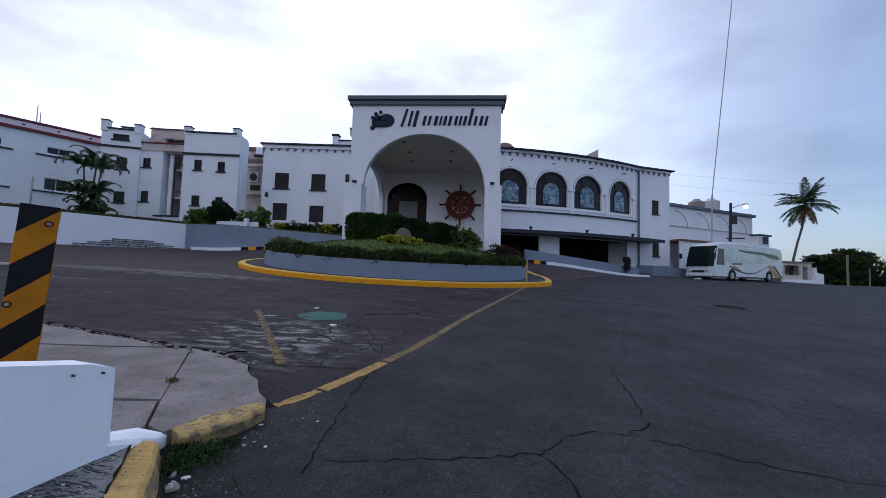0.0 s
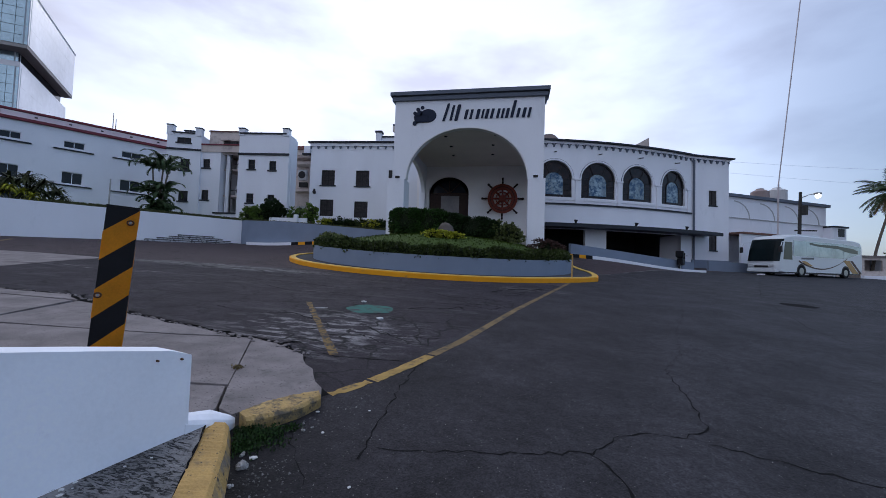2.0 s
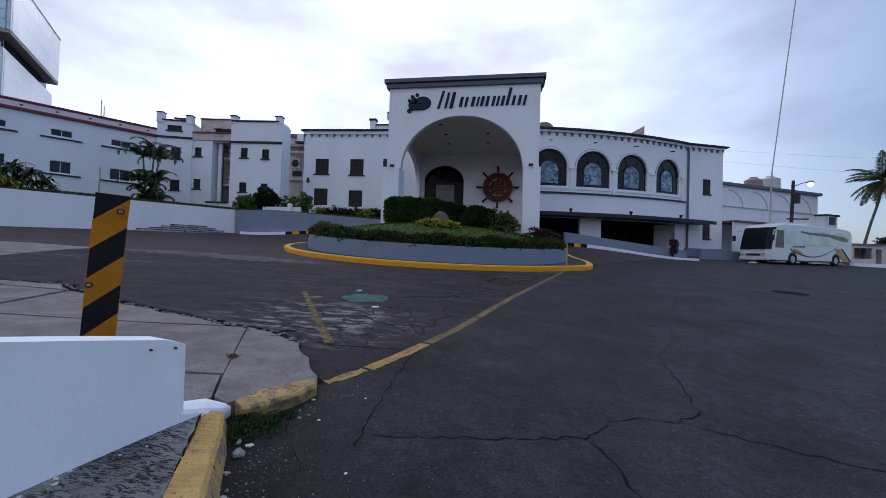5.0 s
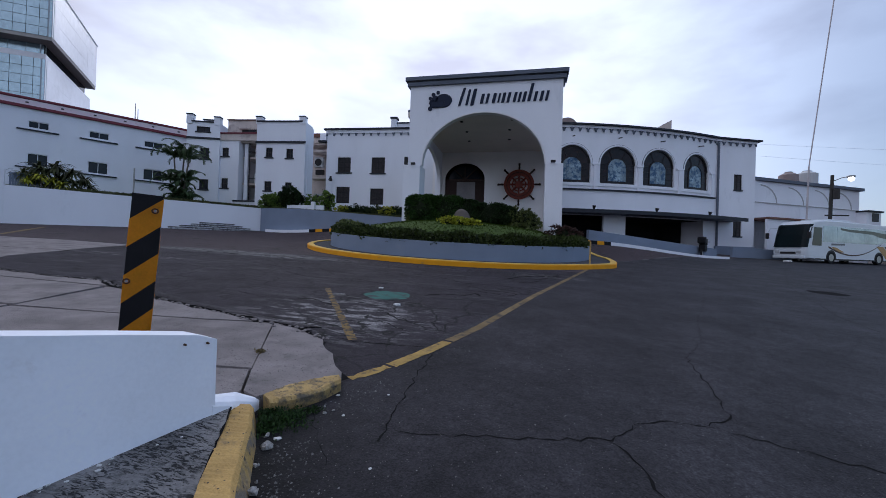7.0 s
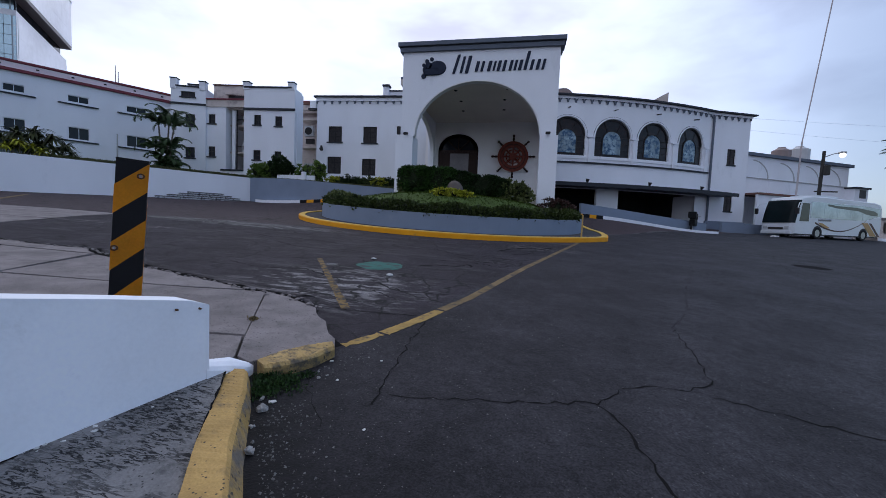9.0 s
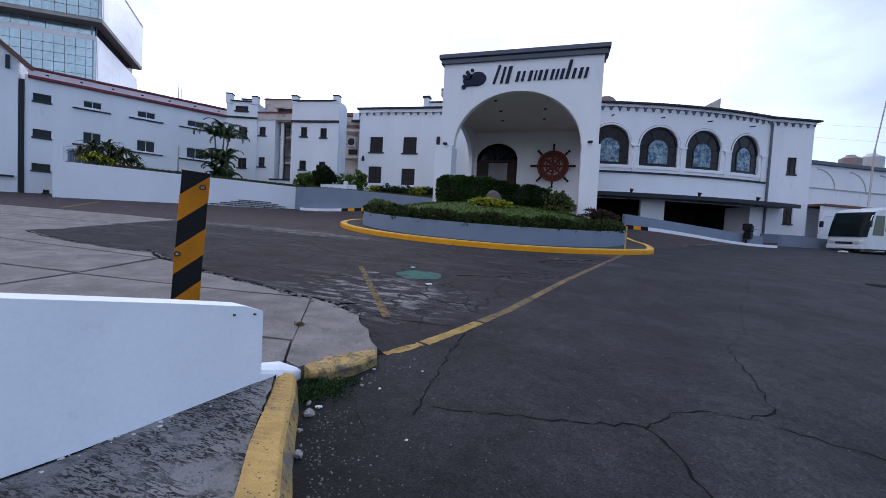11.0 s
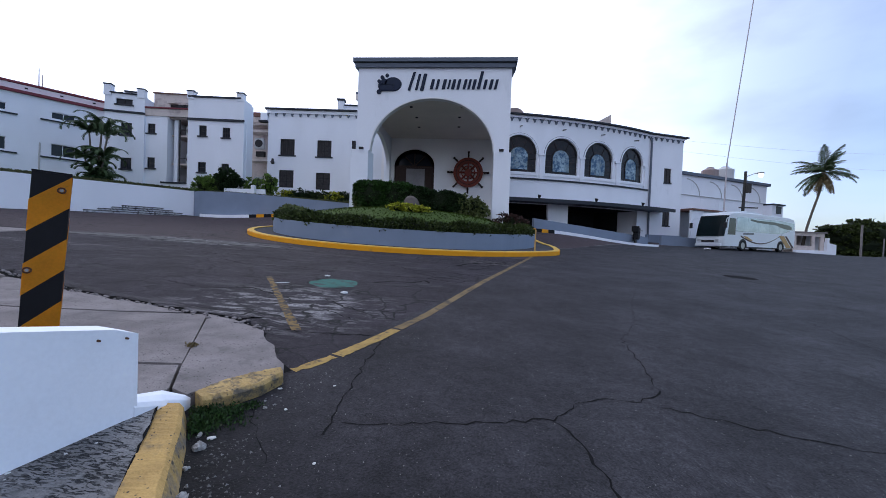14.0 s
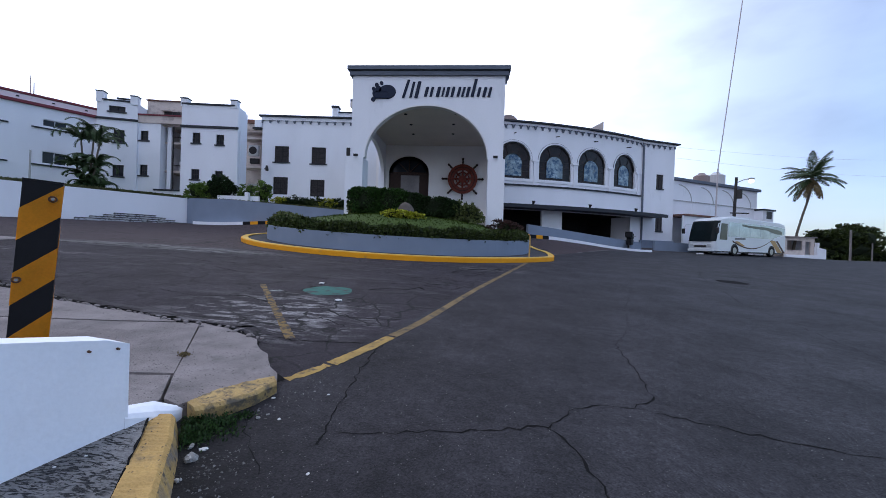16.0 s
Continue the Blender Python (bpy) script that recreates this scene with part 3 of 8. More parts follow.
def window(parent, u0, u1, z0, z1, d=0.14, mull=1, rails=0, sill=0.12, bars=0, glass=PANE, frame_paint=None, t=0.06):
    """A window set in an opening of a straight wall: frame, mullions, rails, panes, sill, bars of a grille."""
    paint = frame_paint or FRAME
    bm = bmesh.new()
    a = [[bm.verts.new((u, y, z)) for u, z in ((u0, z0), (u1, z0), (u1, z1), (u0, z1))] for y in (d - 0.04, d + 0.05)]
    b = [[bm.verts.new((u, y, z)) for u, z in ((u0 + t, z0 + t), (u1 - t, z0 + t), (u1 - t, z1 - t), (u0 + t, z1 - t))] for y in (d - 0.04, d + 0.05)]
    for k in range(4):
        n = (k + 1) % 4
        bm.faces.new((a[0][k], a[0][n], b[0][n], b[0][k])), bm.faces.new((a[1][k], a[1][n], b[1][n], b[1][k]))
        bm.faces.new((a[0][k], a[0][n], a[1][n], a[1][k])), bm.faces.new((b[0][k], b[0][n], b[1][n], b[1][k]))
    w = part("window", bm, paint, parent)
    for k in range(1, mull + 1):
        c = u0 + (u1 - u0) * k / (mull + 1)
        part("mullion", box(c - t / 2, c + t / 2, d - 0.035, d + 0.045, z0 + t, z1 - t), paint, w)
    for k in range(1, rails + 1):
        c = z0 + (z1 - z0) * k / (rails + 1)
        part("rail", box(u0 + t, u1 - t, d - 0.03, d + 0.04, c - 0.025, c + 0.025), paint, w)
    for k in range(mull + 1):
        p = u0 + (u1 - u0) * k / (mull + 1) + t / 2
        q = u0 + (u1 - u0) * (k + 1) / (mull + 1) - t / 2
        part("pane", box(p, q, d + 0.01, d + 0.022, z0 + t / 2, z1 - t / 2), glass, w)
    for k in range(bars):
        c = u0 + (u1 - u0) * (k + 0.5) / bars
        part("bar", box(c - 0.012, c + 0.012, 0.02, 0.045, z0, z1), FRAME, w)
    if sill:
        part("sill", box(u0 - sill, u1 + sill, -0.10, 0.02, z0 - 0.12, z0 - 0.002, bevel=0.012), TRIM, w)
    return w


def leaves(points, normals, size, seed, droop=0.0, slim=0.32, loose=0.7):
    """A mesh of small folded leaves, one at each point."""
    rng = np.random.default_rng(seed)
    n = len(points)
    P, Nn = np.asarray(points, float), np.asarray(normals, float)
    d = Nn + rng.normal(0, loose, (n, 3))
    d[:, 2] -= droop
    d /= np.linalg.norm(d, axis=1)[:, None] + 1e-9
    s = np.cross(d, rng.normal(0, 1, (n, 3)))
    s /= np.linalg.norm(s, axis=1)[:, None] + 1e-9
    ln = size * rng.uniform(0.6, 1.4, (n, 1))
    v = np.stack([P, P + d * ln * 0.5 + s * ln * slim, P + d * ln, P + d * ln * 0.5 - s * ln * slim], 1).reshape(-1, 3)
    f = np.arange(4 * n).reshape(n, 4)
    me = bpy.data.meshes.new("leaves")
    me.from_pydata(v.tolist(), [], f.tolist())
    return me


def blob_points(centre, radii, n, seed, lumps=0.25, square=1.0):
    """Points through the outer shell of an ellipsoid grown in clumps of twigs, and their outward normals; square below 1: clipped flat."""
    rng = np.random.default_rng(seed)
    d = rng.normal(0, 1, (n, 3))
    d /= np.linalg.norm(d, axis=1)[:, None]
    if square < 1:
        d = np.sign(d) * np.abs(d) ** square
        r = rng.uniform(0.86, 1.04, n)
        return np.asarray(centre) + d * r[:, None] * np.asarray(radii), d
    ph = rng.uniform(0, 6.28, (6, 1))
    w = rng.normal(0, 2.6, (6, 3))
    m = 26
    tw = rng.normal(0, 1, (m, 3))
    tw /= np.linalg.norm(tw, axis=1)[:, None]
    reach = rng.uniform(0.78, 1.22, m)
    near = (d @ tw.T).argmax(1)
    gather = rng.uniform(0.15, 0.75, n)[:, None]
    d = d * (1 - gather) + tw[near] * gather
    d /= np.linalg.norm(d, axis=1)[:, None]
    r = (1 + lumps * np.sin(d @ w.T + ph.T).sum(1) / 2.4) * (0.55 * reach[near] + 0.45) * rng.uniform(0.70, 1.04, n)
    return np.asarray(centre) + d * r[:, None] * np.asarray(radii), d


def shrub(name, m, blobs, n, size, material, label, category, seed, droop=0.0, group="", stems=3, square=1.0, slim=0.32, core=0.66):
    """A shrub: short stems and a crown of leaves over lumpy clumps (centre, radii)."""
    t = thing(name, m, label, category, group)
    bm = bmesh.new()
    for c, r in blobs:
        for k in range(stems):
            a = k * 2.4 + seed
            rod((c[0] + 0.1 * math.cos(a), c[1] + 0.1 * math.sin(a), -0.05), (c[0] + 0.5 * r[0] * math.cos(a), c[1] + 0.5 * r[1] * math.sin(a), c[2]), 0.03, 0.012, 6, bm)
    tagged(part("stems", bm, BARK, t), kind="stuff")
    # solid near-black-green cores paint the shade deep inside the foliage
    for i, (c, r) in enumerate(blobs):
        body = bmesh.new()
        bmesh.ops.create_icosphere(body, subdivisions=2, radius=1.0)
        for v in body.verts:
            if square < 1:
                v.co = Vector([math.copysign(abs(q) ** square, q) for q in v.co]) * 1.12
            k = core + 0.14 * noise.noise(v.co * 2.0 + Vector((seed, i, 0)))
            v.co = Vector((c[0] + v.co.x * r[0] * k, c[1] + v.co.y * r[1] * k, max(0.0, c[2] + v.co.z * r[2] * k)))
        part("shade_core", body, INNERSHADE, t)
    n = n * 2
    tot = sum(r[0] * r[1] + r[0] * r[2] + r[1] * r[2] for c, r in blobs)
    ps, ds = [], []
    for i, (c, r) in enumerate(blobs):
        k = max(30, int(n * (r[0] * r[1] + r[0] * r[2] + r[1] * r[2]) / tot))
        p, d = blob_points(c, r, k, seed * 31 + i, square=square)
        ps.append(p), ds.append(d)
    p = np.concatenate(ps)
    d = np.concatenate(ds)
    keep = p[:, 2] > 0.02
    me = leaves(p[keep], d[keep], size, seed, droop, slim)
    me.materials.append(material)
    cr = new("foliage", me)
    cr.parent = t
    return t


def blade_bush(m, heads, label, seed, material):
    """A loose bush of rosettes of long arching blades on bare stems; heads: (x, y, z, blades, length)."""
    t = thing("shrub", m, label, "shrub")
    rng = np.random.default_rng(seed)
    P = []
    for x, y, z, n, ln in heads:
        part("stem", tube([(x * 0.3, y * 0.3, -0.05), (x * 0.7, y * 0.7, z * 0.6), (x, y, z)], [0.04, 0.03, 0.02], 6), BARK, t)
        for k in range(n):
            a, up = rng.uniform(0, math.tau), rng.uniform(-0.25, 1.0)
            side, base = Vector((math.cos(a), math.sin(a), 0)), Vector((x, y, z + rng.uniform(-0.1, 0.08)))
            L1 = ln * rng.uniform(0.7, 1.25)
            P.append((base, side, up, L1))
    ver, fac = [], []
    for base, side, up, L1 in P:
        across = Vector((-side.y, side.x, 0)) * L1 * 0.075
        at, rise = base.copy(), up
        rows = []
        for k in range(5):
            w = (0.5, 1.0, 0.9, 0.6, 0.05)[k]
            rows.append((at - across * w, at + across * w))
            at = at + (side * 0.8 + Vector((0, 0, rise))).normalized() * L1 / 4
            rise -= 0.42
        o = len(ver)
        for l, r in rows:
            ver += [tuple(l), tuple(r)]
        fac += [(o + 2 * k, o + 2 * k + 1, o + 2 * k + 3, o + 2 * k + 2) for k in range(4)]
    me = bpy.data.meshes.new("blades")
    me.from_pydata(ver, [], fac)
    me.materials.append(material)
    f = new("foliage", me)
    f.parent = t
    return t


def gz(x, y):
    """The height of the ground: it rises towards the hotel and falls to the right, then levels out."""
    sx = max(-45.0, min(45.0, x))
    sy = max(-25.0, y)
    sy = sy if sy < 44 else 44 + 4 * (1 - math.exp(-(sy - 44) / 4))
    d = math.hypot(x + 4, (y - 32) * (2.0 if y < 32 else 1.0)) / 19
    lift = 1.5 * (1 - d * d) ** 2 if d < 1 else 0.0
    return -0.036 * sx + 0.063 * sy + lift


# ---- ground ----
def strip(points, width, lift, bm=None, jitter=0.0, sub=0.4, ragged=0.0):
    """A ribbon on the ground along points."""
    bm = bm or bmesh.new()
    rng = random.Random(len(points) * 7 + int(abs(points[0][0]) * 100))
    pts = []
    for (ax, ay), (bx, by) in zip(points, points[1:]):
        n = max(1, int(math.hypot(bx - ax, by - ay) / sub))
        pts += [(ax + (bx - ax) * k / n, ay + (by - ay) * k / n) for k in range(n)]
    pts.append(points[-1])
    prev = None
    for i, (x, y) in enumerate(pts):
        a, b = pts[max(i - 1, 0)], pts[min(i + 1, len(pts) - 1)]
        l = math.hypot(b[0] - a[0], b[1] - a[1]) or 1
        nx, ny = -(b[1] - a[1]) / l, (b[0] - a[0]) / l
        j = rng.uniform(-jitter, jitter)
        w = width / 2 * (1 + rng.uniform(-ragged, ragged))
        x, y = x + nx * j, y + ny * j
        cur = [bm.verts.new((x + s * nx * w, y + s * ny * w, gz(x + s * nx * w, y + s * ny * w) + lift)) for s in (1, -1)]
        if prev:
            bm.faces.new((prev[0], prev[1], cur[1], cur[0]))
        prev = cur
    return bm


def build_ground():
    xs = sorted({*np.arange(-60, 75, 1.5), -1500, -700, -300, -150, -90, 95, 150, 300, 700, 1500})
    ys = sorted({*np.arange(-12, 62, 1.5), -1500, -700, -300, -120, -50, -25, 70, 90, 140, 300, 700, 1500})
    bm = bmesh.new()
    vs = [[bm.verts.new((x, y, gz(x, y))) for x in xs] for y in ys]
    for r, q in zip(vs, vs[1:]):
        for k in range(len(xs) - 1):
            bm.faces.new((r[k], r[k + 1], q[k + 1], q[k]))
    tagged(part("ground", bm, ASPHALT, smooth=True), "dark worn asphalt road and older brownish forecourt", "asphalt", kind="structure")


build_ground()
bit = strip([(-1.62, 3.42), (-1.55, 3.53), (-1.44, 3.74), (-1.395, 3.84)], 0.085, 0.004, ragged=0.5, sub=0.05)
tagged(part("road_marking", bit, WORNYELLOW), "broken end of the worn yellow line", "road marking", kind="structure")
line = strip([(-1.37, 3.88), (-1.14, 4.46), (-0.98, 4.93)], 0.14, 0.004, ragged=0.10, sub=0.05)
tagged(part("road_marking", line, WORNYELLOW), "worn yellow line painted on the asphalt", "road marking", kind="structure")
line = strip([(-0.965, 4.98), (-0.69, 5.8), (0.15, 9.05), (2.38, 16.7)], 0.13, 0.004, ragged=0.09, sub=0.07)
tagged(part("road_marking", line, FARLINE), "dusty faded stretch of the yellow line", "road marking", kind="structure")
old = strip([(-4.24, 7.78), (-2.12, 4.55)], 0.105, 0.004, ragged=0.2, sub=0.2)
tagged(part("road_marking", old, WORNOLD), "faded short yellow stripe on cracked asphalt", "road marking", kind="structure")
old = strip([(-23.3, 13.1), (-29.8, 18.9)], 0.24, 0.016, ragged=0.15, sub=0.2)
tagged(part("road_marking", old, FARLINE), "faded yellow stripe across the forecourt", "road marking", kind="structure")
for pts, w in (
    ([(-0.9, 2.66), (-0.49, 2.72), (-0.25, 2.79), (0.12, 2.88), (0.33, 2.93), (0.63, 3.03), (0.78, 3.2), (0.92, 3.36), (1.17, 3.49), (1.47, 3.51), (1.75, 3.40), (2.3, 3.2), (3.3, 2.95)], 0.016),
    ([(0.63, 3.03), (0.78, 2.65), (0.82, 2.3), (0.92, 1.9)], 0.02),
    ([(1.47, 3.51), (1.72, 3.72), (1.80, 4.1), (1.88, 4.5), (1.98, 5.4)], 0.018),
    ([(-0.93, 5.05), (-1.04, 4.4), (-1.05, 3.7), (-1.02, 3.29), (-0.98, 2.88), (-0.97, 2.49)], 0.016),
    ([(-1.58, 2.72), (-1.44, 2.48), (-1.30, 2.33), (-1.17, 2.15)], 0.008),
    ([(1.98, 5.4), (2.5, 6.3), (3.1, 8.0), (4.4, 11.0), (4.9, 12.4)], 0.010),
    ([(5.6, 5.6), (6.04, 7.58), (6.5, 9.85), (9.0, 16.0), (14.8, 26.7)], 0.013),
    ([(-4.6, 4.95), (-3.6, 5.0), (-2.6, 4.55), (-2.0, 4.5), (-1.2, 4.6)], 0.022),
    ([(-2.1, 7.96), (-1.75, 8.3), (-1.3, 8.4), (-1.13, 8.74), (-0.95, 8.5)], 0.07),
    ([(-1.41, 9.74), (-0.9, 9.3), (-0.26, 9.27)], 0.06),
    ([(-2.4, 6.2), (-1.7, 5.7), (-1.0, 5.8)], 0.026),
    ([(-9.0, 6.6), (-7.6, 5.9), (-6.3, 5.55), (-5.0, 5.3), (-4.2, 5.0)], 0.05),
    ([(-11.2, 12.6), (-8.4, 12.2), (-6.2, 11.4)], 0.05),
    ([(-1.78, 3.53), (-1.70, 3.45), (-1.63, 3.40)], 0.08),
    ([(-2.4, 10.9), (-1.6, 10.2), (-0.7, 10.3), (0.1, 9.9)], 0.05),
    ([(-1.9, 9.0), (-1.1, 9.1), (-0.4, 8.8), (-0.1, 9.3)], 0.05),
    ([(-6.5, 9.6), (-5.4, 9.0), (-4.2, 9.3), (-3.3, 8.9)], 0.05),
    ([(-8.6, 10.9), (-7.2, 10.4), (-6.2, 10.6), (-4.6, 10.1)], 0.05),
    ([(-0.55, 11.77), (-0.2, 12.5), (0.3, 13.1), (0.7, 13.1), (1.1, 13.7)], 0.16),
    ([(-0.55, 11.77), (0.1, 11.9), (0.6, 12.6), (1.05, 13.2)], 0.06),
    ([(-0.2, 11.2), (0.15, 11.35), (0.3, 11.8)], 0.06),
    ([(-5.5, 6.6), (-4.6, 6.3), (-3.9, 6.6), (-3.0, 6.1)], 0.03),
    ([(-2.9, 5.3), (-2.2, 5.6), (-1.6, 5.2)], 0.025),
):
    tagged(part("crack", strip(pts, w * 0.72, 0.003, jitter=0.028, sub=0.07, ragged=0.75), CRACK), "dark open crack in the asphalt", "crack", kind="structure")


def disc_on_ground(cx, cy, r, lift, material, name, label, cat, kind="structure"):
    bm = bmesh.new()
    c = bm.verts.new((cx, cy, gz(cx, cy) + lift))
    ring = []
    for k in range(28):
        a = k * math.tau / 28
        q = r * (1 + 0.05 * math.sin(5 * a + cx))
        ring.append(bm.verts.new((cx + q * math.cos(a), cy + q * math.sin(a), gz(cx + q * math.cos(a), cy + q * math.sin(a)) + lift)))
    for k in range(28):
        bm.faces.new((c, ring[k], ring[(k + 1) % 28]))
    return tagged(part(name, bm, material), label, cat, kind=kind)


disc_on_ground(-2.78, 7.6, 0.47, 0.005, GREENPAINT, "manhole_cover", "round manhole cover with faded green paint", "manhole", kind="thing")
for cx, cy, r in ((9.3, 14.6, 0.5),):
    disc_on_ground(cx, cy, r, 0.004, CRACK, "road_patch", "dark round patch in the asphalt", "road patch")


def litter(x, y, s, seed, long=1.0, turn=None):
    bm = bmesh.new()
    rng = random.Random(seed)
    bmesh.ops.create_icosphere(bm, subdivisions=1, radius=s)
    for v in bm.verts:
        v.co *= rng.uniform(0.7, 1.3)
        v.co.x *= long
        v.co.z *= 0.35
    tagged(part("litter", bm, LITTER, m=pose(x, y, gz(x, y) + s * 0.25, 0, 0, seed * 40 if turn is None else turn)), "small scrap of pale litter on the asphalt", "litter", "scraps of litter on the forecourt")


for i, (x, y, s) in enumerate(((-3.19, 8.27, 0.07), (-2.3, 6.74, 0.075), (-1.55, 3.05, 0.02), (-1.35, 2.75, 0.016), (-1.15, 3.2, 0.014), (-1.62, 2.32, 0.025), (-0.9, 2.2, 0.013), (20.3, 36.3, 0.32))):
    litter(x, y, s, i)
litter(-3.67, 7.22, 0.03, 31, 5.0, 20)


def rubble(x, y, s, seed):
    """A broken lump of pale mortar with flat facets."""
    rng = random.Random(seed)
    bm = bmesh.new()
    for k in range(3):
        r = bmesh.ops.create_icosphere(bm, subdivisions=1, radius=s * rng.uniform(0.5, 0.9))
        o = Vector((rng.uniform(-s, s) * 0.7, rng.uniform(-s, s) * 0.9, s * rng.uniform(0.0, 0.35)))
        for v in r["verts"]:
            v.co = v.co * rng.uniform(0.65, 1.25) + o
    tagged(part("rubble", bm, RUBBLE, m=pose(x, y, gz(x, y) + s * 0.3, 0, 0, seed * 50)), "broken lump of pale mortar at the kerb foot", "rubble", "rubble along the kerb")


for i, (x, y, s) in enumerate(((-1.715, 2.32, 0.018), (-1.65, 2.235, 0.026), (-1.63, 2.19, 0.032), (-1.40, 1.80, 0.034), (-1.56, 2.03, 0.016), (-1.46, 1.90, 0.012), (-1.5, 2.74, 0.014), (-1.46, 2.80, 0.010), (-1.56, 2.84, 0.010))):
    rubble(x, y, s, i)


# ---- pavement corner, kerbs and low wall ----
def prism(outline, low, high, bm=None):
    """A slab over an outline of (x, y); low and high are heights above the ground."""
    bm = bm or bmesh.new()
    a = [bm.verts.new((x, y, gz(x, y) + low)) for x, y in outline]
    b = [bm.verts.new((x, y, gz(x, y) + high)) for x, y in outline]
    bm.faces.new(b), bm.faces.new(list(reversed(a)))
    n = len(a)
    for k in range(n):
        bm.faces.new((a[k], a[(k + 1) % n], b[(k + 1) % n], b[k]))
    return bm


def ragged(points, amount, seed, step=0.16):
    rng = random.Random(seed)
    out = []
    for (ax, ay), (bx, by) in zip(points, points[1:]):
        n = max(1, int(math.hypot(bx - ax, by - ay) / step))
        for k in range(n):
            j = rng.uniform(-amount, amount) if (k or out) else 0
            out.append((ax + (bx - ax) * k / n + j, ay + (by - ay) * k / n + j * 0.8))
    return out + [points[-1]]


H = 0.10
pave = tagged(new("pavement"), "cracked old concrete pavement slabs", "pavement", kind="structure")
edge_a = ragged([(-3.235, 4.55), (-2.82, 4.42), (-2.30, 4.12), (-1.87, 3.59), (-1.57, 3.14)], 0.02, 3)
slab_rows = [
    edge_a + [(-1.60, 3.10), (-1.80, 2.98), (-1.95, 2.80), (-2.03, 2.63), (-2.195, 2.695), (-2.442, 3.107)],
    [(-3.25, 4.535), (-2.458, 3.122), (-4.35, 2.80), (-6.66, 2.36), (-6.74, 3.2), (-6.83, 3.92), (-5.23, 4.16), (-4.17, 4.32)],
    [(-2.452, 3.075), (-2.212, 2.68), (-2.18, 2.45), (-2.32, 2.20), (-4.36, 2.72)],
    ragged([(-3.55, 4.53), (-4.56, 4.78), (-5.47, 4.98), (-6.70, 5.40)], 0.035, 5) + [(-7.22, 5.50), (-6.87, 3.99), (-5.23, 4.20), (-4.17, 4.37)],
    [(-7.36, 5.50), (-6.94, 4.03), (-8.09, 3.89), (-16.5, 3.05), (-16.5, 5.26), (-11.25, 5.36), (-9.53, 5.41)],
    ragged([(-7.36, 5.58), (-7.98, 5.89), (-9.01, 5.84), (-10.39, 5.88), (-11.75, 6.13), (-12.92, 6.44)], 0.04, 8, 0.3) + [(-16.5, 6.4), (-16.5, 5.32), (-11.25, 5.42), (-9.53, 5.47)],
    [(-6.93, 3.95), (-6.83, 3.2), (-6.74, 2.3), (-12.0, 1.5), (-16.5, 1.2), (-16.5, 2.98), (-8.09, 3.81)],
    [(-4.4, 2.70), (-2.34, 2.14), (-2.90, 0.5), (-6.4, -9.4), (-16.5, -9.4), (-16.5, 1.12), (-12.0, 1.42), (-6.7, 2.26)],
]
for o in slab_rows:
    part("slab", prism(o, -0.05, H), CONCRETE, pave)
part("joint_bed", prism([(-2.35, 4.1), (-1.8, 3.1), (-2.12, 2.5), (-2.9, 1.0), (-16, -0.5), (-16, 6.2), (-12.5, 6.2), (-10, 5.7), (-7.1, 5.4), (-5.4, 4.75), (-3.6, 4.4)], -0.05, H - 0.075), CRACK, pave)
rng = np.random.default_rng(51)
BROKEN = [(-2.30, 4.14), (-2.82, 4.44), (-3.55, 4.55), (-4.56, 4.80), (-5.47, 5.0), (-6.70, 5.42), (-7.98, 5.91), (-9.01, 5.86), (-10.39, 5.90), (-11.75, 6.15), (-12.92, 6.46)]
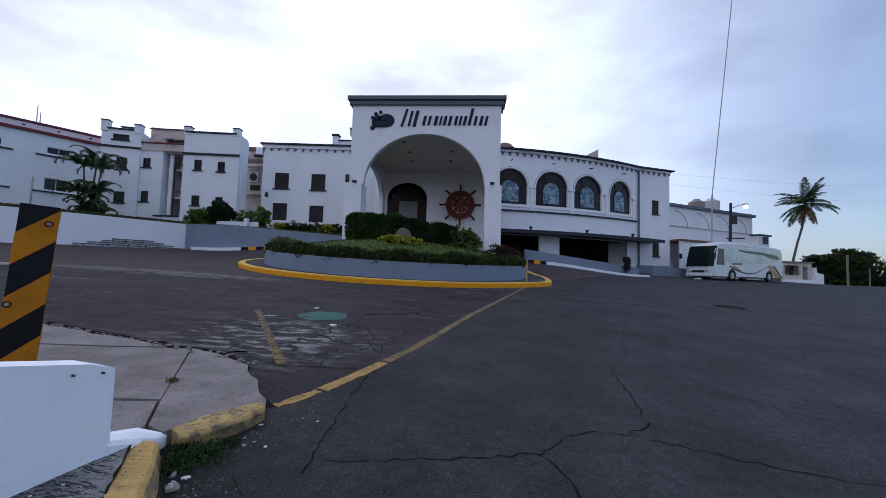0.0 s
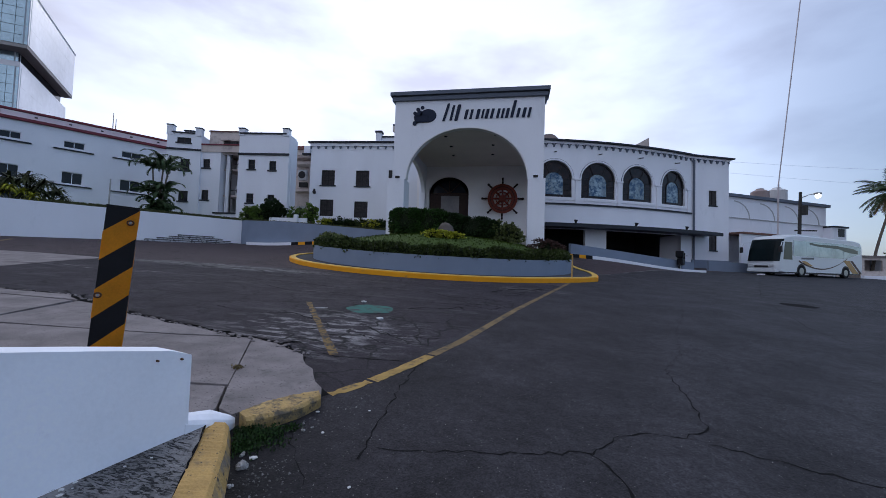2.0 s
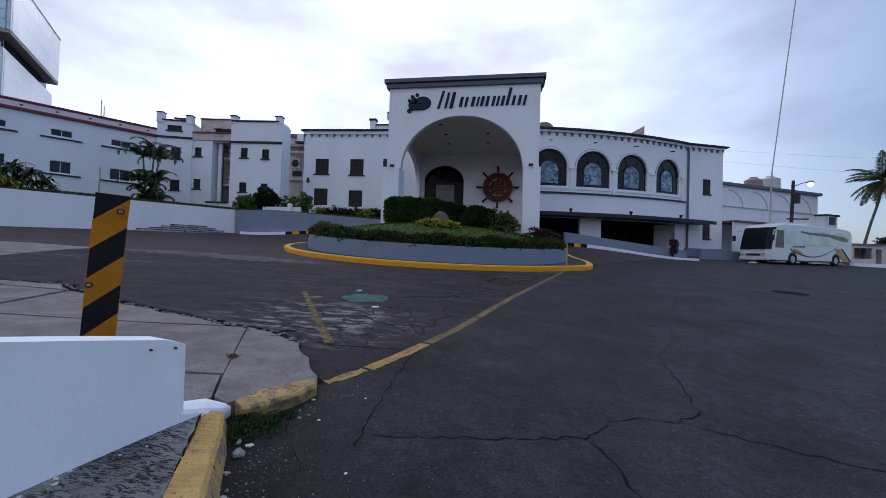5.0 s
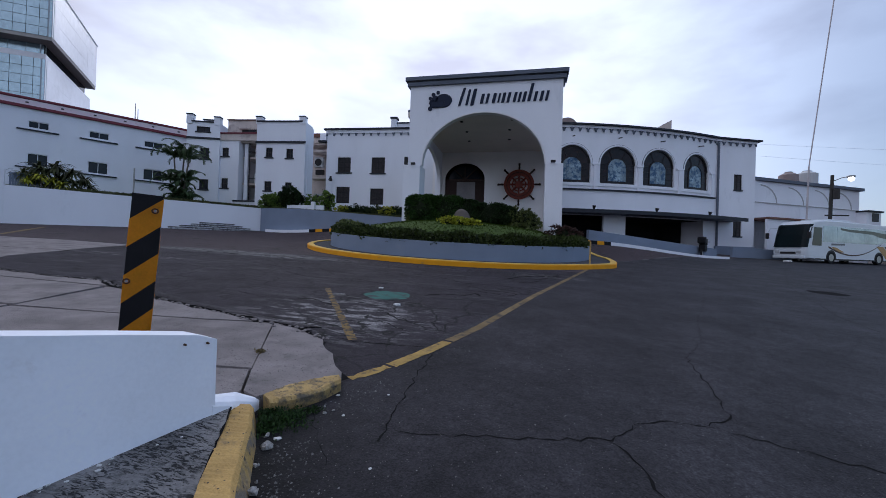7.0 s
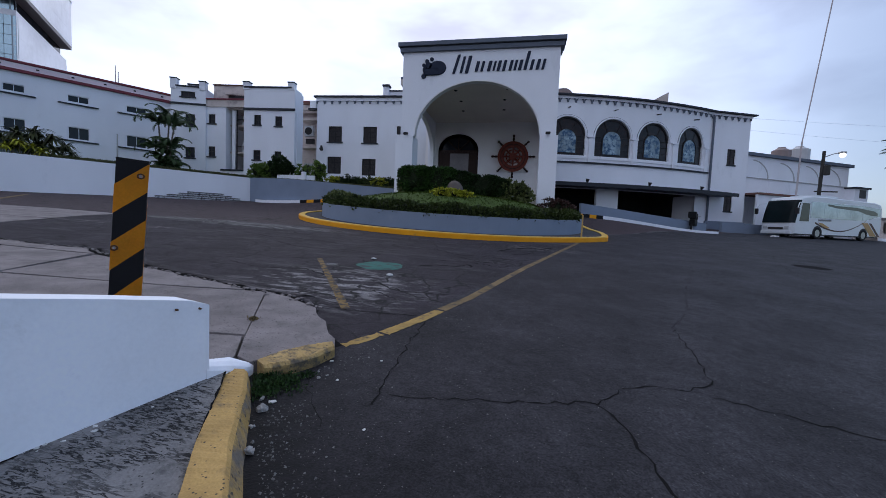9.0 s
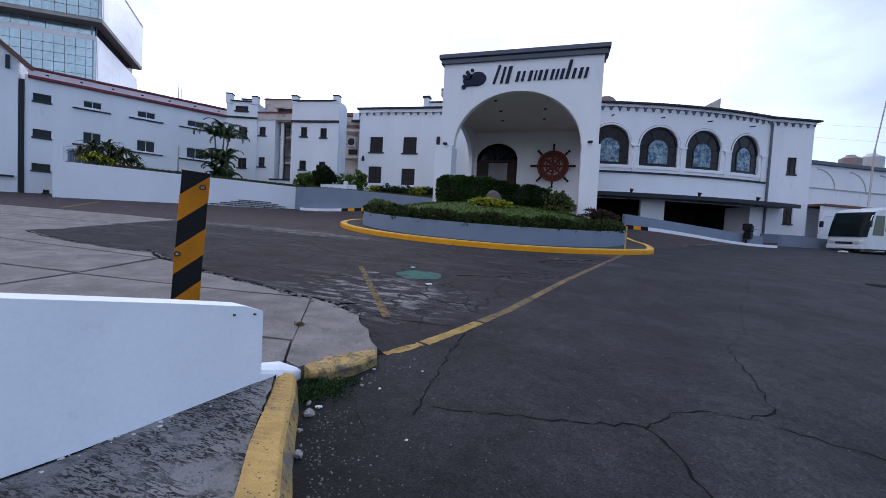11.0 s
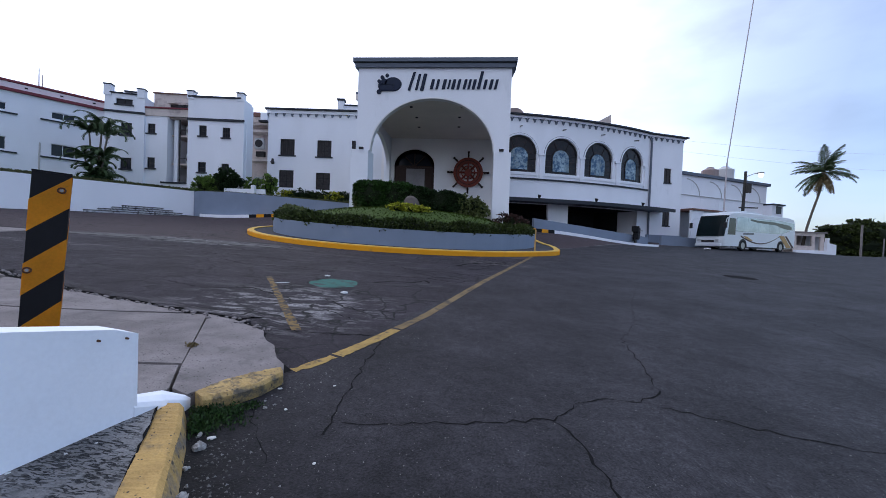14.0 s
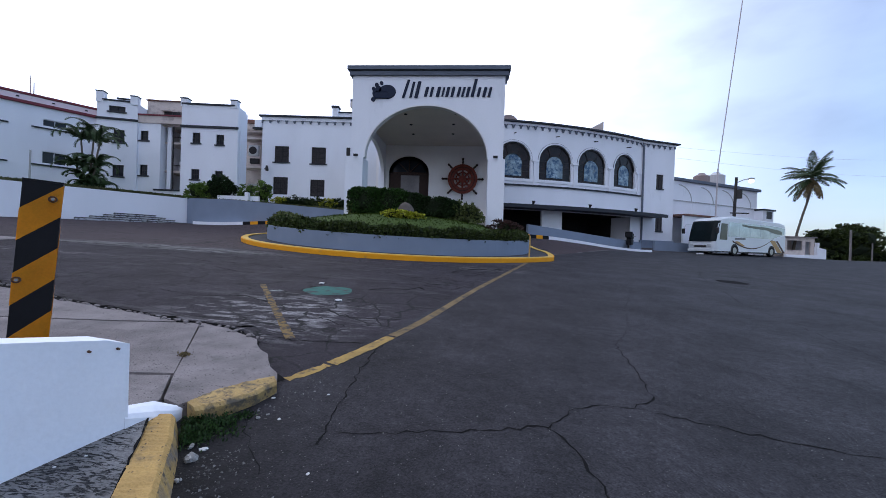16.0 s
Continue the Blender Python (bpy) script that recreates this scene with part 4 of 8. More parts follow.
for (ax, ay), (bx, by) in zip(BROKEN, BROKEN[1:]):
    n = max(2, int(math.hypot(bx - ax, by - ay) / 0.045))
    bm = bmesh.new()
    nx, ny = -(by - ay), bx - ax
    nx, ny = (nx / math.hypot(nx, ny), ny / math.hypot(nx, ny)) if ny > 0 else (-nx / math.hypot(nx, ny), -ny / math.hypot(nx, ny))
    for k in range(n):
        q = (k + rng.uniform(0, 1)) / n
        o = rng.normal(0.05, 0.05)
        x, y = ax + (bx - ax) * q + nx * o, ay + (by - ay) * q + ny * o
        r = rng.uniform(0.008, 0.03)
        made = bmesh.ops.create_icosphere(bm, subdivisions=1, radius=r)
        for v in made["verts"]:
            v.co = Vector((x + v.co.x * rng.uniform(0.7, 1.7), y + v.co.y * rng.uniform(0.7, 1.3), gz(x, y) + H - max(0.0, o) * 0.3 + 0.3 * r + v.co.z * rng.uniform(0.4, 0.8)))
    tagged(part("crumbs", bm, CONCRETE, pave), "broken concrete crumbs along the slab edge", kind="stuff")
    # the asphalt banks up against the slabs and breaks off in a ragged dark edge
    lip, gap = bmesh.new(), bmesh.new()
    rows = []
    for k in range(n + 1):
        x, y = ax + (bx - ax) * k / n, ay + (by - ay) * k / n
        o = 0.07 + (abs(rng.normal(0, 0.035)) if 0 < k < n else 0.0)
        at = lambda d: (x + nx * d, y + ny * d)
        rows.append((at(-0.03), at(o), at(0.28), at(0.55)))
    for bm_, cols, hs in ((lip, (1, 2, 3), (H - 0.008, H * 0.6, -0.01)), (gap, (0, 1), (H - 0.03, H - 0.02))):
        prev = None
        for row in rows:
            k = rows.index(row) / n if ax == BROKEN[0][0] else 1.0
            cur = [bm_.verts.new((*row[c], gz(*row[c]) - 0.01 + (h + 0.01) * k)) for c, h in zip(cols, hs)]
            if prev:
                for w in range(len(cur) - 1):
                    bm_.faces.new((prev[w], prev[w + 1], cur[w + 1], cur[w]))
            prev = cur
    part("asphalt_lip", lip, ASPHALT, pave, "asphalt banked up against the slabs")
    part("edge_gap", gap, CRACK, pave, "dark broken gap beside the slabs")
# the worn kerbs, with a leaning outer face
def kerb_bm(inner, outer, foot, high, seed, bare=0.0):
    bm = bmesh.new()
    rng = random.Random(seed)
    n = 14 * (len(inner) - 1)

    def along(line, q):
        q = q * (len(line) - 1)
        k = min(int(q), len(line) - 2)
        return tuple(line[k][j] + (line[k + 1][j] - line[k][j]) * (q - k) for j in (0, 1))
    prev = None
    for i in range(n + 1):
        q = i / n
        c = [along(inner, q), along(inner, q), along(outer, q), along(outer, q), along(foot, q)]
        e = rng.uniform(0, 0.010)
        o = Vector(c[2]) - Vector(c[0])
        o = o.normalized() if o.length else o
        mid = Vector(c[2]) - o * (0.018 + e)
        pts = [(c[0], -0.05), (c[1], high + rng.uniform(-0.004, 0.004)), ((mid.x, mid.y), high + rng.uniform(-0.004, 0.003)), (c[3], high - 0.022 - e), (c[4], -0.05)]
        cur = [bm.verts.new((x, y, gz(x, y) + h)) for (x, y), h in pts]
        if prev:
            for j in range(4):
                f = bm.faces.new((prev[j], prev[j + 1], cur[j + 1], cur[j]))
                f.material_index = 1 if j == 3 and rng.random() < bare else 0
        else:
            bm.faces.new(cur)
        prev = cur
    bm.faces.new(prev)
    return bm


tagged(part("kerb", kerb_bm([(-1.99, 2.66), (-1.93, 2.86), (-1.80, 3.06), (-1.63, 3.21)], [(-1.88, 2.59), (-1.74, 2.71), (-1.62, 2.90), (-1.56, 3.12)], [(-1.89, 2.61), (-1.75, 2.72), (-1.64, 2.93), (-1.58, 3.17)], H + 0.012, 4), DIRTYELLOW), "chipped and dirty yellow-painted concrete kerb", "kerb", kind="structure")
KERB_IN = [(-2.06, 2.42), (-1.90, 2.165), (-1.77, 1.93), (-1.61, 1.65), (-1.37, 1.295), (-0.75, 0.415), (0.25, -0.985), (5.95, -8.965)]
long_kerb = tagged(part("kerb", kerb_bm(KERB_IN, [(-1.92, 2.46), (-1.74, 2.21), (-1.61, 1.99), (-1.43, 1.70), (-1.18, 1.36), (-0.53, 0.5), (0.48, -0.9), (6.18, -8.88)], [(-1.91, 2.49), (-1.68, 2.20), (-1.535, 1.99), (-1.335, 1.70), (-1.07, 1.36), (-0.42, 0.5), (0.59, -0.9), (6.29, -8.88)], H + 0.03, 6, 1.0), YELLOW), "yellow-painted concrete kerb with a weathered chipped face", "kerb", kind="structure")
long_kerb.data.materials.append(KERBFACE)
WALL_FOOT = [(-2.08, 2.20), (-2.27, 1.62), (-2.48, 0.95), (-2.78, 0.12), (-3.2, -0.9), (-4.1, -3.6), (-5.05, -6.3), (-6.0, -9.0)]


def path_z(x, y):
    """The footpath's top: it swells up to the wall's end."""
    return gz(x, y) + H + 0.055 * max(0.0, 1 - math.hypot(x + 2.10, y - 2.22) / 0.95)


bm = bmesh.new()
prev = None
for i in range(8 * 7 + 1):
    k, q = min(i // 8, 6), i / 8 - min(i // 8, 6)
    a = Vector(KERB_IN[k]).lerp(Vector(KERB_IN[k + 1]), q)
    b = Vector(WALL_FOOT[k]).lerp(Vector(WALL_FOOT[k + 1]), q)
    cur = [bm.verts.new((*c, path_z(*c))) for c in (a.lerp(b, w / 10) for w in range(11))]
    if prev:
        for w in range(10):
            bm.faces.new((prev[w], prev[w + 1], cur[w + 1], cur[w]))
    prev = cur
tagged(part("pavement", bm, ROUGHCON, smooth=True), "rough brushed concrete footpath, stained", "pavement", kind="structure")


def seam(points, w, seed):
    """A ragged dark joint lying on the footpath."""
    rng = random.Random(seed)
    bm = bmesh.new()
    prev = None
    for a, b in zip(points, points[1:]):
        n = max(2, int(math.hypot(b[0] - a[0], b[1] - a[1]) / 0.05))
        d = Vector((b[0] - a[0], b[1] - a[1])).normalized()
        for k in range(n):
            c = Vector(a).lerp(Vector(b), k / n) + Vector((-d.y, d.x)) * rng.uniform(-0.004, 0.004)
            h = w / 2 * rng.uniform(0.3, 1.5)
            cur = [bm.verts.new((c.x - s_ * d.y * h, c.y + s_ * d.x * h, path_z(c.x, c.y) + 0.004)) for s_ in (1, -1)]
            if prev:
                bm.faces.new((prev[0], prev[1], cur[1], cur[0]))
            prev = cur
    return tagged(part("crack", bm, CRACK), "dark joint along the footpath", "crack", kind="structure")


seam(KERB_IN[:7], 0.013, 1)
seam([(x + 0.008, y - 0.003) for x, y in WALL_FOOT[:5]], 0.022, 2)
rng = np.random.default_rng(77)
for k in range(26):
    q = rng.uniform(0, 1) ** 1.2
    a = Vector((-2.12, 2.05)).lerp(Vector((-2.75, 0.2)), q)
    x, y = a.x + 0.02 + abs(rng.normal(0, 0.05)), a.y
    bm = bmesh.new()
    bmesh.ops.create_icosphere(bm, subdivisions=1, radius=rng.uniform(0.005, 0.014))
    for v in bm.verts:
        v.co = Vector((v.co.x * rng.uniform(0.7, 1.6), v.co.y * rng.uniform(0.7, 1.4), v.co.z * 0.5))
    tagged(part("paint_flake", bm, LITTER, m=pose(x, y, path_z(x, y) + 0.003, 0, 0, k * 53)), "chip of white paint fallen beside the low wall", "paint chip", "chips along the low wall")
WA = 70.6
low_wall = thing("low_wall", pose(-1.98, 2.38, gz(-1.98, 2.38) + 0.05, 0, 0, WA), "white-painted low boundary wall with rusty stains", "wall", kind="structure")
bm = bmesh.new()
prof = [(-12.0, 1.15), (-3.2, 1.07), (-1.4, 0.82), (-0.71, 0.715), (-0.29, 0.645), (-0.17, 0.60)]
front = [[bm.verts.new((u, d, -0.5 if i else z)) for i, z in enumerate((zt, 0))] for d in (0.0, 0.2) for u, zt in prof]
n = len(prof)
for k in range(n - 1):
    bm.faces.new((front[k][0], front[k + 1][0], front[k + 1][1], front[k][1]))
    bm.faces.new((front[n + k][0], front[n + k + 1][0], front[n + k + 1][1], front[n + k][1]))
    bm.faces.new((front[k][0], front[k + 1][0], front[n + k + 1][0], front[n + k][0]))
bm.faces.new((front[n - 1][0], front[2 * n - 1][0], front[2 * n - 1][1], front[n - 1][1]))
part("wall", bm, WALLWHITE, low_wall)
for u, z in ((-0.375, 0.60), (-0.235, 0.585)):
    part("anchor_bolt", rod((u, 0.02, z), (u, -0.02, z), 0.009, 0.006, 8), RUST, low_wall, "rusty bolt stub")
bm = bmesh.new()
prev = None
for k in range(11):
    q = k / 10
    mix = lambda a, b, c: (a + (b - a) * 2 * q) if q < 0.5 else (b + (c - b) * (2 * q - 1))
    rx_, ry_, rh = mix(-2.036, -2.005, -2.01), mix(2.20, 2.38, 2.64), mix(0.235, 0.165, 0.055)
    lx_, ly_, lh = mix(-2.16, -2.11, -2.035), mix(2.27, 2.50, 2.68), mix(0.245, 0.185, 0.065)
    row = []
    for w, h in ((0.0, -0.05), (0.0, rh - 0.025), (0.12, rh), (0.5, (rh + lh) / 2 + 0.008), (0.88, lh), (1.0, lh - 0.025), (1.0, -0.05)):
        x, y = rx_ + (lx_ - rx_) * w, ry_ + (ly_ - ry_) * w
        row.append(bm.verts.new((x, y, gz(x, y) + h)))
    if prev:
        for a in range(6):
            bm.faces.new((prev[a], prev[a + 1], row[a + 1], row[a]))
    else:
        bm.faces.new(row)
    prev = row
bm.faces.new(prev)
tagged(part("kerb", bm, WALLWHITE), "low white-painted kerb end beside the wall", "kerb", kind="structure")


def striped_post():
    """A square steel post with slanting black and orange bands."""
    px, py = -4.20, 3.46
    t = thing("striped_post", pose(px, py, gz(px, py) + H, 0.5, 3.0, 47), "leaning square post with black and orange hazard stripes", "post")
    w, h = 0.140, 1.55
    part("core", box(-w + 0.004, w - 0.004, -w + 0.004, w - 0.004, -0.05, h - 0.004), BLACK, t)
    rise, period = 0.25, 0.60
    for i in range(4):
        top_right = h - 0.02 - i * period
        bm = bmesh.new()
        for (ax, ay, bx, by, s) in ((-w, -w, w, -w, 0), (w, -w, w, w, 1)):
            hi1 = top_right + s * rise
            hi0, lo1, lo0 = hi1 - rise, hi1 - 0.30, hi1 - 0.30 - rise
            c = lambda q: max(0.0, min(h, q))
            if max(c(hi0) - c(lo0), c(hi1) - c(lo1)) < 0.01:
                continue
            bm.faces.new([bm.verts.new(p) for p in ((ax, ay, c(lo0)), (bx, by, c(lo1)), (bx, by, c(hi1)), (ax, ay, c(hi0)))])
        if not bm.faces:
            bm.free()
            continue
        bmesh.ops.solidify(bm, geom=bm.faces[:], thickness=0.004)
        part("stripe", bm, ORANGE, t, "orange painted stripe")
    part("cap", box(-w, w, -w, w, h - 0.003, h + 0.012, bevel=0.004), BLACK, t)
    for x, z in ((0.075, h - 0.16), (-0.11, h - 0.93)):
        bolt = part("bolt", rod((x, -w - 0.002, z), (x, -w - 0.03, z), 0.016, 0.013, 10), STEEL, t, "steel bolt head")
        ring = [(x + 0.028 * math.cos(k * math.tau / 14), -w - 0.014, z + 0.024 * math.sin(k * math.tau / 14)) for k in range(15)]
        part("ring", tube(ring, [0.007] * 15, 6), RUST, bolt, "rusty steel ring")
    return t


striped_post()
rng = np.random.default_rng(4)
spots = [(-1.84, 2.50, 0.07, 260), (-1.80, 2.40, 0.06, 260), (-1.72, 2.56, 0.06, 220), (-1.86, 2.60, 0.04, 160), (-1.74, 2.42, 0.05, 180), (-1.66, 2.64, 0.04, 120), (-1.60, 2.74, 0.03, 60), (-1.62, 2.50, 0.06, 90), (-1.88, 2.36, 0.03, 90)]
pp = np.concatenate([np.stack([rng.normal(x, r, 2 * n), rng.normal(y, r, 2 * n), np.abs(rng.normal(0, r * 0.45, 2 * n))], 1) for x, y, r, n in spots])
pp = pp[0.80 * pp[:, 0] + 0.60 * pp[:, 1] > -0.03]
pp[:, 2] += [gz(x, y) for x, y, _ in pp]
me = leaves(pp, np.tile((0, 0, 1.1), (len(pp), 1)), 0.020, 5)
me.materials.append(mat("kerb_weed_leaf", (0.022, 0.048, 0.012), 0.6, 0.3, 9, 30, 0.0, island=0.7))
tagged(new("weeds", me), "low dark green weeds growing along the kerb foot", "weeds", kind="stuff")


# ---- planted island ----
CX, CY = -3.9, 22.3


def ring_bm(r0, r1, low, high, n=96, a0=0.0, a1=math.tau, nose=0.0):
    """A ring on the ground between two radii, with heights above the ground."""
    bm = bmesh.new()
    full = a1 - a0 > 6.28
    rows = []
    for k in range(n if full else n + 1):
        a = a0 + (a1 - a0) * k / n
        row = []
        # the kerb runs out to a blunt nose on one side
        out = nose * max(0.0, 1 - abs((a - radians(333) + math.pi) % math.tau - math.pi) / 0.42) ** 1.6
        inner = r0 + out * (r0 > 7.5)
        for r, h in ((r1 + out, low), (r1 + out, high), (inner, high), (inner, low)):
            x, y = CX + r * math.cos(a), CY + r * math.sin(a)
            row.append(bm.verts.new((x, y, gz(x, y) + h)))
        rows.append(row)
    m = len(rows)
    for k in range(m if full else m - 1):
        p, q = rows[k], rows[(k + 1) % m]
        for j in range(4):
            bm.faces.new((p[j], p[(j + 1) % 4], q[(j + 1) % 4], q[j]))
    return bm


island = tagged(new("planter_island"), "round traffic island with grey rim wall and yellow kerb", "traffic island", kind="structure")
part("kerb", ring_bm(8.0, 8.24, -0.1, 0.17, nose=0.42), RINGYELLOW, island, "bright orange-yellow painted kerb face")
# the paler yellow puts the brighter light on the kerb top into its colour
part("kerb_top", ring_bm(7.95, 8.19, 0.165, 0.195, nose=0.42), RINGTOP, island, "paler yellow painted kerb top")
part("apron", ring_bm(7.0, 7.98, -0.1, 0.15, nose=0.42), mat("apron_concrete", (0.06, 0.06, 0.065), 0.9, 0.2, 1, 40, 0.3), island)
part("rim_wall", ring_bm(6.85, 7.1, 0.0, 0.82), GREY, island, "grey-blue painted rim wall")


def mound_z(x, y):
    r = min(1.0, math.hypot(x - CX, y - CY) / 6.85)
    return gz(x, y) + 0.74 + 0.98 * (1 - r ** 2.3)


bm = bmesh.new()
rows = []
for i in range(15):
    r = 6.86 * i / 14
    rows.append([bm.verts.new((CX + r * math.cos(k * math.tau / 64), CY + r * math.sin(k * math.tau / 64), mound_z(CX + r * math.cos(k * math.tau / 64), CY + r * math.sin(k * math.tau / 64)))) for k in range(64)])
for p, q in zip(rows, rows[1:]):
    for k in range(64):
        bm.faces.new((p[k], p[(k + 1) % 64], q[(k + 1) % 64], q[k]))
bmesh.ops.remove_doubles(bm, verts=bm.verts, dist=1e-4)
part("lawn", bm, GRASS, island, "mown lawn mound", smooth=True)
rng = np.random.default_rng(9)
aa, rr = rng.uniform(0, math.tau, 9000), 6.7 * np.sqrt(rng.uniform(0, 1, 9000))
gp = np.stack([CX + rr * np.cos(aa), CY + rr * np.sin(aa), np.zeros(9000)], 1)
gp[:, 2] = [mound_z(x, y) for x, y, _ in gp]
me = leaves(gp, np.tile((0, 0, 1.5), (len(gp), 1)), 0.06, 3)
me.materials.append(mat("grass_blade", (0.042, 0.064, 0.012), 0.9, 0.3, 2, 20, 0.0, island=0.35, spec=0.03))
tagged(new("grass", me), "short green grass on the island", "grass", kind="stuff")


def ring_hedge(a0, a1, n, seed, material, height, label):
    rng = np.random.default_rng(seed)
    a = rng.uniform(a0, a1, n)
    q = rng.uniform(0, 1, n)
    # cross-section: front, top and back of a rounded hedge 0.9 m deep
    w = 0.50 + 0.06 * np.sin(a * 23 + seed) + 0.04 * np.sin(a * 61) + rng.normal(0, 0.05, n)
    hh = height * (1 + 0.10 * np.sin(a * 17) + 0.08 * np.sin(a * 41 + 1) + rng.normal(0, 0.05, n))
    th = q * math.pi
    r = 6.45 + np.cos(th) * w
    z = np.sign(np.sin(th)) * np.abs(np.sin(th)) ** 0.45 * hh * rng.uniform(0.85, 1.0, n)
    low = rng.uniform(0, 1, n) < 0.35
    z = np.where(low, z * rng.uniform(-0.05, 1, n), z)
    x, y = CX + r * np.cos(a), CY + r * np.sin(a)
    g = np.array([gz(CX + 6.8 * math.cos(t), CY + 6.8 * math.sin(t)) for t in a]) + 0.68
    P = np.stack([x, y, g + z], 1)
    Nn = np.stack([np.cos(a) * np.cos(th), np.sin(a) * np.cos(th), np.sin(th)], 1)
    me = leaves(P, Nn, 0.11, seed)
    me.materials.append(material)
    t = tagged(new("hedge"), label, "hedge", "hedges round the island")
    f = new("foliage", me)
    f.parent = t
    # a solid dark core, its colour standing for shade within the hedge
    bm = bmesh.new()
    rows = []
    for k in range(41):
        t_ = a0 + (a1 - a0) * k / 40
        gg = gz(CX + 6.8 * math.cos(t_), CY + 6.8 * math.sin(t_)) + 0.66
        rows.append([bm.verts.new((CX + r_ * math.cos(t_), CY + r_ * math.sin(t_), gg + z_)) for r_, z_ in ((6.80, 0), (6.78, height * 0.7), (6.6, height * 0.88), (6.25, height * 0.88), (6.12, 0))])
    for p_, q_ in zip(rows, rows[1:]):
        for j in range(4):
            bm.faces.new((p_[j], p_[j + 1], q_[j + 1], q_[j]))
    part("shade_core", bm, INNERSHADE, t)
    return t


ring_hedge(radians(196), radians(356), 22000, 11, LEAF, 0.52, "low clipped green hedge along the island rim")
ring_hedge(radians(178), radians(199), 4200, 12, LEAFPALE, 0.66, "pale yellowish clipped hedge on the island rim")


def on_mound(x, y):
    return pose(x, y, mound_z(x, y))


shrub("shrub", on_mound(-5.65, 23.5), [((-0.75, 0, 0.78), (1.05, 0.70, 0.78)), ((0.75, 0.05, 0.74), (1.15, 0.68, 0.76))], 6500, 0.12, mat("glossy_hedge_leaf", (0.024, 0.060, 0.011), 0.5, 0.3, 1.5, 20, 0.0, island=0.6), "large clipped green shrub with a flat top", "shrub", 21, square=0.62, core=0.80)
shrub("shrub", on_mound(-2.9, 23.6), [((-0.95, 0, 0.66), (1.0, 0.62, 0.68)), ((0.6, 0.05, 0.54), (1.15, 0.60, 0.58)), ((1.5, 0.05, 0.45), (0.6, 0.52, 0.5))], 5600, 0.12, LEAFDARK, "clipped dark green shrub sloping down along the lawn", "shrub", 22, square=0.62, core=0.80)
shrub("shrub", on_mound(-0.35, 23.6), [((-0.45, 0, 0.6), (0.6, 0.5, 0.62)), ((0.25, 0.05, 0.55), (0.55, 0.48, 0.6)), ((0.6, 0.1, 0.35), (0.4, 0.4, 0.4))], 1700, 0.13, LEAFPALE, "pale variegated shrub beside the pillar", "shrub", 23)
shrub("shrub", on_mound(-7.1, 23.3), [((0, 0, 0.3), (0.4, 0.35, 0.4))], 500, 0.12, LEAFPALE, "small mixed shrub at the foot of the pillar", "shrub", 24)
shrub("shrub", on_mound(2.0, 21.9), [((-0.2, 0, 0.4), (0.65, 0.5, 0.45)), ((0.35, 0, 0.3), (0.5, 0.4, 0.35))], 1300, 0.11, LEAFRED, "bronze-leaved shrub at the end of the lawn", "shrub", 25)
shrub("flower_bed", on_mound(-3.35, 19.3), [((-0.5, 0, 0.14), (0.45, 0.35, 0.26)), ((0.1, -0.1, 0.12), (0.5, 0.35, 0.2)), ((0.55, 0.05, 0.1), (0.35, 0.3, 0.18))], 1500, 0.10, LEAFYEL, "bed of bright yellow foliage on the lawn", "flower bed", 26)
bm = bmesh.new()
bmesh.ops.create_icosphere(bm, subdivisions=3, radius=0.42)
for v in bm.verts:
    k = noise.noise(v.co * 2.2)
    v.co = Vector((v.co.x * 1.05, v.co.y * 0.7, v.co.z * 1.1)) * (1 + 0.18 * k)
tagged(part("boulder", bm, STONE, m=Matrix.Translation((-3.5, 20.8, mound_z(-3.5, 20.8) + 0.26)), smooth=True), "rough grey-brown stone marker on the lawn", "boulder")
tagged(part("apron", prism(ragged([(-15.7, 12.9), (-15.0, 10.44), (-14.44, 9.07), (-13.87, 7.74), (-13.74, 6.85)], 0.06, 12, 0.3) + [(-14.5, 6.5), (-20.0, 6.0), (-30.0, 7.5), (-30.0, 11.0), (-22.4, 12.2), (-19.0, 12.85)], -0.05, 0.012), CONCRETE), "pale worn concrete apron across the forecourt", "concrete apron", kind="structure")
for pts in ([(-24.0, 8.5), (-19.1, 9.25), (-15.6, 9.79), (-14.7, 9.95)], [(-25.0, 5.9), (-20.0, 6.15), (-13.7, 6.75)]):
    tagged(part("crack", strip(pts, 0.05, 0.016, jitter=0.02, sub=0.2, ragged=0.5), CRACK), "dark joint in the concrete apron", "crack", kind="structure")
tagged(part("apron", prism(ragged([(-15.3, 12.6), (-12.0, 12.75), (-9.4, 12.9), (-7.0, 12.75)], 0.10, 13, 0.25) + ragged([(-6.9, 13.1), (-9.9, 13.45), (-12.5, 13.45), (-15.4, 13.0)], 0.10, 14, 0.25), -0.05, 0.010), DULLCON), "thin broken concrete strip across the forecourt", "concrete strip", kind="structure")
rng = np.random.default_rng(21)
n = 3200
gx = -1.6 + 5.0 * rng.uniform(0, 1, n) ** 2.2
gy = 1.1 + 4.2 * rng.uniform(0, 1, n) ** 1.3
ok = (0.80 * gx + 0.60 * gy > 0.03) & (gx > -1.45) & (gy < 3.6 + 2.4 * (gx + 1.45))
gx, gy = gx[ok], gy[ok]
gs = 0.0013 + 0.0042 * rng.uniform(0, 1, len(gx)) ** 3 + np.where(rng.uniform(0, 1, len(gx)) < 0.02, 0.004, 0.0)
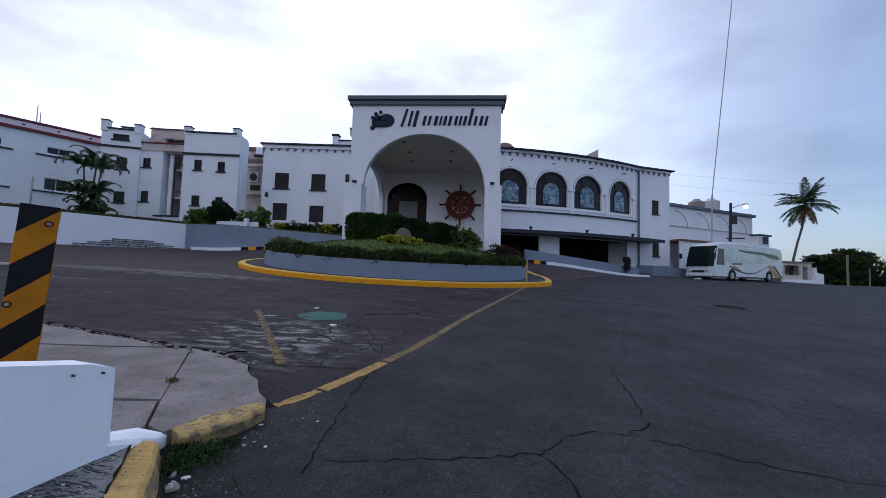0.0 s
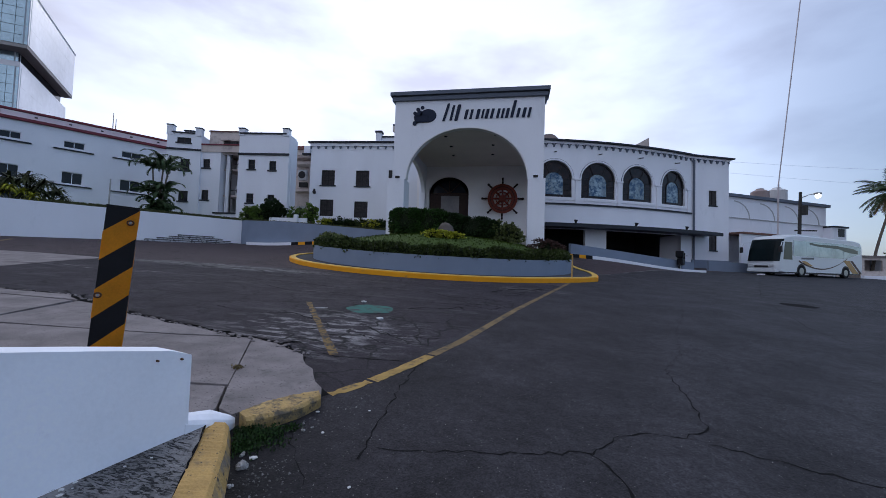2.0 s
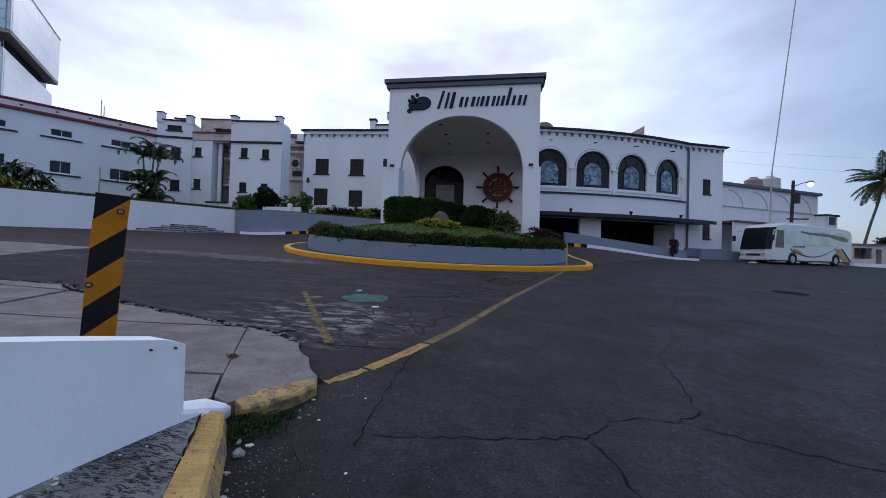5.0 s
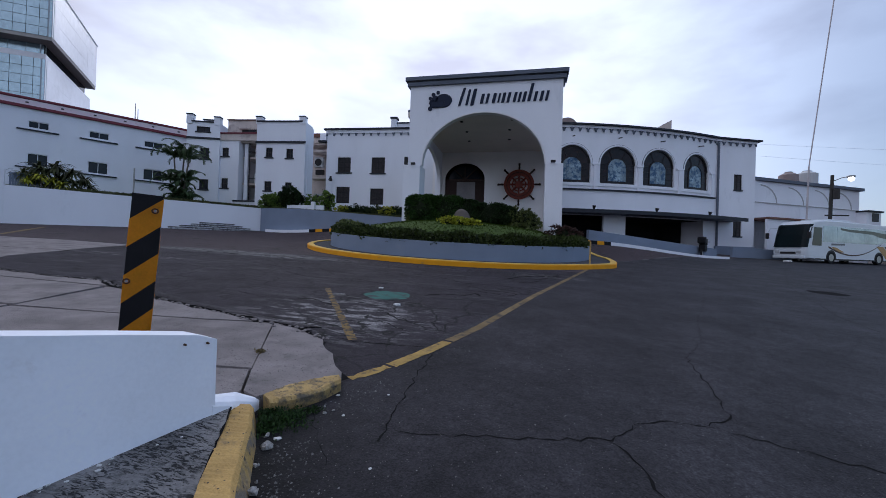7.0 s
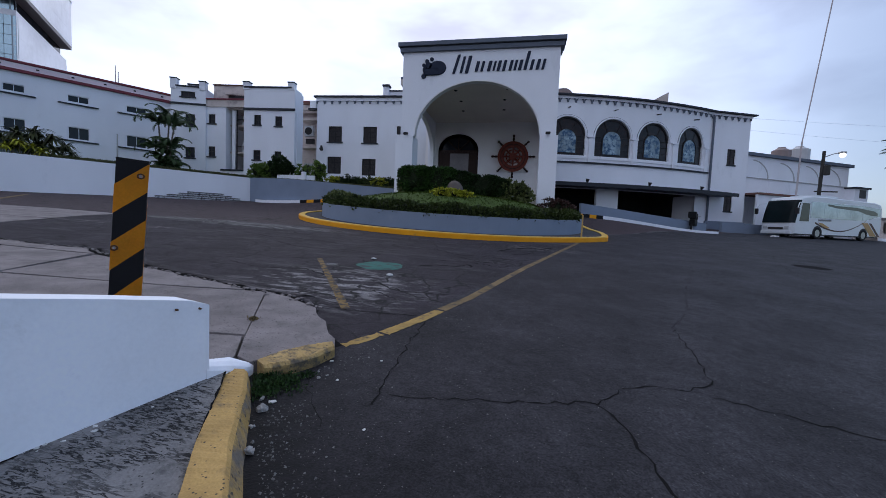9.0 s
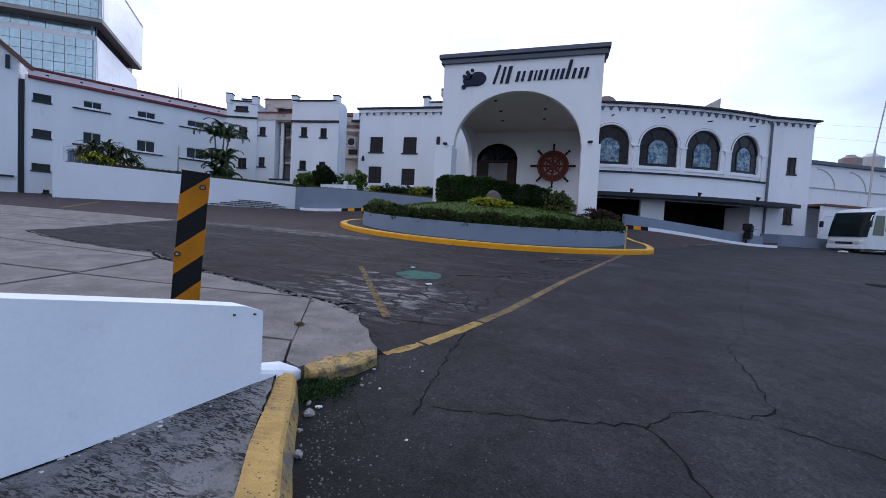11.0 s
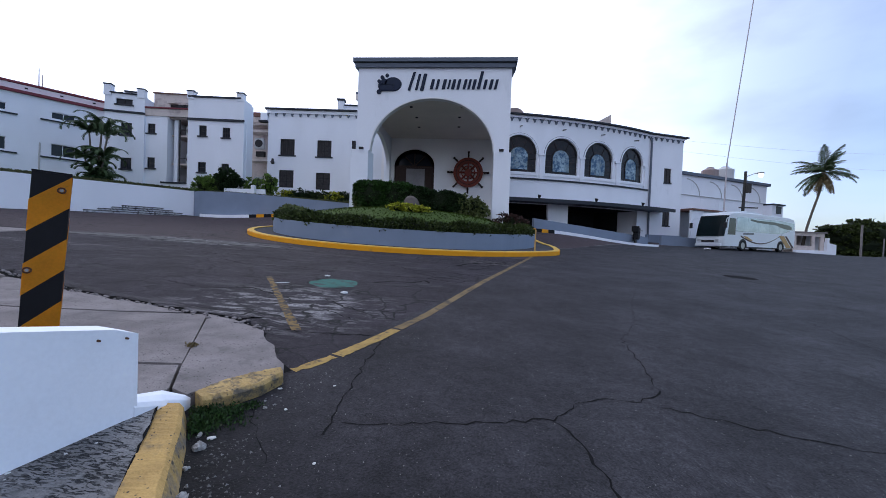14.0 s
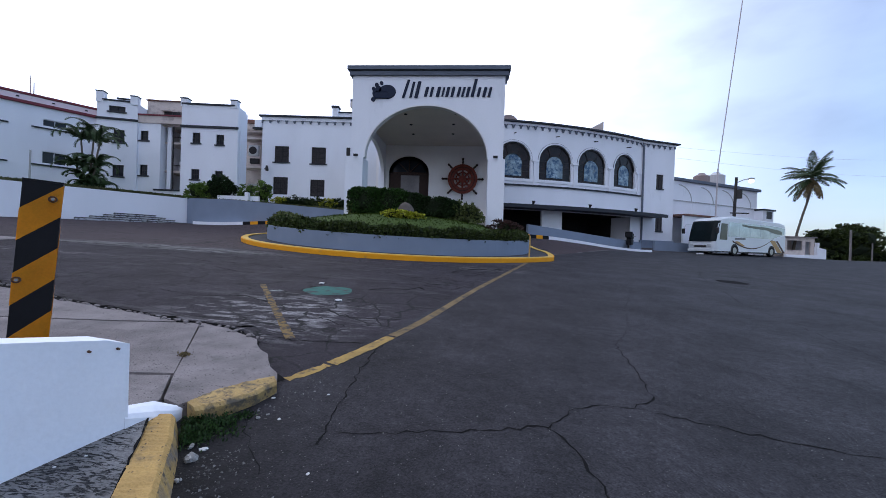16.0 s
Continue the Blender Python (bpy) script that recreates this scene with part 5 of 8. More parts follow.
# coarser broken stone swept into the gutter
q = rng.uniform(0, 1, 620)
off = np.abs(rng.normal(0, 0.16, 620)) + 0.02
gx, gy = np.concatenate([gx, -1.68 + 1.05 * q + 0.8 * off]), np.concatenate([gy, 2.20 - 1.40 * q + 0.6 * off])
gs = np.concatenate([gs, 0.002 + 0.009 * rng.uniform(0, 1, 620) ** 3])
q = rng.uniform(0, 1, 70)
gx, gy = np.concatenate([gx, -1.62 + 0.35 * q]), np.concatenate([gy, 2.72 + 0.6 * q + rng.normal(0, 0.12, 70)])
gs = np.concatenate([gs, 0.002 + 0.009 * rng.uniform(0, 1, 70) ** 3])
corner = np.array([(-1, -1, -0.2), (1, -1, -0.2), (0, 1.2, -0.2), (0, 0, 0.9)])
tw = rng.uniform(0, 6.28, len(gx))
ver = []
for x, y, s_, w_ in zip(gx, gy, gs, tw):
    c, q = math.cos(w_), math.sin(w_)
    ver += [(x + s_ * (c * a - q * b), y + s_ * (q * a + c * b), gz(x, y) + 0.001 + s_ * h) for a, b, h in corner]
fac = [(4 * i + a, 4 * i + b, 4 * i + c) for i in range(len(gx)) for a, b, c in ((0, 1, 3), (1, 2, 3), (2, 0, 3), (0, 2, 1))]
me = bpy.data.meshes.new("gravel")
me.from_pydata(ver, [], fac)
me.materials.append(mat("loose_grit", (0.15, 0.145, 0.14), 0.9, 0.2, 9, 60, 0.0, island=0.6))
tagged(new("gravel", me), "loose pale grit on the asphalt beside the kerb", "gravel", kind="stuff")
pw = np.stack([rng.normal(-2.66, 0.028, 160), rng.normal(3.51, 0.028, 160), np.zeros(160)], 1)
pw[:, 2] = [gz(x, y) + H for x, y, _ in pw]
me = leaves(pw[:90], np.tile((0, 0, 1.4), (90, 1)), 0.026, 8)
me.materials.append(PALMDRY)
tagged(new("weeds", me), "dry tuft of weeds in a pavement joint", "weeds", kind="stuff")
joint = strip([(4.75, 23.05), (15.4, 35.3)], 0.16, 0.005, ragged=0.3, sub=0.4)
tagged(part("joint_strip", joint, DULLCON), "pale joint between the road and the brown drive", "pavement joint", kind="structure")
marker = thing("marker_post", pose(2.55, 17.25, gz(2.55, 17.25) + 0.18), "thin faded yellow marker post on the island kerb", "post")
part("shaft", rod((0, 0, -0.05), (0.02, 0.02, 0.95), 0.035, 0.03, 10), YELLOW, marker)


# ---- entrance portal ----
def portal():
    t = thing("entrance_portal", pose(0, 24.5, 0), "tall white entrance portal with wide arch and slate cornice", "portal")
    z0 = 2.2
    part("front_wall", wall_bm(-7.77, 1.83, 7.05, 12.2, [(-6.95, 0.93, 7.05, 7.06, 3.36)], 0.45), WHITE, t)
    for a, b in ((-8.08, -6.95), (0.91, 1.95)):
        part("pillar", box(a, b, -0.12, 1.15, z0, 7.05, bevel=0.015), WHITE, t, "square white pillar")
    part("cornice", box(-7.95, 2.01, -0.16, 1.3, 12.2, 12.47, bevel=0.02), CORNICE, t, "slate grey moulded cornice")
    part("coping", box(-8.07, 2.13, -0.28, 1.4, 12.51, 12.76, bevel=0.02), CORNICE, t)
    part("cornice_shadow_line", box(-8.0, 2.06, -0.20, 1.35, 12.47, 12.51), TRIM, t)
    # arch rim
    bm = bmesh.new()
    prev = None
    for k in range(41):
        a = math.pi * k / 40
        c, s = math.cos(a), math.sin(a)
        x0, zz0 = -3.01 - 3.94 * c, 7.06 + 3.36 * s
        x1, zz1 = -3.01 - 3.86 * c, 7.06 + 3.28 * s
        cur = [bm.verts.new(p) for p in ((x0, -0.012, zz0), (x1, -0.012, zz1), (x1, 0.43, zz1), (x0, 0.43, zz0))]
        if prev:
            for j in range(4):
                bm.faces.new((prev[j], prev[(j + 1) % 4], cur[(j + 1) % 4], cur[j]))
        prev = cur
    part("arch_rim", bm, mat("soffit_paint", (0.80, 0.79, 0.81), 0.8, 0.08, 1, 30, 0.1), t, "shaded arch soffit")
    part("ceiling", box(-8.05, 1.75, 0.45, 10.0, 10.42, 10.75), mat("ceiling_paint", (0.72, 0.66, 0.62), 0.85, 0.08, 0.6, 30, 0.1), t, "cream ceiling")
    for x, y in ((-4.65, 1.8), (-1.21, 1.75), (-4.62, 4.05), (-1.5, 3.9), (-4.8, 6.45), (-1.64, 6.3)):
        bm = bmesh.new()
        bmesh.ops.create_cone(bm, cap_ends=True, segments=16, radius1=0.10, radius2=0.12, depth=0.04, matrix=Matrix.Translation((x, y, 10.40)))
        part("downlight", bm, DARKIN, t, "unlit recessed downlight")
    back = [(-7.44, -3.87, 3.9, 8.0, 1.48)]
    part("back_wall", wall_bm(-8.6, 2.4, 2.6, 10.42, back, 0.35, pos=lambda u, d: (u, 10.0 + d)), mat("porch_wall_paint", (0.86, 0.84, 0.84), 0.8, 0.06, 0.5, 25, 0.08), t, "cream porch wall")
    # near-black sheet stands in for the unlit depth behind the door
    part("dark_lobby", box(-7.8, -3.5, 11.2, 11.3, 3.0, 10.0), DARKIN, t)
    # side walls with drive-through arches
    for x in (-8.05, 1.45):
        part("side_wall", wall_bm(1.1, 10.0, 2.3, 10.42, [(1.7, 9.5, 2.3, 7.6, 2.2)], 0.3, pos=lambda u, d, x=x: (x + d, u)), WHITE, t, "white side wall with drive-through arch")
    part("pilaster", box(-8.28, -7.85, 9.62, 9.98, 2.8, 10.42, bevel=0.02), WHITE, t, "white pilaster")
    part("roof", box(-8.05, 1.75, 0.45, 14.0, 10.75, 10.9), CORNICE, t)
    part("floor", box(-8.0, 1.7, 1.2, 11.2, 2.2, 3.35), mat("porch_floor_tile", (0.55, 0.51, 0.48), 0.5, 0.1, 2, 30, 0.1), t)
    # panelled entrance door
    d = part("entrance_door", wall_bm(-7.42, -3.89, 3.9, 8.0, [(-6.38, -4.72, 3.9, 7.8, 0.0)], 0.08, pos=lambda u, d: (u, 10.15 + d)), WOODDARK, t, "dark wooden arched entrance door")
    bm = bmesh.new()
    prev = None
    for k in range(25):
        a = math.pi * k / 24
        cur = [bm.verts.new((-5.655 - r * math.cos(a), 10.12, 8.0 + h * math.sin(a))) for r, h in ((1.775, 1.46), (1.5, 1.2))]
        if prev:
            bm.faces.new((prev[0], prev[1], cur[1], cur[0]))
        prev = cur
    bmesh.ops.solidify(bm, geom=bm.faces[:], thickness=0.1)
    part("door_arch", bm, WOODDARK, d)
    for a in (50, 90, 130):
        c, s = math.cos(radians(a)), math.sin(radians(a))
        part("glazing_bar", rod((-5.655, 10.16, 8.0), (-5.655 - 1.6 * c, 10.16, 8.0 + 1.3 * s), 0.05, 0.05, 6), WOODDARK, d)
    part("transom", box(-7.4, -3.9, 10.1, 10.2, 7.92, 8.06), WOODDARK, d)
    part("door_glass", box(-6.38, -4.72, 10.17, 10.19, 3.95, 7.8), mat("door_glass_pale", (0.17, 0.16, 0.165), 0.15, 0.2, 1, 8, 0, spec=0.7), d, "glazed door leaf")
    part("fanlight", box(-7.4, -3.9, 10.3, 10.32, 6.9, 9.5), PANE, d)
    # small lamps on the front
    part("wall_lamp", box(-8.02, -7.80, -0.14, -0.0, 7.12, 7.62, bevel=0.02), FRAME, t, "dark wall lantern")
    for x in (-7.4, 1.35):
        part("spotlight", box(x - 0.14, x + 0.14, -0.28, -0.1, 7.08, 7.22, bevel=0.03), FRAME, t, "small dark spotlight on a bracket")
    # sign: plain slanting bars and an emblem of plain rounded shapes
    def bar(u, z, h, w, lean=0.18, pts=None):
        bm = box(-w / 2, w / 2, -0.07, -0.005, -h / 2, h / 2, bevel=min(w, h) * 0.22)
        bmesh.ops.transform(bm, matrix=Matrix(((1, 0, lean, u), (0, 1, 0, 0), (0, 0, 1, z), (0, 0, 0, 1))), verts=bm.verts)
        return bm
    sign = part("sign", bar(-4.35, 11.38, 1.15, 0.17, 0.3), LETTER, t, "navy raised sign of plain slanting strokes")
    for u, z, h, w in ((-3.95, 11.33, 1.0, 0.13), (-3.6, 11.33, 1.05, 0.17), (-3.05, 11.2, 0.62, 0.15), (-2.72, 11.2, 0.62, 0.13), (-2.3, 11.2, 0.62, 0.16), (-2.0, 11.2, 0.58, 0.1), (-1.72, 11.2, 0.62, 0.15), (-1.4, 11.2, 0.64, 0.14), (-1.02, 11.2, 0.62, 0.14), (-0.74, 11.2, 0.62, 0.12), (-0.45, 11.2, 0.62, 0.15), (-0.08, 11.45, 1.1, 0.15), (0.22, 11.2, 0.6, 0.14), (0.58, 11.2, 0.62, 0.15), (0.9, 11.2, 0.62, 0.13)):
        part("stroke", bar(u, z, h, w * 1.25, 0.22), LETTER, sign)
    bm = bmesh.new()
    bmesh.ops.create_cone(bm, cap_ends=True, segments=24, radius1=0.5, radius2=0.46, depth=0.07, matrix=Matrix.Translation((-5.55, -0.04, 11.2)) @ pose(0, 0, 0, 90) @ Matrix.Diagonal((1.12, 0.9, 1, 1)))
    emblem = part("emblem", bm, LETTER, t, "navy emblem of plain rounded shapes")
    part("lower_lobe", bar(-5.95, 10.97, 0.42, 0.9, 0.2), LETTER, emblem)
    for k, (u, z, r) in enumerate(((-6.42, 11.38, 0.12), (-6.22, 11.62, 0.13), (-5.92, 11.74, 0.12), (-6.1, 11.35, 0.22), (-6.42, 10.72, 0.15), (-6.3, 11.1, 0.2))):
        bm = bmesh.new()
        bmesh.ops.create_cone(bm, cap_ends=True, segments=14, radius1=r, radius2=r * 0.9, depth=0.07, matrix=Matrix.Translation((u, -0.04, z)) @ pose(0, 0, 0, 90))
        part("knob", bm, LETTER, emblem)


portal()


def ships_wheel():
    t = thing("ships_wheel", pose(-0.88, 34.36, 7.5), "large red-brown wooden ship's wheel hung on the porch wall", "ship wheel")
    def ring(r0, r1, d0, d1):
        bm = bmesh.new()
        rows = []
        for k in range(40):
            a = k * math.tau / 40
            rows.append([bm.verts.new((r * math.cos(a), d, r * math.sin(a))) for r, d in ((r0, d0), (r1, d0), (r1, d1), (r0, d1))])
        for k in range(40):
            p, q = rows[k], rows[(k + 1) % 40]
            for j in range(4):
                bm.faces.new((p[j], p[(j + 1) % 4], q[(j + 1) % 4], q[j]))
        return bm
    part("rim", ring(0.78, 1.28, -0.16, 0.0), WOODRED, t)
    part("inner_ring", ring(0.52, 0.60, -0.17, 0.0), WOODRED, t)
    part("rim_band", ring(1.0, 1.06, -0.172, -0.15), WOODDARK, t)
    bm = bmesh.new()
    bmesh.ops.create_cone(bm, cap_ends=True, segments=24, radius1=0.34, radius2=0.28, depth=0.26, matrix=Matrix.Translation((0, -0.12, 0)) @ pose(0, 0, 0, 90))
    part("hub", bm, WOODRED, t)
    for k in range(8):
        a = k * math.tau / 8
        c, s = math.cos(a), math.sin(a)
        sp = part("spoke", rod((0.25 * c, -0.1, 0.25 * s), (1.3 * c, -0.1, 1.3 * s), 0.085, 0.075, 8), WOODRED, t)
        part("handle", tube([(r * c, -0.1, r * s) for r in (1.28, 1.42, 1.6, 1.78, 1.84)], [0.06, 0.095, 0.07, 0.11, 0.04], 8), WOODDARK, sp)


ships_wheel()


# ---- facade block beside the portal ----
def corbels(parent, u0, u1, z, n, pos=None):
    """A row of small round-headed corbels under a coping."""
    step = (u1 - u0) / n
    bm = bmesh.new()
    prev = None
    for k in range(11):
        a = math.pi * k / 10
        cur = [bm.verts.new((-math.cos(a) * (step * 0.5 - g), d, -0.44 + math.sin(a) * (0.36 - g))) for g, d in ((0.0, -0.12), (0.10, -0.12), (0.10, 0.0), (0.0, 0.0))]
        if prev:
            for j in range(4):
                bm.faces.new((prev[j], prev[(j + 1) % 4], cur[(j + 1) % 4], cur[j]))
        prev = cur
    box(-step * 0.5 - 0.07, -step * 0.5 + 0.07, -0.13, 0.0, -0.56, -0.34, bm)
    me = mesh_of(bm, "corbel", CORNICE)
    for k in range(n):
        ob = new("corbel", me)
        ob.parent = parent
        u = u0 + step * (k + 0.5)
        ob.matrix_basis = pos(u, z) if pos else pose(u, -0.001, z)
    return me


def facade():
    a = 3.9
    t = thing("hotel_block", pose(-19.29, 37, 0, 0, 0, a), "white two-storey hotel block with dark barred windows", "hotel building")
    wins = [(0.0, 1.39, 9.30, 10.85), (3.6, 4.99, 9.24, 10.84), (-0.06, 1.36, 6.15, 7.84), (3.55, 4.94, 6.05, 7.69)]
    part("wall", wall_bm(-1.24, 12.0, 4.2, 13.3, [(*w, 0) for w in wins], 0.3), WHITE, t)
    part("side_wall", box(-1.24, -0.94, 0.3, 10, 4.2, 13.3), WHITE, t)
    part("roof", box(-0.94, 12.0, 0.3, 10, 12.9, 13.1), CORNICE, t)
    part("coping", box(-1.5, 12.0, -0.32, 0.45, 13.62, 13.78, bevel=0.02), TRIM, t, "dark tile coping")
    part("coping_bed", box(-1.3, 12.0, -0.14, 0.32, 13.3, 13.62), WHITE, t)
    corbels(t, -1.25, 8.15, 13.6, 12)
    for i, (u0, u1, z0, z1) in enumerate(wins):
        window(t, u0, u1, z0, z1, mull=1, rails=2, sill=0.16 if i < 2 else 0, bars=7, glass=CURTAIN)
    part("roof_parapet", box(5.5, 10.5, 2.0, 2.3, 13.1, 14.9), WHITE, t)
    part("parapet_coping", box(5.6, 10.5, 1.9, 2.4, 14.9, 15.02), TRIM, t)
    ch = part("chimney", box(4.98, 5.55, 1.8, 2.4, 13.1, 15.35), WHITE, t, "small white chimney pier")
    part("cap", box(4.88, 5.65, 1.7, 2.5, 15.35, 15.55, bevel=0.03), TRIM, ch)
    part("lamp_arm", rod((-0.95, 0, 8.55), (-0.5, -0.55, 8.75), 0.03, 0.03, 8), FRAME, t)
    part("lamp_head", rod((-0.5, -0.5, 8.8), (-0.42, -0.62, 8.35), 0.10, 0.16, 10), FRAME, t, "dark wall floodlight")
    # shallow loggia with cooling units in the gap to the tower
    g = thing("balcony_bay", pose(-19.29, 37, 0, 0, 0, a), "recessed service bay with cooling units on ledges", "balcony")
    part("back_wall", box(-3.6, -1.28, 1.6, 1.8, 4.4, 13.0), CREAM, g)
    part("parapet", box(-3.4, -1.3, 0.1, 0.35, 12.4, 13.1), CREAM, g)
    part("roof", box(-3.5, -1.28, 0.2, 1.8, 12.2, 12.4), CREAM, g)
    part("tile_edge", box(-3.4, -1.95, -0.05, 0.4, 12.95, 13.25, bevel=0.04), TILE, g, "flaking clay tile edge")
    part("parapet_coping", box(-3.5, -1.27, 0.0, 0.45, 13.25, 13.35), MAROON, g)
    post = part("corner_pier", box(-1.95, -1.3, -0.15, 0.2, 12.55, 13.3), WHITE, g)
    part("pier_base", box(-2.1, -1.25, -0.25, 0.3, 12.4, 12.56), TRIM, post)
    for z in (5.9, 8.7, 11.5):
        part("ledge", box(-3.3, -1.3, 0.2, 1.6, z, z + 0.18), CREAM, g)
    for z in (6.1, 9.9):
        u = part("cooling_unit", box(-2.7, -1.8, 0.3, 0.7, z, z + 1.05, bevel=0.03), ACWHITE, g, "pale cooling unit with round fan grille")
        bm = bmesh.new()
        bmesh.ops.create_cone(bm, cap_ends=True, segments=20, radius1=0.38, radius2=0.38, depth=0.02, matrix=Matrix.Translation((-2.27, 0.295, z + 0.52)) @ pose(0, 0, 0, 90))
        part("fan_grille", bm, FRAME, u)
    u = part("vent", box(-2.7, -1.85, 0.6, 0.9, 9.2, 9.7), FRAME, g)


facade()


def tower_two():
    t = thing("hotel_tower", pose(-25.87, 33.13, 0, 0, 0, 6.7), "white hotel tower with corner piers and small windows", "hotel building", "hotel towers")
    wins = [(0.97, 1.64, 10.08, 11.0), (3.03, 3.69, 10.0, 10.9), (0.93, 1.64, 6.85, 7.75), (3.0, 3.66, 6.8, 7.68)]
    part("wall", wall_bm(0, 4.9, 4.6, 13.45, [(*w, 0) for w in wins], 0.3), WHITE, t)
    for u, d in ((0.0, 6), (4.62, 1.5)):
        part("side_wall", box(u, u + 0.28, 0.3, d, 4.6, 13.45), WHITE, t)
    part("back_wall", box(0.28, 4.9, 1.5, 1.8, 4.6, 13.3), WHITE, t)
    part("roof", box(0.28, 4.62, 0.3, 1.5, 13.0, 13.2), CORNICE, t)
    part("coping", box(0.0, 4.6, -0.1, 0.4, 13.45, 13.6, bevel=0.02), TRIM, t)
    part("string_course", box(-0.05, 4.95, -0.12, 0.0, 11.42, 11.62, bevel=0.02), TRIM, t, "dark string course")
    for u in (-0.08, 4.25):
        p = part("corner_pier", box(u, u + 0.55, -0.06, 0.5, 13.3, 13.95), WHITE, t)
        part("cap", box(u - 0.05, u + 0.60, -0.11, 0.55, 13.95, 14.05, bevel=0.02), TRIM, p)
    for w in wins:
        window(t, *w, mull=0, rails=1, sill=0.12, bars=4)
    part("down_pipe", rod((4.97, 0.4, 4.7), (4.97, 0.4, 11.4), 0.05, 0.05, 8), WHITE, t)


tower_two()


def tower_one():
    t = thing("hotel_tower", pose(-32.93, 32.16, 0, 0, 0, 19), "white hotel tower with stepped parapet and ribbon window", "hotel building", "hotel towers")
    wins = [(0.86, 2.12, 12.60, 13.08), (1.25, 2.1, 9.9, 11.0), (1.25, 2.1, 6.9, 7.9)]
    part("wall", wall_bm(0, 3.05, 4.6, 13.5, [(*w, 0) for w in wins], 0.3), WHITE, t)
    for u in (0.0, 2.77):
        part("side_wall", box(u, u + 0.28, 0.3, 6, 4.6, 13.5), WHITE, t)
    part("roof", box(0.28, 2.77, 0.3, 6, 13.0, 13.2), CORNICE, t)
    part("coping", box(0.4, 2.5, -0.1, 0.4, 13.5, 13.62), TRIM, t)
    part("stepped_parapet", box(1.1, 2.3, 1.0, 1.3, 13.2, 14.0), WHITE, t)
    part("parapet_coping", box(1.0, 2.4, 0.9, 1.4, 14.0, 14.12), TRIM, t)
    part("string_course", box(-0.05, 3.1, -0.12, 0.0, 11.85, 12.02, bevel=0.02), TRIM, t)
    for u, h in ((-0.05, 14.2), (2.5, 14.05)):
        p = part("corner_pier", box(u, u + 0.55, -0.08, 0.5, 13.3, h), WHITE, t)
        part("cap", box(u - 0.05, u + 0.60, -0.12, 0.55, h, h + 0.10, bevel=0.02), TRIM, p)
    for w in wins:
        window(t, *w, mull=1, sill=0.1)
    # bay between the towers
    b = thing("hotel_bay", pose(-30.22, 33.35, 0, 0, 0, 6.7), "white bay between the towers with an open stair", "hotel building")
    wins = [(0.3, 0.98, 10.3, 11.16), (0.3, 0.98, 7.15, 8.11)]
    part("wall", wall_bm(-0.1, 2.05, 4.6, 11.85, [(*w, 0) for w in wins], 0.3), WHITE, b)
    for w in wins:
        window(b, *w, mull=0, rails=1, sill=0.14, bars=4)
    part("side_wall", box(1.77, 2.05, 0.3, 4, 4.6, 11.85), WHITE, b)
    part("column", box(2.35, 2.7, 0.5, 0.9, 4.6, 11.7), WHITE, b)
    part("parapet", box(-0.1, 4.4, -0.1, 0.25, 11.85, 12.5), CREAM, b, "weathered stained parapet")
    part("parapet_coping", box(-0.1, 4.4, -0.2, 0.35, 12.5, 12.62), MAROON, b)
    # stair housing with a slanting end on the roof, and a railed landing beside it
    bm = bmesh.new()
    outline = [(-0.2, 11.9), (3.95, 11.9), (3.95, 13.35), (3.15, 14.35), (-0.2, 14.55)]
    for d in (1.5, 3.5):
        bm.faces.new([bm.verts.new((u, d, z)) for u, z in outline])
    vs = list(bm.verts)
    for k in range(5):
        bm.faces.new((vs[k], vs[(k + 1) % 5], vs[5 + (k + 1) % 5], vs[5 + k]))
    house = part("stair_housing", bm, CREAM, b, "weathered rooftop stair housing with a slanting end")
    part("roof_edge", box(-0.25, 3.2, 1.36, 1.5, 14.36, 14.44), TILE, house)
    part("ledge", box(1.2, 2.95, 1.15, 1.5, 13.42, 13.56), CREAM, house)
    # near-black panel draws the ledge's shadow on the housing wall
    part("window", box(1.35, 2.8, 1.47, 1.52, 13.0, 13.4), FRAME, house)
    rail = part("roof_rail", box(2.75, 4.4, 0.30, 0.36, 13.06, 13.14), CREAM, b, "weathered roof rail")
    for k in range(9):
        part("baluster", box(2.78 + 0.19 * k, 2.85 + 0.19 * k, 0.30, 0.36, 12.62, 13.06), TRIM, rail)
    part("roof", box(-0.1, 4.4, 0.25, 3.2, 11.72, 11.85), CREAM, b)
    part("back_wall", box(2.05, 4.4, 3.0, 3.2, 4.6, 11.85), WHITE, b)
    part("stair_side", box(4.2, 4.4, 0.9, 3.0, 4.6, 11.7), CREAM, b)
    part("drain_pipe", rod((2.9, 0.45, 4.7), (2.9, 0.45, 11.7), 0.06, 0.06, 8), FRAME, b)
    for z in (4.9, 7.6, 10.2):
        part("landing", box(2.1, 4.35, 0.6, 3.0, z, z + 0.16), CREAM, b)
        part("landing_rail", box(2.75, 4.3, 0.6, 0.64, z + 0.62, z + 0.68), FRAME, b)
    for z in (10.36, 7.76, 5.06):
        u = part("cooling_unit", box(3.25, 4.1, 0.75, 1.15, z, z + 0.85, bevel=0.03), ACWHITE, b, "pale cooling unit with a round dark fan")
        bm = bmesh.new()
        bmesh.ops.create_cone(bm, cap_ends=True, segments=20, radius1=0.34, radius2=0.34, depth=0.02, matrix=Matrix.Translation((3.66, 0.745, z + 0.43)) @ pose(0, 0, 0, 90))
        part("fan_grille", bm, FRAME, u)
    part("base_wall", box(2.0, 4.4, -0.5, -0.2, 4.4, 5.75), WHITE, b)
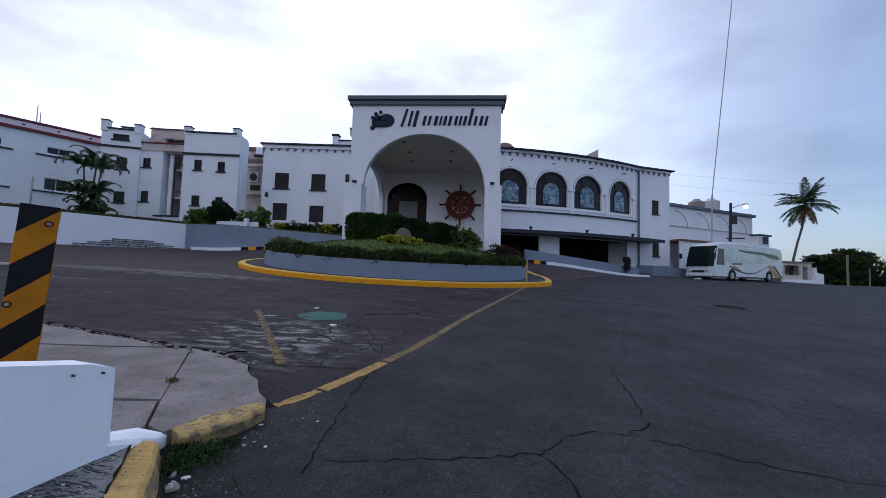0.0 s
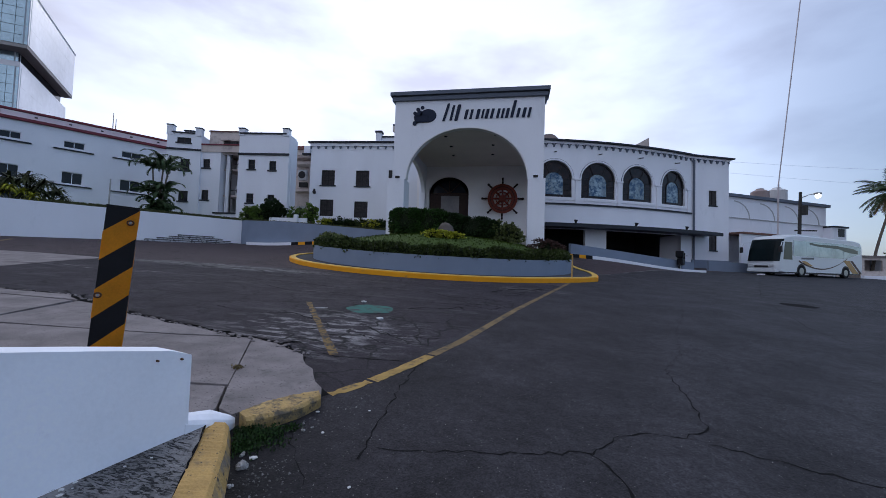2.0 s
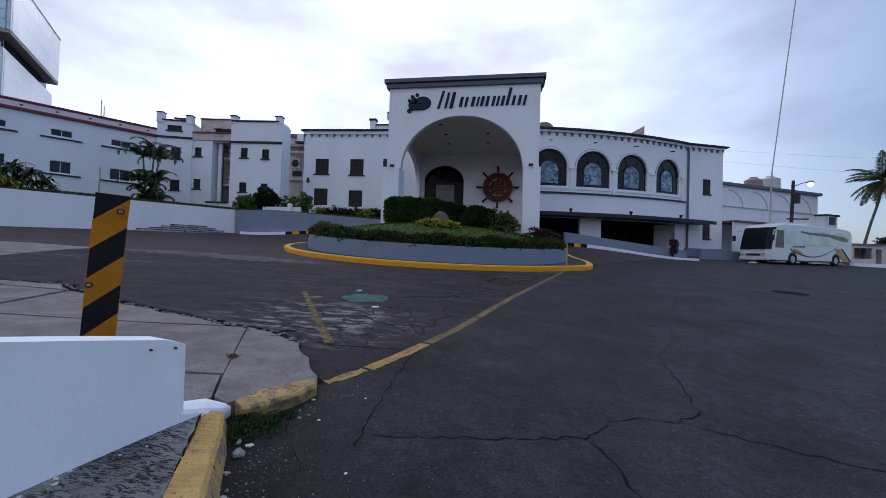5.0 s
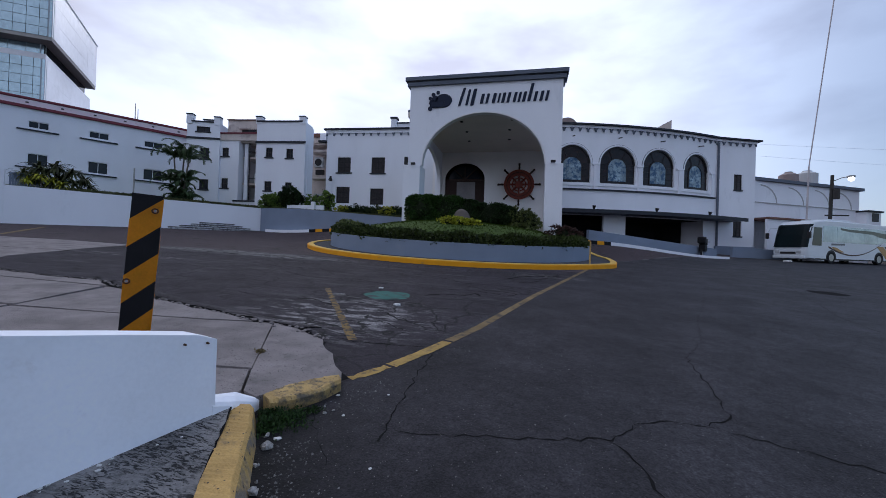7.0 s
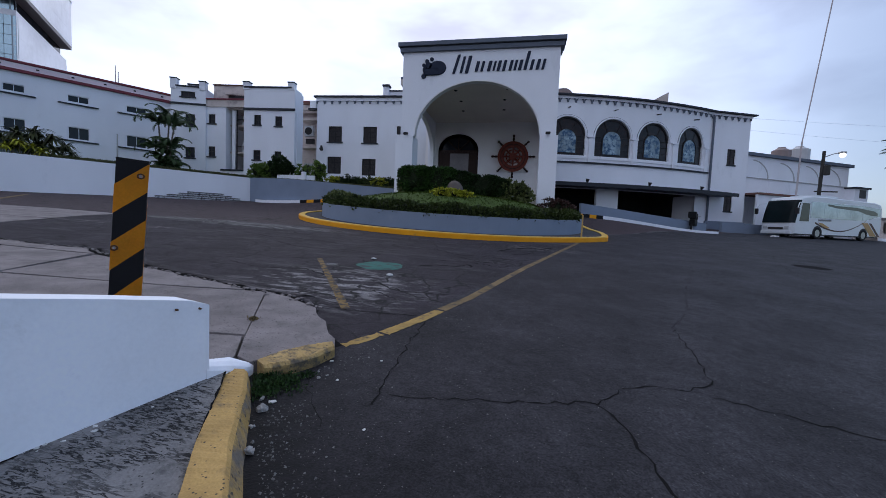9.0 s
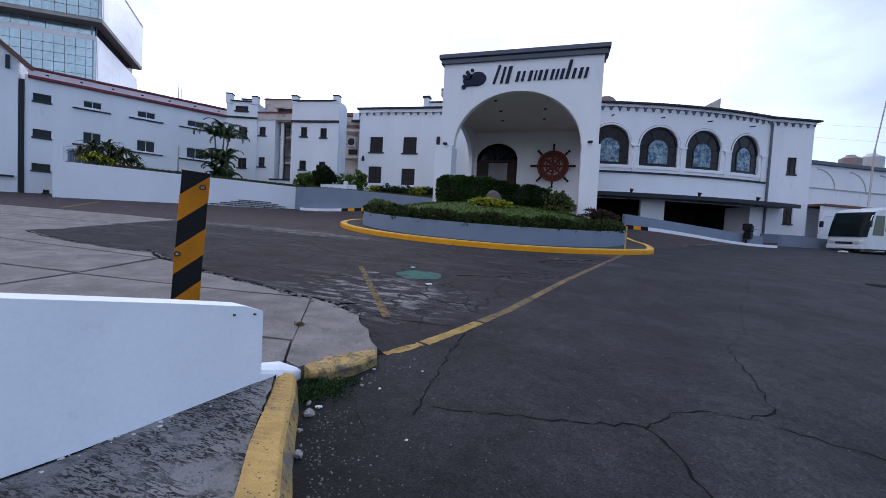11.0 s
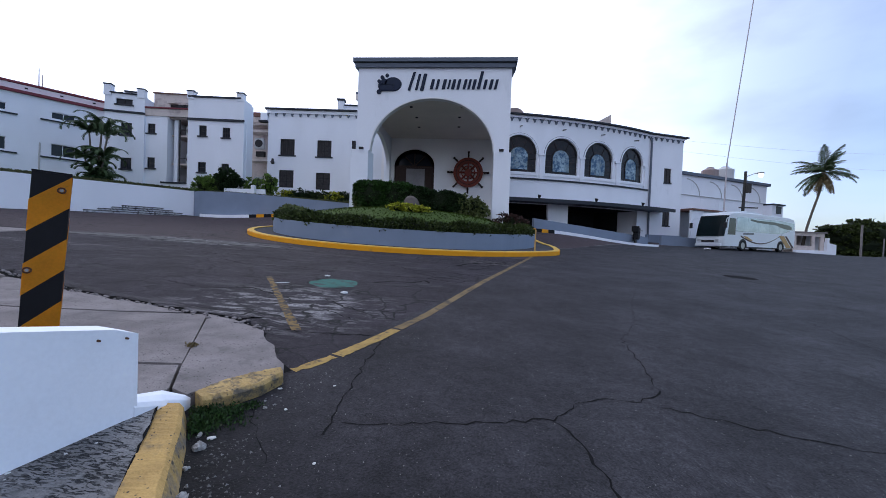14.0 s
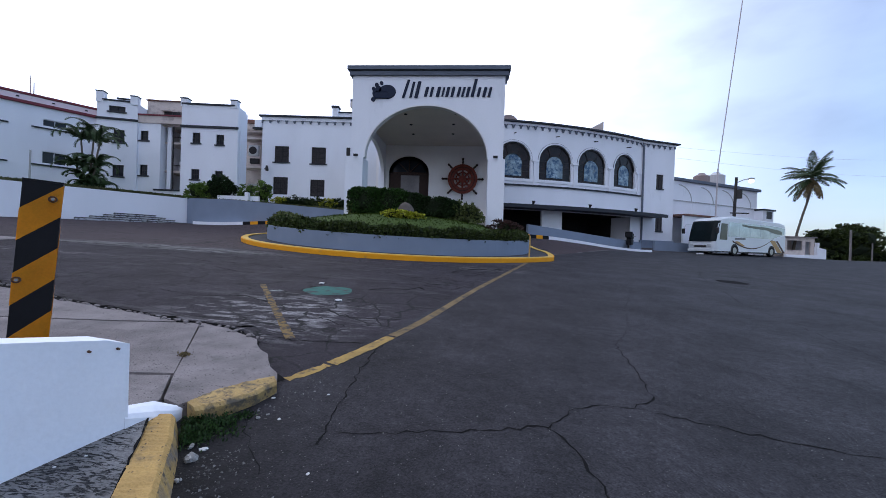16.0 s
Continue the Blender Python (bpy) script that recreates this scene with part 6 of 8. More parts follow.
    part("base_coping", box(1.9, 4.5, -0.6, -0.1, 5.75, 5.9), TRIM, b)


tower_one()


def left_wing():
    t = thing("hotel_wing", pose(-33.6, 32.67, 0, 0, 0, 55.7), "long white hotel wing with paired windows and red roof edge", "hotel building")
    wins = []
    for a, b in ((-3.25, -1.8), (-7.1, -5.78), (-10.75, -9.57)):
        wins += [(a, b, 10.50, 11.05), (a, b, 7.42, 8.42)]
    small = [(-13.75, -12.68, 10.30, 10.92), (-13.75, -12.66, 7.40, 8.05), (-13.79, -12.7, 4.72, 5.29), (-13.14, -12.74, 2.93, 3.2)]
    part("wall", wall_bm(-14.2, 0.3, 2.2, 12.25, [(*w, 0) for w in wins + small], 0.3), WHITE, t)
    part("lower_edge", box(-14.0, 0.3, -0.22, 0.3, 12.0, 12.22, bevel=0.02), MAROON, t, "maroon roof edge")
    part("band", box(-14.0, 0.3, -0.10, 0.3, 12.22, 12.68), PINK, t, "pale pink roof band")
    part("upper_edge", box(-14.0, 0.3, -0.18, 0.3, 12.70, 12.88, bevel=0.02), MAROON, t)
    part("roof", box(-14.0, 0.3, 0.3, 9, 12.3, 12.5), TILE, t)
    for k in range(7):
        part("scupper", box(-13 + k * 2.05, -12.82 + k * 2.05, -0.16, -0.05, 12.4, 12.5), FRAME, t)
    for w in wins:
        window(t, *w, mull=1, sill=0, frame_paint=WHITE, t=0.04)
    for w in small:
        window(t, *w, mull=0, sill=0.06)
    for a, b in ((-3.9, -1.2), (-7.7, -5.15), (-11.4, -8.95)):
        part("ledge", box(a, b, -0.14, -0.0, 10.24, 10.34, bevel=0.01), TRIM, t, "thin dark ledge")
        part("ledge", box(a, b, -0.14, -0.0, 7.20, 7.30, bevel=0.01), TRIM, t, "thin dark ledge")
    for u, h in ((-3.95, 14.5), (-3.75, 14.0)):
        part("antenna", rod((u, 0.6, 12.4), (u, 0.6, h), 0.05, 0.03, 6), POLEPINK, t, "thin pale roof antenna")
    # solid dark box stands in for the shade inside the expansion gap
    part("gap_fill", box(-14.5, -14.2, -0.1, 0.5, 2.0, 11.8), FRAME, t, "dark expansion gap")
    e = thing("neighbour_building", pose(-33.6, 32.67, 0, 0, 0, 55.7), "plain white end building with a sloping brown verge", "building")
    bm = bmesh.new()
    pts = [(-14.55, 1.5), (-14.55, 13.4), (-15.2, 14.0), (-22, 20.0), (-22, 1.5)]
    for d in (0.0, 8.0):
        bm.faces.new([bm.verts.new((u, d, z)) for u, z in pts])
    vs = list(bm.verts)
    for k in range(5):
        bm.faces.new((vs[k], vs[(k + 1) % 5], vs[5 + (k + 1) % 5], vs[5 + k]))
    part("wall", bm, WHITE, e)
    bm = bmesh.new()
    bmesh.ops.create_cube(bm, size=1, matrix=Matrix.Translation((-17.8, 0.1, 16.3)) @ pose(0, 0, 0, 0, 41.5, 0) @ Matrix.Diagonal((11.0, 0.7, 0.3, 1)))
    part("verge", bm, TILE, e, "brown sloping verge")
    part("ledge", box(-16.2, -14.75, -0.3, 0, 4.0, 4.12), TRIM, e)
    for u, z in ((-15.1, 12.9), (-16.3, 14.0)):
        part("bracket", box(u - 0.12, u + 0.12, -0.25, 0, z - 0.5, z + 0.5), TRIM, e)


left_wing()


# ---- curved wing with arched windows ----
R, H0 = 45.0, radians(6)


def drum(s, d):
    h = H0 + s / R
    return (-1 + R * (math.sin(h) - math.sin(H0)) - d * math.sin(h), 38.25 - R * (math.cos(h) - math.cos(H0)) + d * math.cos(h))


def drum_pose(s, z, d=0.0):
    x, y = drum(s, d)
    return pose(x, y, z, 0, 0, math.degrees(H0 + s / R))


def arch_ring(c, w, spring, rise, band, d0, d1):
    """A raised band round an arch on the curved wall."""
    bm = bmesh.new()
    prev = None
    for k in range(29):
        a = math.pi * k / 28
        cur = []
        for grow, d in ((0, d0), (band, d0), (band, d1), (0, d1)):
            s, z = c - (w + grow) * math.cos(a), spring + (rise + grow) * math.sin(a)
            cur.append(bm.verts.new((*drum(s, d), z)))
        if prev:
            for j in range(4):
                bm.faces.new((prev[j], prev[(j + 1) % 4], cur[(j + 1) % 4], cur[j]))
        prev = cur
    return bm


def curved_strip(s0, s1, d0, d1, z0, z1, n=40):
    bm = bmesh.new()
    prev = None
    for k in range(n + 1):
        s = s0 + (s1 - s0) * k / n
        cur = [bm.verts.new((*drum(s, d), z)) for d, z in ((d0, z0), (d0, z1), (d1, z1), (d1, z0))]
        if prev:
            for j in range(4):
                bm.faces.new((prev[j], prev[(j + 1) % 4], cur[(j + 1) % 4], cur[j]))
        else:
            bm.faces.new(cur)
        prev = cur
    bm.faces.new(prev)
    return bm


def curved_wing():
    t = thing("curved_wing", Matrix(), "curved white hotel wing with four arched stained-glass windows", "hotel building")
    arches = [(3.27, 6.78), (7.72, 11.3), (12.12, 15.62), (16.82, 20.02)]
    ops = [(a, b, 8.55, 10.4, 1.72) for a, b in arches]
    gar = [(2.0, 8.2, 2.0, 5.45, 0), (10.42, 19.45, 2.0, 5.45, 0)]
    part("wall", wall_bm(-2.0, 21.0, 1.2, 13.75, ops + gar, 0.35, pos=drum, step=0.7), WHITE, t)
    part("coping", curved_strip(-2.0, 21.15, -0.42, 0.5, 13.98, 14.13), TRIM, t, "dark tile coping")
    part("coping_bed", curved_strip(-2.0, 21.0, -0.16, 0.35, 13.75, 13.98), WHITE, t)
    corbels(t, 2.6, 20.9, 13.97, 24, pos=lambda u, z: drum_pose(u, z, -0.001))
    part("string_course", curved_strip(2.0, 21.0, -0.14, 0.0, 7.80, 7.95), TRIM, t, "dark string course")
    part("sill_band", curved_strip(2.0, 20.8, -0.07, 0.0, 8.25, 8.5), WHITE, t)
    for i, (a, b) in enumerate(arches):
        c, w = (a + b) / 2, (b - a) / 2
        win = part("arched_window", arch_ring(c, w - 0.14, 10.4, 1.58, 0.14, 0.12, 0.24), FRAME, t, "arched window with stained glass and dark surround")
        part("moulding", arch_ring(c, w + 0.02, 10.4, 1.74, 0.13, -0.07, 0.02), WHITE, win)
        part("moulding_shadow", arch_ring(c, w + 0.15, 10.4, 1.87, 0.035, -0.05, 0.01), CORNICE, win)
        bm = wall_bm(a + 0.02, b - 0.02, 8.56, 10.4, [(c - w * 0.52, c + w * 0.52, 8.85, 10.2, 0)], 0.06, pos=lambda s, d: drum(s, d + 0.2))
        part("dark_pane", bm, STAINDARK, win, "dark leaded side glass")
        bm = bmesh.new()
        fan = [bm.verts.new((*drum(c - (w - 0.03) * math.cos(math.pi * k / 24), 0.22), 10.4 + 1.68 * math.sin(math.pi * k / 24))) for k in range(25)]
        bm.faces.new(fan)
        part("upper_pane", bm, STAINDARK, win, "dark leaded upper glass")
        bm = bmesh.new()
        q = w * 0.54
        art = [bm.verts.new((*drum(s, 0.19), z)) for s, z in [(c - q, 8.82), (c + q, 8.82)] + [(c + q * math.cos(math.pi * k / 16), 10.05 + 0.95 * math.sin(math.pi * k / 16)) for k in range(17)]]
        bm.faces.new(art)
        part("stained_glass", bm, ART, win, "pale blue and green stained-glass panel")
        part("glazing_bar", curved_strip(a, b, 0.14, 0.2, 8.56, 8.66, 4), FRAME, win)
        for z in (9.25, 9.85, 10.4):
            for e0, e1 in ((a + 0.02, c - q), (c + q, b - 0.02)):
                part("glazing_bar", curved_strip(e0, e1, 0.15, 0.2, z, z + 0.05, 2), FRAME, win)
        part("art_frame", arch_ring(c, q - 0.02, 10.05, 0.94, 0.07, 0.13, 0.2), FRAME, win)
        for e0 in (c - q, c + q):
            part("glazing_bar", curved_strip(e0 - 0.04, e0 + 0.04, 0.14, 0.2, 8.66, 10.05, 1), FRAME, win)
        for ang in (60, 120):
            k, h = math.cos(radians(ang)), math.sin(radians(ang))
            part("glazing_bar", rod((*drum(c - q * k, 0.17), 10.05 + 0.98 * h), (*drum(c - (w - 0.1) * k, 0.17), 10.4 + 1.6 * h), 0.03, 0.03, 5), FRAME, win)
    for a, b in ((6.78, 7.72), (11.3, 12.12), (15.62, 16.82), (20.02, 20.95)):
        c = (a + b) / 2
        p = part("pilaster", curved_strip(c - 0.17, c + 0.17, -0.14, 0.0, 7.95, 10.25, 2), WHITE, t)
        part("capital", curved_strip(c - 0.36, c + 0.36, -0.2, 0.02, 10.25, 10.42, 2), WHITE, p)
    for s in (5.0, 9.5, 14.0, 18.6):
        part("spout", rod((*drum(s, 0), 12.95), (*drum(s, -0.55), 12.85), 0.05, 0.05, 8), FRAME, t, "dark water spout")
    # canopy over the car port
    part("canopy", curved_strip(-1.5, 22.8, -2.0, 0.0, 5.52, 5.68), CORNICE, t, "thin slate canopy slab")
    part("canopy_edge", curved_strip(-1.5, 22.9, -2.1, -2.0, 5.46, 5.80), TRIM, t, "dark canopy edge")
    for s in (6.4, 12.2, 17.9):
        x = part("floodlight", rod((*drum(s, -1.9), 5.75), (*drum(s, -2.0), 6.12), 0.06, 0.18, 8), FRAME, t, "small dark floodlight on the canopy")
    # near-black sheets paint the car port's shade onto back, ceiling and side
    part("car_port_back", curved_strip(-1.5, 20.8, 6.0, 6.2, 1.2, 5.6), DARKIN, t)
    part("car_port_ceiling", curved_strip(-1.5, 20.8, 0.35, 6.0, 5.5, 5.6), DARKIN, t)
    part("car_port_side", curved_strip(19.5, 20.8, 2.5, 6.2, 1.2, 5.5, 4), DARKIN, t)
    part("end_pier", curved_strip(19.45, 21.0, -0.03, 2.5, 1.2, 5.46, 4), WHITE, t)
    part("roof", curved_strip(-2.0, 21.0, 0.5, 10.0, 13.4, 13.55), TILE, t)
    # rooftop shapes above the parapet
    x, y = drum(4.3, 2.5)
    bm = bmesh.new()
    bmesh.ops.create_cone(bm, cap_ends=True, segments=20, radius1=1.05, radius2=1.05, depth=5, matrix=Matrix.Translation((x + 0.7, y + 1.5, 14.15)) @ pose(0, 0, 0, 90))
    part("roof_vault", bm, TANK, t, "small rounded roof vault")
    bm = bmesh.new()
    sx, sy = drum(16.0, 2.0)
    pts = [(-3.0, -0.6, 13.9), (1.0, 0.6, 13.5), (1.0, 0.6, 16.3)]
    for off in (0.0, 3.0):
        bm.faces.new([bm.verts.new((sx + p[0], sy + p[1] + off, p[2] - 0.2)) for p in pts])
    v = list(bm.verts)
    for k in range(3):
        bm.faces.new((v[k], v[(k + 1) % 3], v[3 + (k + 1) % 3], v[3 + k]))
    part("roof_wedge", bm, CREAM, t, "slanting stair hood on the roof")
    bm = bmesh.new()
    ax, ay = drum(5.5, 3)
    bx, by = drum(10.5, 3)
    vs = [bm.verts.new(p) for p in ((ax, ay, 13.6), (bx, by, 13.6), (bx, by + 3, 13.6), (ax, ay + 3, 13.6), ((ax + bx) / 2 - 1.2, ay + 1.7, 14.9))]
    for k in range(4):
        bm.faces.new((vs[k], vs[(k + 1) % 4], vs[4]))
    part("hip_roof", bm, TILE, t, "low tiled roof")
    # flat end block
    x, y = drum(21.0, 0)
    e = thing("end_block", pose(x, y, 0, 0, 0, 21), "flat white end block with two small barred windows", "hotel building")
    wins = [(2.2, 3.2, 8.88, 10.5), (2.25, 3.25, 4.08, 5.75)]
    part("wall", wall_bm(0.02, 4.75, 1.2, 13.75, [(*w, 0) for w in wins], 0.35), WHITE, e)
    part("side_wall", box(4.4, 4.75, 0.35, 9, 1.2, 13.75), WHITE, e)
    part("coping", box(-0.1, 5.15, -0.42, 0.5, 13.98, 14.13, bevel=0.02), TRIM, e)
    part("coping_bed", box(0.02, 4.75, -0.16, 0.35, 13.75, 13.98), WHITE, e)
    corbels(e, 0.1, 4.75, 13.97, 6)
    for w in wins:
        window(e, *w, mull=1, rails=1, sill=0.05, bars=0, glass=CURTAIN)
    part("down_pipe", rod((0.25, -0.1, 1.5), (0.25, -0.1, 13.6), 0.11, 0.11, 10), CORNICE, e, "grey down pipe")
    part("dado", box(0.0, 4.78, -0.2, 0.0, 1.0, 3.0), GREY, e, "grey painted plinth")


curved_wing()


def annex():
    ax, ay = 23.6, 48.7
    ang = math.degrees(math.atan2(56.72 - 49.0, 38.93 - 24.26))
    t = thing("annex", pose(ax, ay, 0, 0, 0, ang), "long lower white annex with shallow blind arches", "building")
    L_ = 17.4
    part("wall", wall_bm(-1.5, L_, 1.0, 10.4, [], 0.3), WHITE, t)
    part("coping", box(-1.5, L_ + 0.4, -0.3, 0.5, 10.4, 10.75, bevel=0.03), CORNICE, t, "grey weathered coping")
    part("roof", box(-1.5, L_, 0.3, 10, 9.9, 10.1), TILE, t)
    part("side_wall", box(L_ - 0.3, L_, 0.3, 10, 1.0, 10.4), WHITE, t)
    part("string_course", box(-1.0, L_, -0.1, 0.0, 8.0, 8.08), ACWHITE, t)
    for c in (4.0, 8.2, 12.4, 16.2):
        bm = bmesh.new()
        prev = None
        for k in range(17):
            a = math.pi / 2 * k / 16
            cur = [bm.verts.new((c - 2.6 + r * math.sin(a), d, 8.1 + (r - 0.1) * 0.8 * math.cos(a))) for r, d in ((2.35, -0.03), (2.5, -0.03), (2.5, 0.0), (2.35, 0.0))]
            if prev:
                for j in range(4):
                    bm.faces.new((prev[j], prev[(j + 1) % 4], cur[(j + 1) % 4], cur[j]))
            prev = cur
        part("blind_arch", bm, ACWHITE, t)
    part("low_roof", box(-0.8, 5.6, -2.5, -0.0, 5.95, 6.15), TILE, t, "lean-to tiled roof")
    part("low_wall", box(-0.8, 5.5, -2.3, -2.1, 1.0, 5.95), WHITE, t)
    part("porch", box(L_ - 0.5, L_ + 2.0, -1.0, 2.0, 1.0, 7.8), WHITE, t)
    part("porch_roof", box(L_ - 0.6, L_ + 2.2, -1.2, 2.2, 7.8, 8.0), TRIM, t)
    part("vent_window", box(L_ + 0.4, L_ + 1.6, -1.03, -0.99, 6.7, 7.7), FRAME, t)
    for k, (u, m_, r, h) in enumerate(((8.0, TANK, 0.95, 2.0), (11.0, TANKWHITE, 1.05, 2.4))):
        tk = thing("water_tank", pose(ax, ay, 10.12, 0, 0, ang) @ pose(u, 1.6, 0), "round plastic roof water tank" if k else "round brown plastic roof water tank", "water tank", "roof tanks")
        part("barrel", rod((0, 0, 0), (0, 0, h - 0.3), r, r, 20), m_, tk)
        part("shoulder", rod((0, 0, h - 0.3), (0, 0, h), r, r * 0.45, 20), m_, tk)
        part("lid", rod((0, 0, h), (0, 0, h + 0.12), r * 0.45, r * 0.4, 14), m_, tk)


annex()


# ---- retaining walls, terrace, ramps ----
def beam(p, q, w, zs, material, name, label, parent=None, cat="wall"):
    """An upright wall between two plan points; zs: bottom and top at each end."""
    (ax, ay), (bx, by) = p, q
    l = math.hypot(bx - ax, by - ay)
    nx, ny = -(by - ay) / l * w, (bx - ax) / l * w
    bm = bmesh.new()
    v = [bm.verts.new(c) for c in ((ax, ay, zs[0]), (bx, by, zs[2]), (bx, by, zs[3]), (ax, ay, zs[1]), (ax + nx, ay + ny, zs[0]), (bx + nx, by + ny, zs[2]), (bx + nx, by + ny, zs[3]), (ax + nx, ay + ny, zs[1]))]
    for f in ((0, 1, 2, 3), (7, 6, 5, 4), (0, 4, 5, 1), (3, 2, 6, 7), (0, 3, 7, 4), (1, 5, 6, 2)):
        bm.faces.new([v[k] for k in f])
    ob = part(name, bm, material, parent)
    return ob if parent else tagged(ob, label, cat, kind="structure")


C50, S50 = math.cos(radians(50)), math.sin(radians(50))
ret = lambda u: (-24.4 + u * C50, 31.8 + u * S50)
beam(ret(-15.95), ret(0.3), 0.3, (1.8, 5.10, 2.4, 5.0), WHITE, "retaining_wall", "long white retaining wall of the terrace")
beam(ret(-16.5), ret(-15.953), 0.34, (1.8, 6.17, 1.8, 6.17), WHITE, "wall_pier", "raised white end pier of the terrace wall", cat="pier")
fence = thing("metal_fence", pose(*ret(-15.9), 5.0, 0, 0, 50) @ pose(0, 1.0, 0), "blue-grey metal fence panel behind the terrace wall", "fence")
for k in range(15):
    part("slat", box(0.13 * k, 0.13 * k + 0.118, 0, 0.03, 0.05, 1.1), GREY, fence)
for z in (0.12, 1.0):
    part("rail", box(-0.05, 1.95, 0.03, 0.08, z, z + 0.07), GREY, fence)
C13, S13 = math.cos(radians(-13)), math.sin(radians(-13))
gr = lambda u: (-24.17 + u * C13, 31.85 + u * S13)
beam(gr(0), gr(4.7), 0.3, (2.2, 5.02, 2.2, 4.86), GREY, "retaining_wall", "grey-blue painted retaining wall beside the ramp")
beam(gr(4.7), gr(15.8), 0.3, (2.2, 4.86, 2.0, 3.97), GREY, "retaining_wall", "grey-blue painted retaining wall beside the ramp")
bm = bmesh.new()
fr_ = [(*ret(-15.9), 5.06), (*ret(-9), 5.0), (*ret(0.1), 4.97), (*gr(4.7), 4.83), (*gr(15.8), 3.94)]
bk_ = [(-40.2, 22.4, 5.1), (-37.5, 27.0, 5.2), (-28, 42, 5.3), (-19, 42, 5.2), (-8.4, 40, 4.7)]
off = ((-0.12, 0.1), (-0.12, 0.1), (0.0, 0.16), (0.03, 0.15), (0.03, 0.15))
fv = [bm.verts.new((x + o[0], y + o[1], z - 0.03)) for (x, y, z), o in zip(fr_, off)]
bv = [bm.verts.new(p) for p in bk_]
mv = [bm.verts.new(f.co.lerp(b.co, 0.10) + Vector((0, 0, 0.16 if k < 3 else 0.08))) for k, (f, b) in enumerate(zip(fv, bv))]
for p, q in ((fv, mv), (mv, bv)):
    for k in range(4):
        bm.faces.new((p[k], p[k + 1], q[k + 1], q[k]))
tagged(part("terrace", bm, GRASS), "planted terrace before the hotel", "terrace", kind="structure")
rng = np.random.default_rng(33)
cu = rng.uniform(-13.5, 0.0, 5200)
cw = rng.uniform(0.18, 0.9, 5200)
cp = np.stack([-24.4 + cu * C50 - cw * S50, 31.8 + cu * S50 + cw * C50, 5.0 - 0.006 * cu + 0.10 * cw + rng.uniform(0, 0.10, 5200)], 1)
cu2 = rng.uniform(0.2, 15.0, 3600)
cw2 = rng.uniform(0.15, 0.8, 3600)
cp2 = np.stack([-24.17 + cu2 * C13 + cw2 * 0.22, 31.85 + cu2 * S13 + cw2 * 0.97, 5.0 - 0.068 * cu2 + 0.06 * cw2 + rng.uniform(0, 0.10, 3600)], 1)
me = leaves(np.concatenate([cp, cp2]), np.tile((0, 0, 1.0), (8800, 1)), 0.13, 14)
me.materials.append(mat("ground_cover_leaf", (0.075, 0.082, 0.032), 0.7, 0.3, 2, 20, 0.0, island=0.5))
tagged(new("ground_cover", me), "dark low ground cover along the terrace wall", "ground cover", kind="stuff")
STEPPAINT = mat("dirty_white_paint", (0.55, 0.56, 0.60), 0.85, 0.2, 4, 30, 0.3, stain=(0.10, 0.10, 0.11), stain_at=(0.50, 0.60))
steps = thing("steps", pose(*ret(-6.5), 2.82, 0, 0, 50), "white-painted steps with dark shadow-line treads against the white wall", "steps")
for k, (a, b) in enumerate(((-0.3, 6.3), (0.5, 5.7), (1.3, 5.1), (1.9, 4.5))):
    st = part("step", box(a, b, -1.15 + 0.28 * k, -0.01, -0.15 + 0.17 * k, -0.03 + 0.17 * k), STEPPAINT, steps)
    # dark caps draw the shadow lines between the white steps
    part("tread", box(a - 0.02, b + 0.02, -1.18 + 0.28 * k, -0.012, -0.03 + 0.17 * k, 0.03 + 0.17 * k, bevel=0.012), DULLCON, st, "dark concrete tread drawn as a shadow line")


def kerb_line(p, q, h, w, material, label, zoff=0.0):
    n = 14
    bm = bmesh.new()
    l = math.hypot(q[0] - p[0], q[1] - p[1])
    nx, ny = -(q[1] - p[1]) / l * w, (q[0] - p[0]) / l * w
    prev = None
    for k in range(n + 1):
        x, y = p[0] + (q[0] - p[0]) * k / n, p[1] + (q[1] - p[1]) * k / n
        g = gz(x, y) + zoff
        cur = [bm.verts.new(c) for c in ((x, y, g - 0.1), (x, y, g + h), (x + nx, y + ny, g + h), (x + nx, y + ny, g - 0.1))]
        if prev:
            for j in range(4):
                bm.faces.new((prev[j], prev[(j + 1) % 4], cur[(j + 1) % 4], cur[j]))
        else:
            bm.faces.new(cur)
        prev = cur
    bm.faces.new(prev)
    return tagged(part("kerb", bm, material), label, "kerb", kind="structure")


kerb_line((-23.0, 31.0), (-18.1, 30.0), 0.25, 0.5, WHITE, "white-painted kerb of the left ramp")
kerb_line((15.4, 35.2), (5.6, 29.9), 0.16, 0.35, WHITE, "white-painted kerb of the right ramp")
for i in range(5):
    for base, d in (((-18.1, 30.0), (0.7, -0.14)), ((5.6, 29.9), (-0.5, -0.27))):
        a = (base[0] + d[0] * i, base[1] + d[1] * i)
        b = (a[0] + d[0], a[1] + d[1])
        if base[0] > 0:
            kerb_line(a, b, 0.16, 0.35, RINGYELLOW if i % 2 else BLACK, "yellow and black painted kerb block")
        else:
            kerb_line(a, b, 0.25, 0.4, RINGYELLOW if i % 2 else BLACK, "yellow and black painted kerb block")
beam((15.0, 36.2), (4.2, 30.3), 0.25, (1.2, 2.44, 1.8, 3.45), GREY, "ramp_wall", "grey-blue painted ramp wall")
beam((23.5, 41.5), (17.6, 39.4), 0.25, (1.0, 2.55, 1.0, 2.75), GREY, "garden_wall", "low grey-blue wall beside the end block")


